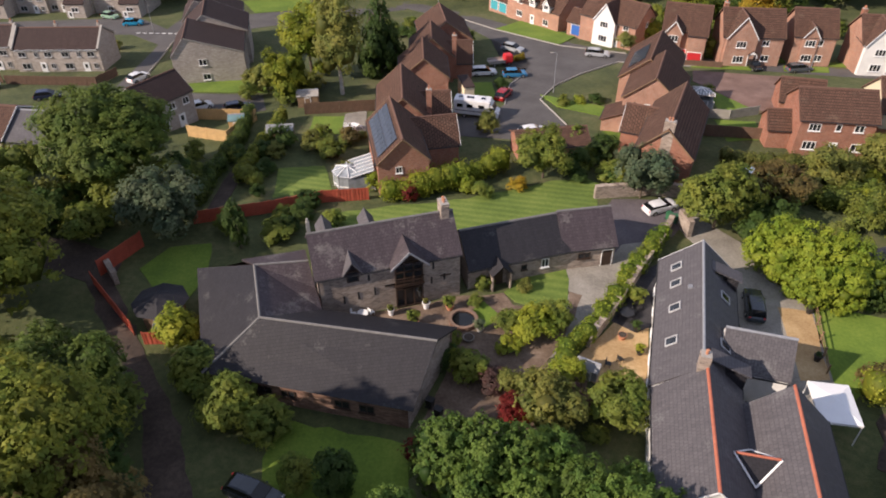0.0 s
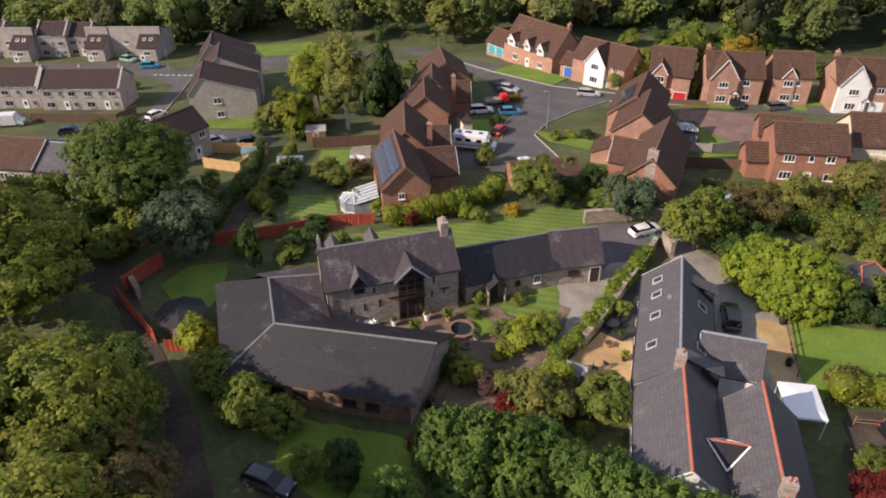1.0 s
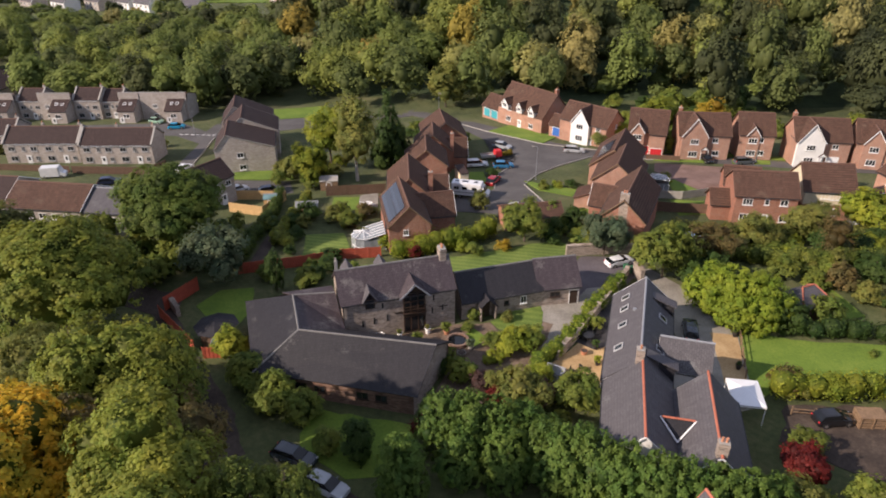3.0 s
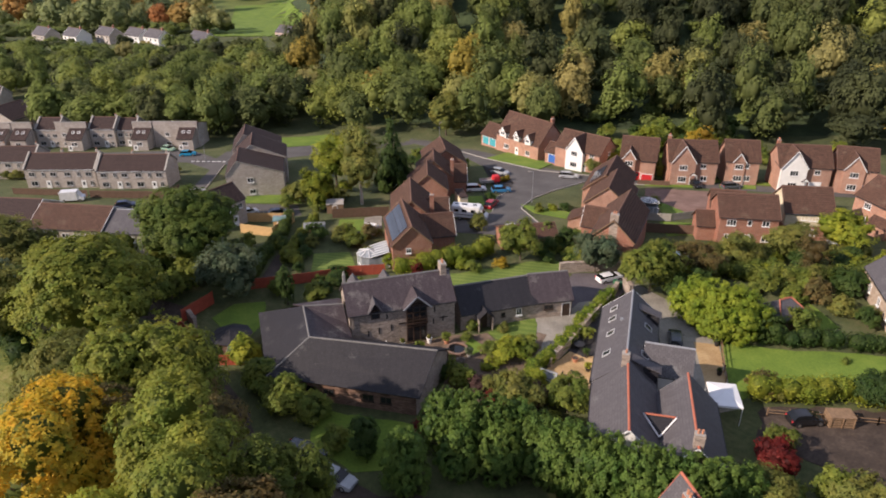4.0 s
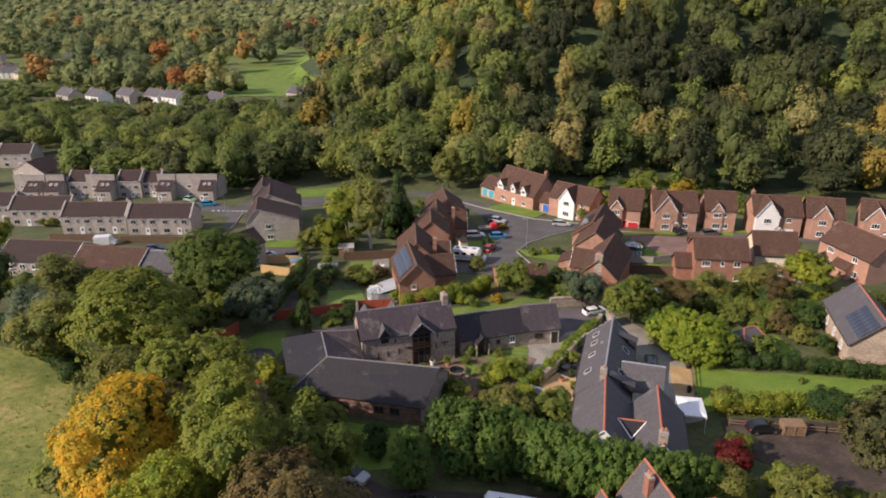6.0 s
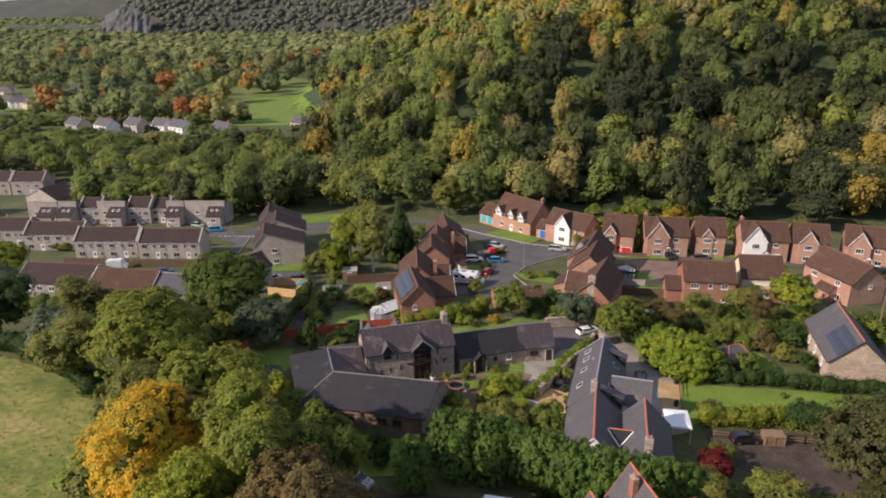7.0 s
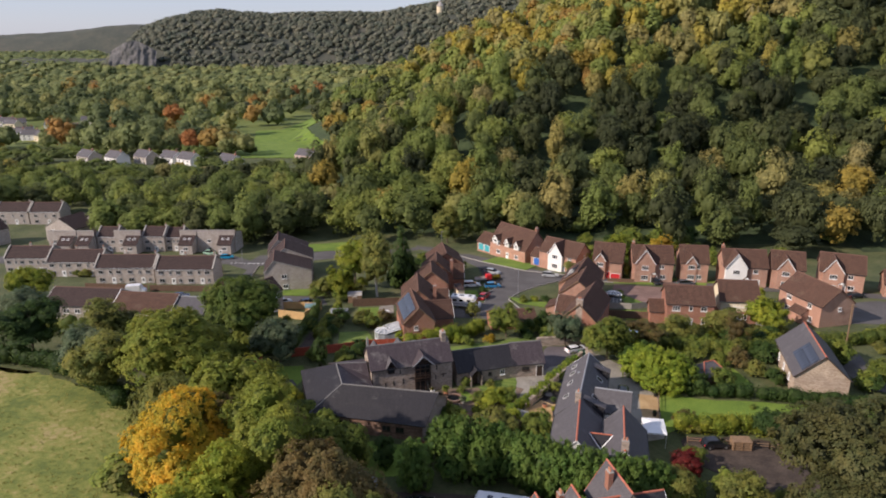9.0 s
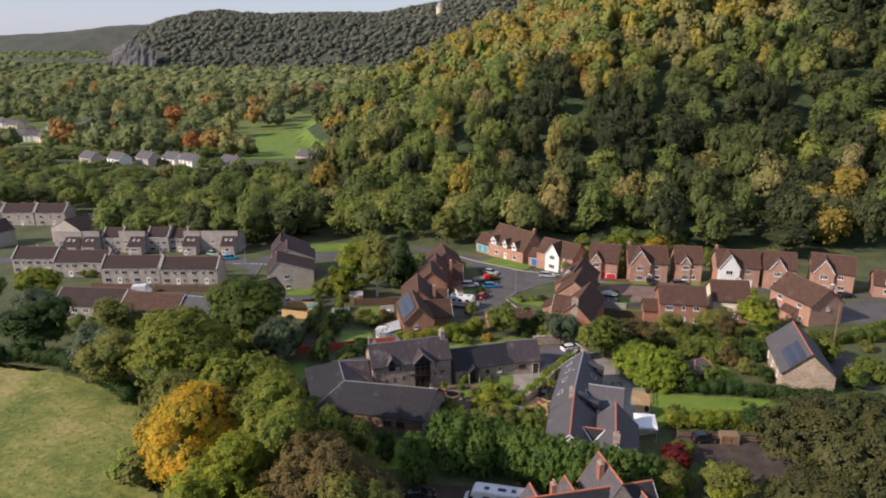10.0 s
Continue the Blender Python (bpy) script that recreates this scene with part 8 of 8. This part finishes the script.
for sy in (-1, 1):
    box(bm, 0, sy * 2.1, 2.38, 3.2, 0.02, 0.24)
part("valance", bm, M["canvas"], gz_)

sh = thing("summerhouse", pose(-26.6, 50.0, 0, 0, 0, 10), "octagonal garden summerhouse with a dark felt roof", "shed")
bm = bmesh.new()
tube(bm, 0, 0, 0, 2.2, 2.1, 2.1, 8)
part("wall", bm, M["fence_brown"], sh)
bm = bmesh.new()
tube(bm, 0, 0, 2.15, 3.3, 2.7, 0.1, 8)
part("roof", bm, M["slate"], sh)
gh = thing("greenhouse", pose(-25.2, 47.9, 0, 0, 0, 5), "small glazed greenhouse with a teal tint", "greenhouse")
bm = bmesh.new()
box(bm, 0, 0, 0.75, 2.8, 1.7, 1.5)
slab(bm, [(-1.4, -0.9, 1.5), (1.4, -0.9, 1.5), (1.2, 0, 2.2), (-1.2, 0, 2.2)], 0.04)
slab(bm, [(-1.4, 0.9, 1.5), (1.4, 0.9, 1.5), (1.2, 0, 2.2), (-1.2, 0, 2.2)], 0.04)
part("glazing", bm, M["greenhouse"], gh)
bm = bmesh.new()
for i in range(5):
    xx = -1.4 + 0.7 * i
    beam(bm, (xx, -0.92, 0), (xx, -0.92, 1.55), 0.05)
    beam(bm, (xx, -0.92, 1.55), (xx * 0.86, 0, 2.24), 0.05)
    beam(bm, (xx * 0.86, 0, 2.24), (xx, 0.92, 1.55), 0.05)
part("frame", bm, M["lead"], gh)

cv = thing("conservatory", pose(-9.8, 75.4, gz(-9.8, 75.4), 0, 0, 100), "white-framed glazed conservatory beside the brick house", "conservatory")
bm = bmesh.new()
box(bm, 0, 0, 1.0, 4.0, 3.2, 2.0)
tube(bm, 0, 1.5, 0, 2.0, 1.8, 1.8, 8)
part("glazing", bm, M["pale_glass"], cv)
bm = bmesh.new()
slab(bm, [(-2.1, -1.7, 2.9), (2.1, -1.7, 2.9), (2.1, 1.4, 2.1), (-2.1, 1.4, 2.1)], 0.06)
tube(bm, 0, 1.5, 2.05, 2.7, 1.95, 0.1, 8)
part("roof_glazing", bm, M["pale_glass"], cv)
bm = bmesh.new()
for i in range(6):
    xx = -2.1 + 0.84 * i
    beam(bm, (xx, -1.7, 2.95), (xx, 1.4, 2.15), 0.09)
    box(bm, xx, -1.62, 1.0, 0.09, 0.09, 2.0)
for i in range(8):
    a = i * math.pi / 4
    beam(bm, (0, 1.5, 2.75), (1.95 * math.cos(a), 1.5 + 1.95 * math.sin(a), 2.12), 0.09)
    box(bm, 1.82 * math.cos(a), 1.5 + 1.82 * math.sin(a), 1.0, 0.1, 0.1, 2.0)
    b = a + math.pi / 4
    for z in (0.6, 2.05):
        beam(bm, (1.83 * math.cos(a), 1.5 + 1.83 * math.sin(a), z), (1.83 * math.cos(b), 1.5 + 1.83 * math.sin(b), z), 0.09)
part("frame", bm, M["white_paint"], cv)
cv2 = copy_thing(cv, pose(40.8, 100.0, gz(40.8, 100), 0, 0, -20))
tagged(cv2, "white-framed glazed conservatory behind the pink house")
cv3 = copy_thing(cv, pose(69.6, 83.0, gz(69.6, 83), 0, 0, 170))
tagged(cv3, "white-framed conservatory beside the cream-gabled house")


def street_lamp(x, y, yaw, high, label):
    t = thing("street_lamp", at_ground(x, y, yaw), label, "street lamp", "street lamps")
    bm = bmesh.new()
    rod(bm, (0, 0, 0), (0, 0, 1.4), 0.09, 0.08)
    rod(bm, (0, 0, 1.4), (0, 0, high), 0.055, 0.04)
    part("pole", bm, M["lead"], t)
    bm = bmesh.new()
    rod(bm, (0, 0, high), (0.6, 0, high + 0.12), 0.035, 0.03)
    part("arm", bm, M["lead"], t)
    bm = bmesh.new()
    box(bm, 0.85, 0, high + 0.1, 0.6, 0.22, 0.13, 0.04)
    part("lantern", bm, M["concrete"], t)


street_lamp(19.2, 107.1, 180, 6.8, "grey street lamp at the court's corner")
street_lamp(49.6, 125.6, -70, 5.6, "grey street lamp before the brick houses")
street_lamp(0.5, 158.6, -60, 6.5, "grey street lamp at the estate road")
street_lamp(-58.5, 143.0, 90, 5.5, "grey street lamp at the junction")
pole = thing("telegraph_pole", at_ground(78.7, 69.2), "brown wooden telegraph pole", "pole")
bm = bmesh.new()
rod(bm, (0, 0, -0.3), (0, 0, 9.0), 0.15, 0.11)
part("pole", bm, M["wood"], pole)
bm = bmesh.new()
box(bm, 0, 0, 8.5, 1.4, 0.1, 0.12)
part("crossarm", bm, M["wood"], pole)
tagged(pole, "tall brown wooden telegraph pole")

crate = thing("wooden_crate", pose(43.9, 34.4, 0, 0, 0, -4), "large slatted wooden crate on the earth yard", "crate")
for z in (0.2, 0.55, 0.9, 1.25):
    for s in (-1, 1):
        bm = bmesh.new()
        box(bm, 0, s * 0.8, z, 2.6, 0.05, 0.26)
        part("slat", bm, M["wood"], crate)
        bm = bmesh.new()
        box(bm, s * 1.33, 0, z, 0.05, 1.6, 0.26)
        part("slat", bm, M["wood"], crate)
for sx in (-1, 0, 1):
    for sy in (-1, 1):
        bm = bmesh.new()
        box(bm, sx * 1.24, sy * 0.87, 0.7, 0.1, 0.08, 1.4)
        part("corner_post", bm, M["wood"], crate)
bm = bmesh.new()
box(bm, 0, 0, 1.42, 2.7, 1.75, 0.06)
part("lid", bm, M["wood"], crate)


def pot(x, y, r, h, mat, label, plant=None, pr=0.4):
    t = thing("plant_pot", at_ground(x, y, 0, 0.03), label, "plant pot", "garden pots")
    bm = bmesh.new()
    tube(bm, 0, 0, 0, h, r * 0.7, r, 14)
    tube(bm, 0, 0, h * 0.88, h, r * 1.12, r * 1.12, 14)
    part("pot", bm, M[mat], t)
    bm = bmesh.new()
    tube(bm, 0, 0, h, h + 0.03, r * 0.9, r * 0.9, 12)
    part("soil", bm, M["earth"], t)
    if plant:
        c = new("foliage", crown_mesh("bush", 301, 260, 0.2, plant))
        c.parent = t
        c.matrix_basis = Matrix.LocRotScale((0, 0, h), None, (pr, pr, pr * 0.9))


pot(-4.7, 50.0, 0.33, 0.75, "white_paint", "white urn with a small plant", "leaf_olive", 0.35)
pot(-1.3, 50.9, 0.36, 0.8, "white_paint", "white urn beside the glazed bay", "leaf_olive", 0.3)
pot(1.0, 50.7, 0.4, 0.6, "terracotta", "terracotta pot with a leafy plant", "leaf_green", 0.7)
pot(-2.4, 48.6, 0.42, 0.6, "terracotta", "terracotta pot with a tall leafy plant", "leaf_green", 0.75)
pot(2.7, 46.5, 0.5, 0.35, "gravel", "shallow pale stone bowl", None)
pot(3.8, 47.6, 0.35, 0.5, "concrete", "stone pot with a silver plant", "leaf_grey", 0.6)
pot(17.0, 46.4, 0.4, 0.55, "terracotta", "round pale pot on golden gravel", None)
pot(18.6, 47.4, 0.35, 0.5, "black", "black pot with a small shrub", "leaf_dark", 0.5)
pot(18.2, 44.4, 0.35, 0.5, "black", "black pot with a lime shrub", "leaf_lime", 0.5)
pot(19.6, 51.2, 0.5, 0.5, "black", "black tub with a rounded shrub", "leaf_green", 0.9)
pot(35.9, 49.6, 0.35, 0.6, "black", "black tub at the rail's end", "leaf_dark", 0.3)
pot(34.0, 43.4, 0.35, 0.6, "black", "black tub on the gravel", "leaf_dark", 0.3)
pond = thing("stone_pond", at_ground(2.3, 48.9, 0, 0.03), "round raised stone pond with dark water", "pond")
bm = bmesh.new()
for i in range(18):
    a = i * math.pi / 9
    bmesh.ops.create_cube(bm, size=1, matrix=Matrix.LocRotScale((1.25 * math.cos(a), 1.25 * math.sin(a), 0.25), Euler((0, 0, a)), (0.28, 0.42, 0.5)))
part("rim", bm, M["stone_red"], pond)
bm = bmesh.new()
tube(bm, 0, 0, 0, 0.3, 1.15, 1.15, 20)
part("water", bm, M["car_glass"], pond)


def garden_chair(x, y, yaw, mat="white_paint", label="white metal garden chair", lift=0.035):
    t = thing("garden_chair", at_ground(x, y, yaw, lift), label, "chair", "garden seats")
    bm = bmesh.new()
    box(bm, 0, 0, 0.45, 0.48, 0.48, 0.05, 0.015)
    part("seat", bm, M[mat], t)
    bm = bmesh.new()
    box(bm, 0, 0.23, 0.72, 0.48, 0.04, 0.48, 0.015)
    part("backrest", bm, M[mat], t)
    for sx in (-1, 1):
        for sy in (-1, 1):
            bm = bmesh.new()
            box(bm, sx * 0.21, sy * 0.21, 0.22, 0.04, 0.04, 0.45)
            part("leg", bm, M[mat], t)


def garden_table(x, y, mat="white_paint", label="round white metal garden table", r=0.55, lift=0.035):
    t = thing("garden_table", at_ground(x, y, 0, lift), label, "table")
    bm = bmesh.new()
    tube(bm, 0, 0, 0.7, 0.75, r, r, 20)
    part("tabletop", bm, M[mat], t)
    bm = bmesh.new()
    tube(bm, 0, 0, 0, 0.7, 0.06, 0.05, 8)
    tube(bm, 0, 0, 0, 0.05, 0.28, 0.24, 12)
    part("pedestal", bm, M[mat], t)


garden_table(-7.4, 49.5)
for k, (dx, dy) in enumerate(((-0.9, 0.3), (0.8, 0.5), (0.5, -0.7), (-0.5, -0.8))):
    garden_chair(-7.4 + dx, 49.5 + dy, k * 90 + 40)
garden_table(18.0, 49.2, "black", "dark round garden table in the shade", 0.7, 0.05)
for k, (dx, dy) in enumerate(((-1.0, 0.2), (0.9, 0.6), (0.3, -1.0), (-0.4, 1.0))):
    garden_chair(18.0 + dx, 49.2 + dy, k * 90, "black", "dark woven garden chair", 0.05)
for lx, ly, k in ((19.6, 50.4, 30), (17.4, 49.8, 200), (18.9, 47.3, 90), (20.6, 52.6, 140), (15.0, 42.9, 60), (16.2, 43.4, 120)):
    garden_chair(lx, ly, k, "black", "dark woven garden chair on the terrace", 0.06)
garden_table(-12.4, 92.4, "white_paint", "white garden table on the patio", 0.8, 0.05)
for k, (dx, dy) in enumerate(((-1.1, 0.0), (1.1, 0.2), (0.2, -1.1))):
    garden_chair(-12.4 + dx, 92.4 + dy, k * 120, "white_paint", "white garden chair on the patio", 0.05)


def wheelie_bin(x, y, yaw, mat, label):
    t = thing("wheelie_bin", at_ground(x, y, yaw, 0.03), label, "bin", "bins")
    bm = bmesh.new()
    loft(bm, [[(-0.24, -0.28, 0.05), (0.24, -0.28, 0.05), (0.24, 0.22, 0.05), (-0.24, 0.22, 0.05)], [(-0.29, -0.36, 1.0), (0.29, -0.36, 1.0), (0.29, 0.32, 1.0), (-0.29, 0.32, 1.0)]])
    part("body", bm, M[mat], t)
    bm = bmesh.new()
    box(bm, 0, -0.02, 1.03, 0.62, 0.74, 0.07, 0.02)
    part("lid", bm, M[mat], t)
    for s in (-1, 1):
        bm = bmesh.new()
        bmesh.ops.create_cone(bm, cap_ends=True, segments=10, radius1=0.1, radius2=0.1, depth=0.05, matrix=pose(s * 0.26, 0.26, 0.1, 0, 90, 0))
        part("wheel", bm, M["tyre"], t)


M["green_plastic"] = plain("green_plastic", (0.03, 0.13, 0.06), 0.5)
wheelie_bin(27.0, 64.8, 20, "green_plastic", "green plastic wheelie bin by the gate pier")
wheelie_bin(26.4, 65.4, 20, "green_plastic", "green plastic wheelie bin by the gate pier")
wheelie_bin(-0.2, 37.6, 60, "black", "black plastic wheelie bin by the gable")
wheelie_bin(-0.9, 38.6, 60, "black", "black plastic wheelie bin by the gable")


def garden_shed(x, y, yaw, L, W, h, mat, roof, label):
    t = thing("garden_shed", at_ground(x, y, yaw), label, "shed", "garden sheds")
    block(t, 0, 0, L, W, h, h + 0.6, wall=mat, roof=roof, over=0.12, base=-0.3, ridge="lead", barge=None, gutter=False)
    door(t, 0, -W / 2, 0, 0, 0.8, h - 0.2, mat, False)


garden_shed(-20.4, 102.6, 5, 3.2, 2.2, 1.9, "wood", "concrete", "small weathered shed with a pale felt roof")
garden_shed(-22.2, 88.8, 5, 3.6, 2.0, 1.8, "wood", "lead", "low grey garden shed behind shrubs")
garden_shed(-29.2, 92.6, 5, 2.2, 1.8, 1.9, "fence_new", "greenhouse", "small golden timber playhouse")
garden_shed(13.0, 42.0, -30, 1.9, 1.0, 1.1, "lead", "lead", "low grey metal store by the hedge")
bm = bmesh.new()
tr = thing("trampoline_cover", at_ground(39.0, 75.0, 0, 0.04), "pale blue cover laid over a car", "cover")
box(bm, 0, 0, 1.56, 1.6, 1.5, 0.06, 0.03)
part("sheet", bm, M["tarp"], tr)
wt = thing("white_van", at_ground(-76.5, 111.2, 8), "white van with a sloping bonnet", "van")
bm = bmesh.new()
box(bm, -0.5, 0, 1.35, 3.6, 1.9, 2.0, 0.12)
part("body", bm, paint("white", (0.75, 0.75, 0.75)), wt)
bm = bmesh.new()
loft(bm, [[(1.2, -0.9, 0.4), (1.2, -0.85, 2.2), (1.2, 0.85, 2.2), (1.2, 0.9, 0.4)], [(1.8, -0.9, 0.4), (1.8, -0.85, 1.2), (1.8, 0.85, 1.2), (1.8, 0.9, 0.4)], [(2.4, -0.85, 0.4), (2.4, -0.8, 1.0), (2.4, 0.8, 1.0), (2.4, 0.85, 0.4)]])
part("cab", bm, paint("white", (0.75, 0.75, 0.75)), wt)
for s in (-1, 1):
    for wx in (-1.5, 1.6):
        wheel(wt, wx, s * 0.85)

# road marking at the junction
for i in range(8):
    x, y = -62 + i * 1.35, 143.6 - 0.1 * i
    bm = bmesh.new()
    box(bm, x, y, gz(x, y) + 0.045, 0.8, 0.35, 0.01)
    tagged(new("road_marking", finish("road_marking", bm, M["signal_white"])), "worn white dashed give-way line", "road marking", "road markings", "structure")


# ---- kerbs and pavement ----
def kerb_line(pts, label):
    t = thing("kerb", Matrix.Identity(4), label, "kerb", kind="structure")
    bm = bmesh.new()
    box(bm, 0, 0, 0.06, 0.97, 0.14, 0.26, 0.015)
    stone = finish("kerb_stone", bm, M["kerb"])
    for a, b in zip(pts, pts[1:]):
        k = max(1, round(math.dist(a, b)))
        yaw = math.degrees(math.atan2(b[1] - a[1], b[0] - a[0]))
        for i in range(k):
            f = (i + 0.5) / k
            x, y = a[0] + (b[0] - a[0]) * f, a[1] + (b[1] - a[1]) * f
            piece("kerb_stone", stone, t, pose(x, y, gz(x, y) + 0.02, 0, 0, yaw) @ Matrix.Diagonal((math.dist(a, b) / k, 1, 1, 1)))


kerb_line([(19.2, 93.2), (16.6, 103.8), (19.9, 110.2), (25.4, 116.1), (33.4, 122.5), (48, 119.4)], "pale kerb along the cul-de-sac")
kerb_line([(10.7, 101.8), (12.3, 110.7), (14.6, 114.8)], "pale kerb beside the parking bays")
kerb_line([(36, 127.5), (24.2, 132.8), (12.2, 144.0), (3, 155)], "pale kerb before the brick houses")
kerb_line([(-53.0, 140.0), (-51.0, 113.3)], "pale kerb beside the grey gable house")

# ---- castle on the ridge ----
castle = thing("castle", pose(2, 1885, 104, 0, 0, 20), "far pale stone castle with conical tower roofs", "castle")
bm = bmesh.new()
tube(bm, 0, 0, -20, 22, 9, 9, 16)
tube(bm, 26, 6, -20, 12, 6, 6, 14)
box(bm, 13, 4, 0, 24, 8, 16)
part("walls", bm, M["cream_wall"], castle)
for cx, cy, z, r in ((0, 0, 22, 10.5), (26, 6, 12, 7)):
    bm = bmesh.new()
    tube(bm, cx, cy, z, z + 14, r, 0.3, 16)
    part("cone_roof", bm, M["concrete"], castle)


# ---- filling growth between gardens ----
def growth(area, count, sizes, mats, seed, label):
    """Loose bushes scattered within a box x0, y0, x1, y1."""
    rng = random.Random(seed)
    for i in range(count):
        x, y = rng.uniform(area[0], area[2]), rng.uniform(area[1], area[3])
        R = rng.uniform(*sizes)
        H = R * rng.uniform(1.2, 1.9)
        tree("shrub", x, y, R, H, 0.0, rng.choice(mats), label, "bush", 110 + i % 3, 900, 0.11, category="shrub", group="garden shrubs")


growth((-27, 72, -21.6, 84), 8, (1.0, 1.8), ["leaf_green", "leaf_dark", "leaf_olive"], 1, "loose green shrub in the back garden")
growth((-20, 81.5, -10.5, 89.5), 9, (0.9, 1.7), ["leaf_green", "leaf_olive", "leaf_brown", "leaf_lime"], 2, "mixed shrub in the back garden")
growth((-27, 63.5, -12, 66.8), 9, (0.9, 1.6), ["leaf_green", "leaf_dark"], 3, "green shrub by the red fence")
growth((-34, 66, -29, 84), 9, (1.6, 3.0), ["leaf_dark", "leaf_green"], 4, "dense dark shrub by the footpath")
growth((-58, 61, -36, 70), 12, (1.6, 3.2), ["leaf_dark", "leaf_green", "leaf_olive"], 5, "overgrown shrub near the lane")
growth((34, 58, 60, 66), 14, (1.2, 2.6), ["leaf_green", "leaf_olive", "leaf_dark", "leaf_brown"], 6, "overgrown shrub between gardens")
growth((36, 68, 74, 76), 20, (1.2, 2.6), ["leaf_green", "leaf_olive", "leaf_dark", "leaf_lime"], 7, "mixed garden shrub by the boundary")
growth((30, 18, 46, 24), 9, (1.4, 2.6), ["leaf_green", "leaf_olive", "leaf_lime"], 8, "loose shrub by the earth yard")
growth((36, 38.4, 44, 39.6), 4, (1.0, 1.8), ["leaf_olive", "leaf_lime"], 9, "autumn shrub in the lawn hedge")
growth((4, 34, 14, 41), 9, (0.9, 1.8), ["leaf_green", "leaf_olive", "leaf_lime", "leaf_purple"], 10, "mixed shrub in the front garden")
growth((-46, 60, -30, 80), 6, (2.0, 3.4), ["leaf_green", "leaf_dark"], 11, "dense green shrub under the tree")
growth((-42, 24, -36, 44), 9, (2.2, 4.0), ["leaf_green", "leaf_olive", "leaf_dark"], 12, "dense shrub under the trees")
growth((-34, 22, -25, 38), 10, (2.0, 3.4), ["leaf_green", "leaf_dark"], 13, "dense dark shrub by the lane")
growth((17, 73, 24, 80), 7, (1.2, 2.2), ["leaf_green", "leaf_dark"], 14, "green shrub behind the stone wall")
growth((-8, 71.6, 6, 74), 8, (1.0, 1.7), ["leaf_green", "leaf_lime", "leaf_olive"], 15, "green shrub behind the barn lawn")
growth((72, 50, 100, 66), 12, (1.6, 3.2), ["leaf_green", "leaf_olive", "leaf_dark"], 31, "rough shrub on the paddock edge")
growth((42, 52, 62, 57), 8, (1.3, 2.3), ["leaf_green", "leaf_olive", "leaf_dark"], 16, "mixed shrub by the outbuilding")
growth((-120, 128, -60, 138), 14, (1.0, 2.0), ["leaf_green", "leaf_olive"], 17, "garden shrub before the terrace")
growth((-34, 100, -18, 118), 8, (1.6, 3.0), ["leaf_green", "leaf_olive", "leaf_lime"], 18, "loose shrub beside the grey house")
growth((-12, 134, 8, 152), 6, (1.4, 2.4), ["leaf_green", "leaf_dark"], 19, "shrub by the estate road")
growth((70, 84, 76, 108), 6, (1.2, 2.2), ["leaf_green", "leaf_lime"], 20, "garden shrub between brick houses")
growth((40, 134, 100, 142), 14, (1.6, 3.4), ["leaf_green", "leaf_lime", "leaf_dark"], 21, "bramble and shrub behind the brick houses")
growth((36, 142, 84, 164), 24, (2.0, 4.2), ["leaf_green", "leaf_dark", "leaf_green"], 22, "bramble thicket at the wood's foot")


def grass_tufts(count, seed):
    """Coarse tussocks over the meadow, as one mass."""
    rng = np.random.default_rng(seed)
    x, y = rng.uniform(-125, -41, count), rng.uniform(-10, 66, count)
    keep = (y < 51 - 0.55 * (x + 55)) & (x < -40 - 0.36 * np.maximum(y - 20, 0))
    x, y = x[keep], y[keep]
    V, T, C, S = [], [], [], []
    off = 0
    for px, py in zip(x, y):
        k = 9
        a = rng.uniform(0, 6.28, k)
        wide = rng.uniform(0.08, 0.22)
        high = rng.uniform(0.06, 0.2)
        bx, by = px + np.cos(a) * wide * 0.4, py + np.sin(a) * wide * 0.4
        z = gz(px, py) + 0.02
        lx, ly = np.cos(a) * wide, np.sin(a) * wide
        p = np.stack([np.stack([bx - ly * 0.25, by + lx * 0.25, np.full(k, z)], 1), np.stack([bx + ly * 0.25, by - lx * 0.25, np.full(k, z)], 1), np.stack([bx + lx, by + ly, np.full(k, z + high)], 1)], 1).reshape(-1, 3)
        V.append(p)
        T.append(np.arange(k * 3).reshape(-1, 3) + off)
        C.append(np.repeat(rng.uniform(0, 1, k), 3))
        off += k * 3
    ob = new("meadow_grass", mesh_of("meadow_grass", np.vstack(V), np.zeros((0, 4), int), np.vstack(T), M["grass_blade"], np.concatenate(C)))
    tagged(ob, "coarse tussocks of yellowing meadow grass", "grass", kind="stuff")


M["grass_blade"] = leafy("grass_blades", (0.17, 0.18, 0.026), (0.32, 0.27, 0.08), 0.3)
grass_tufts(6000, 8)
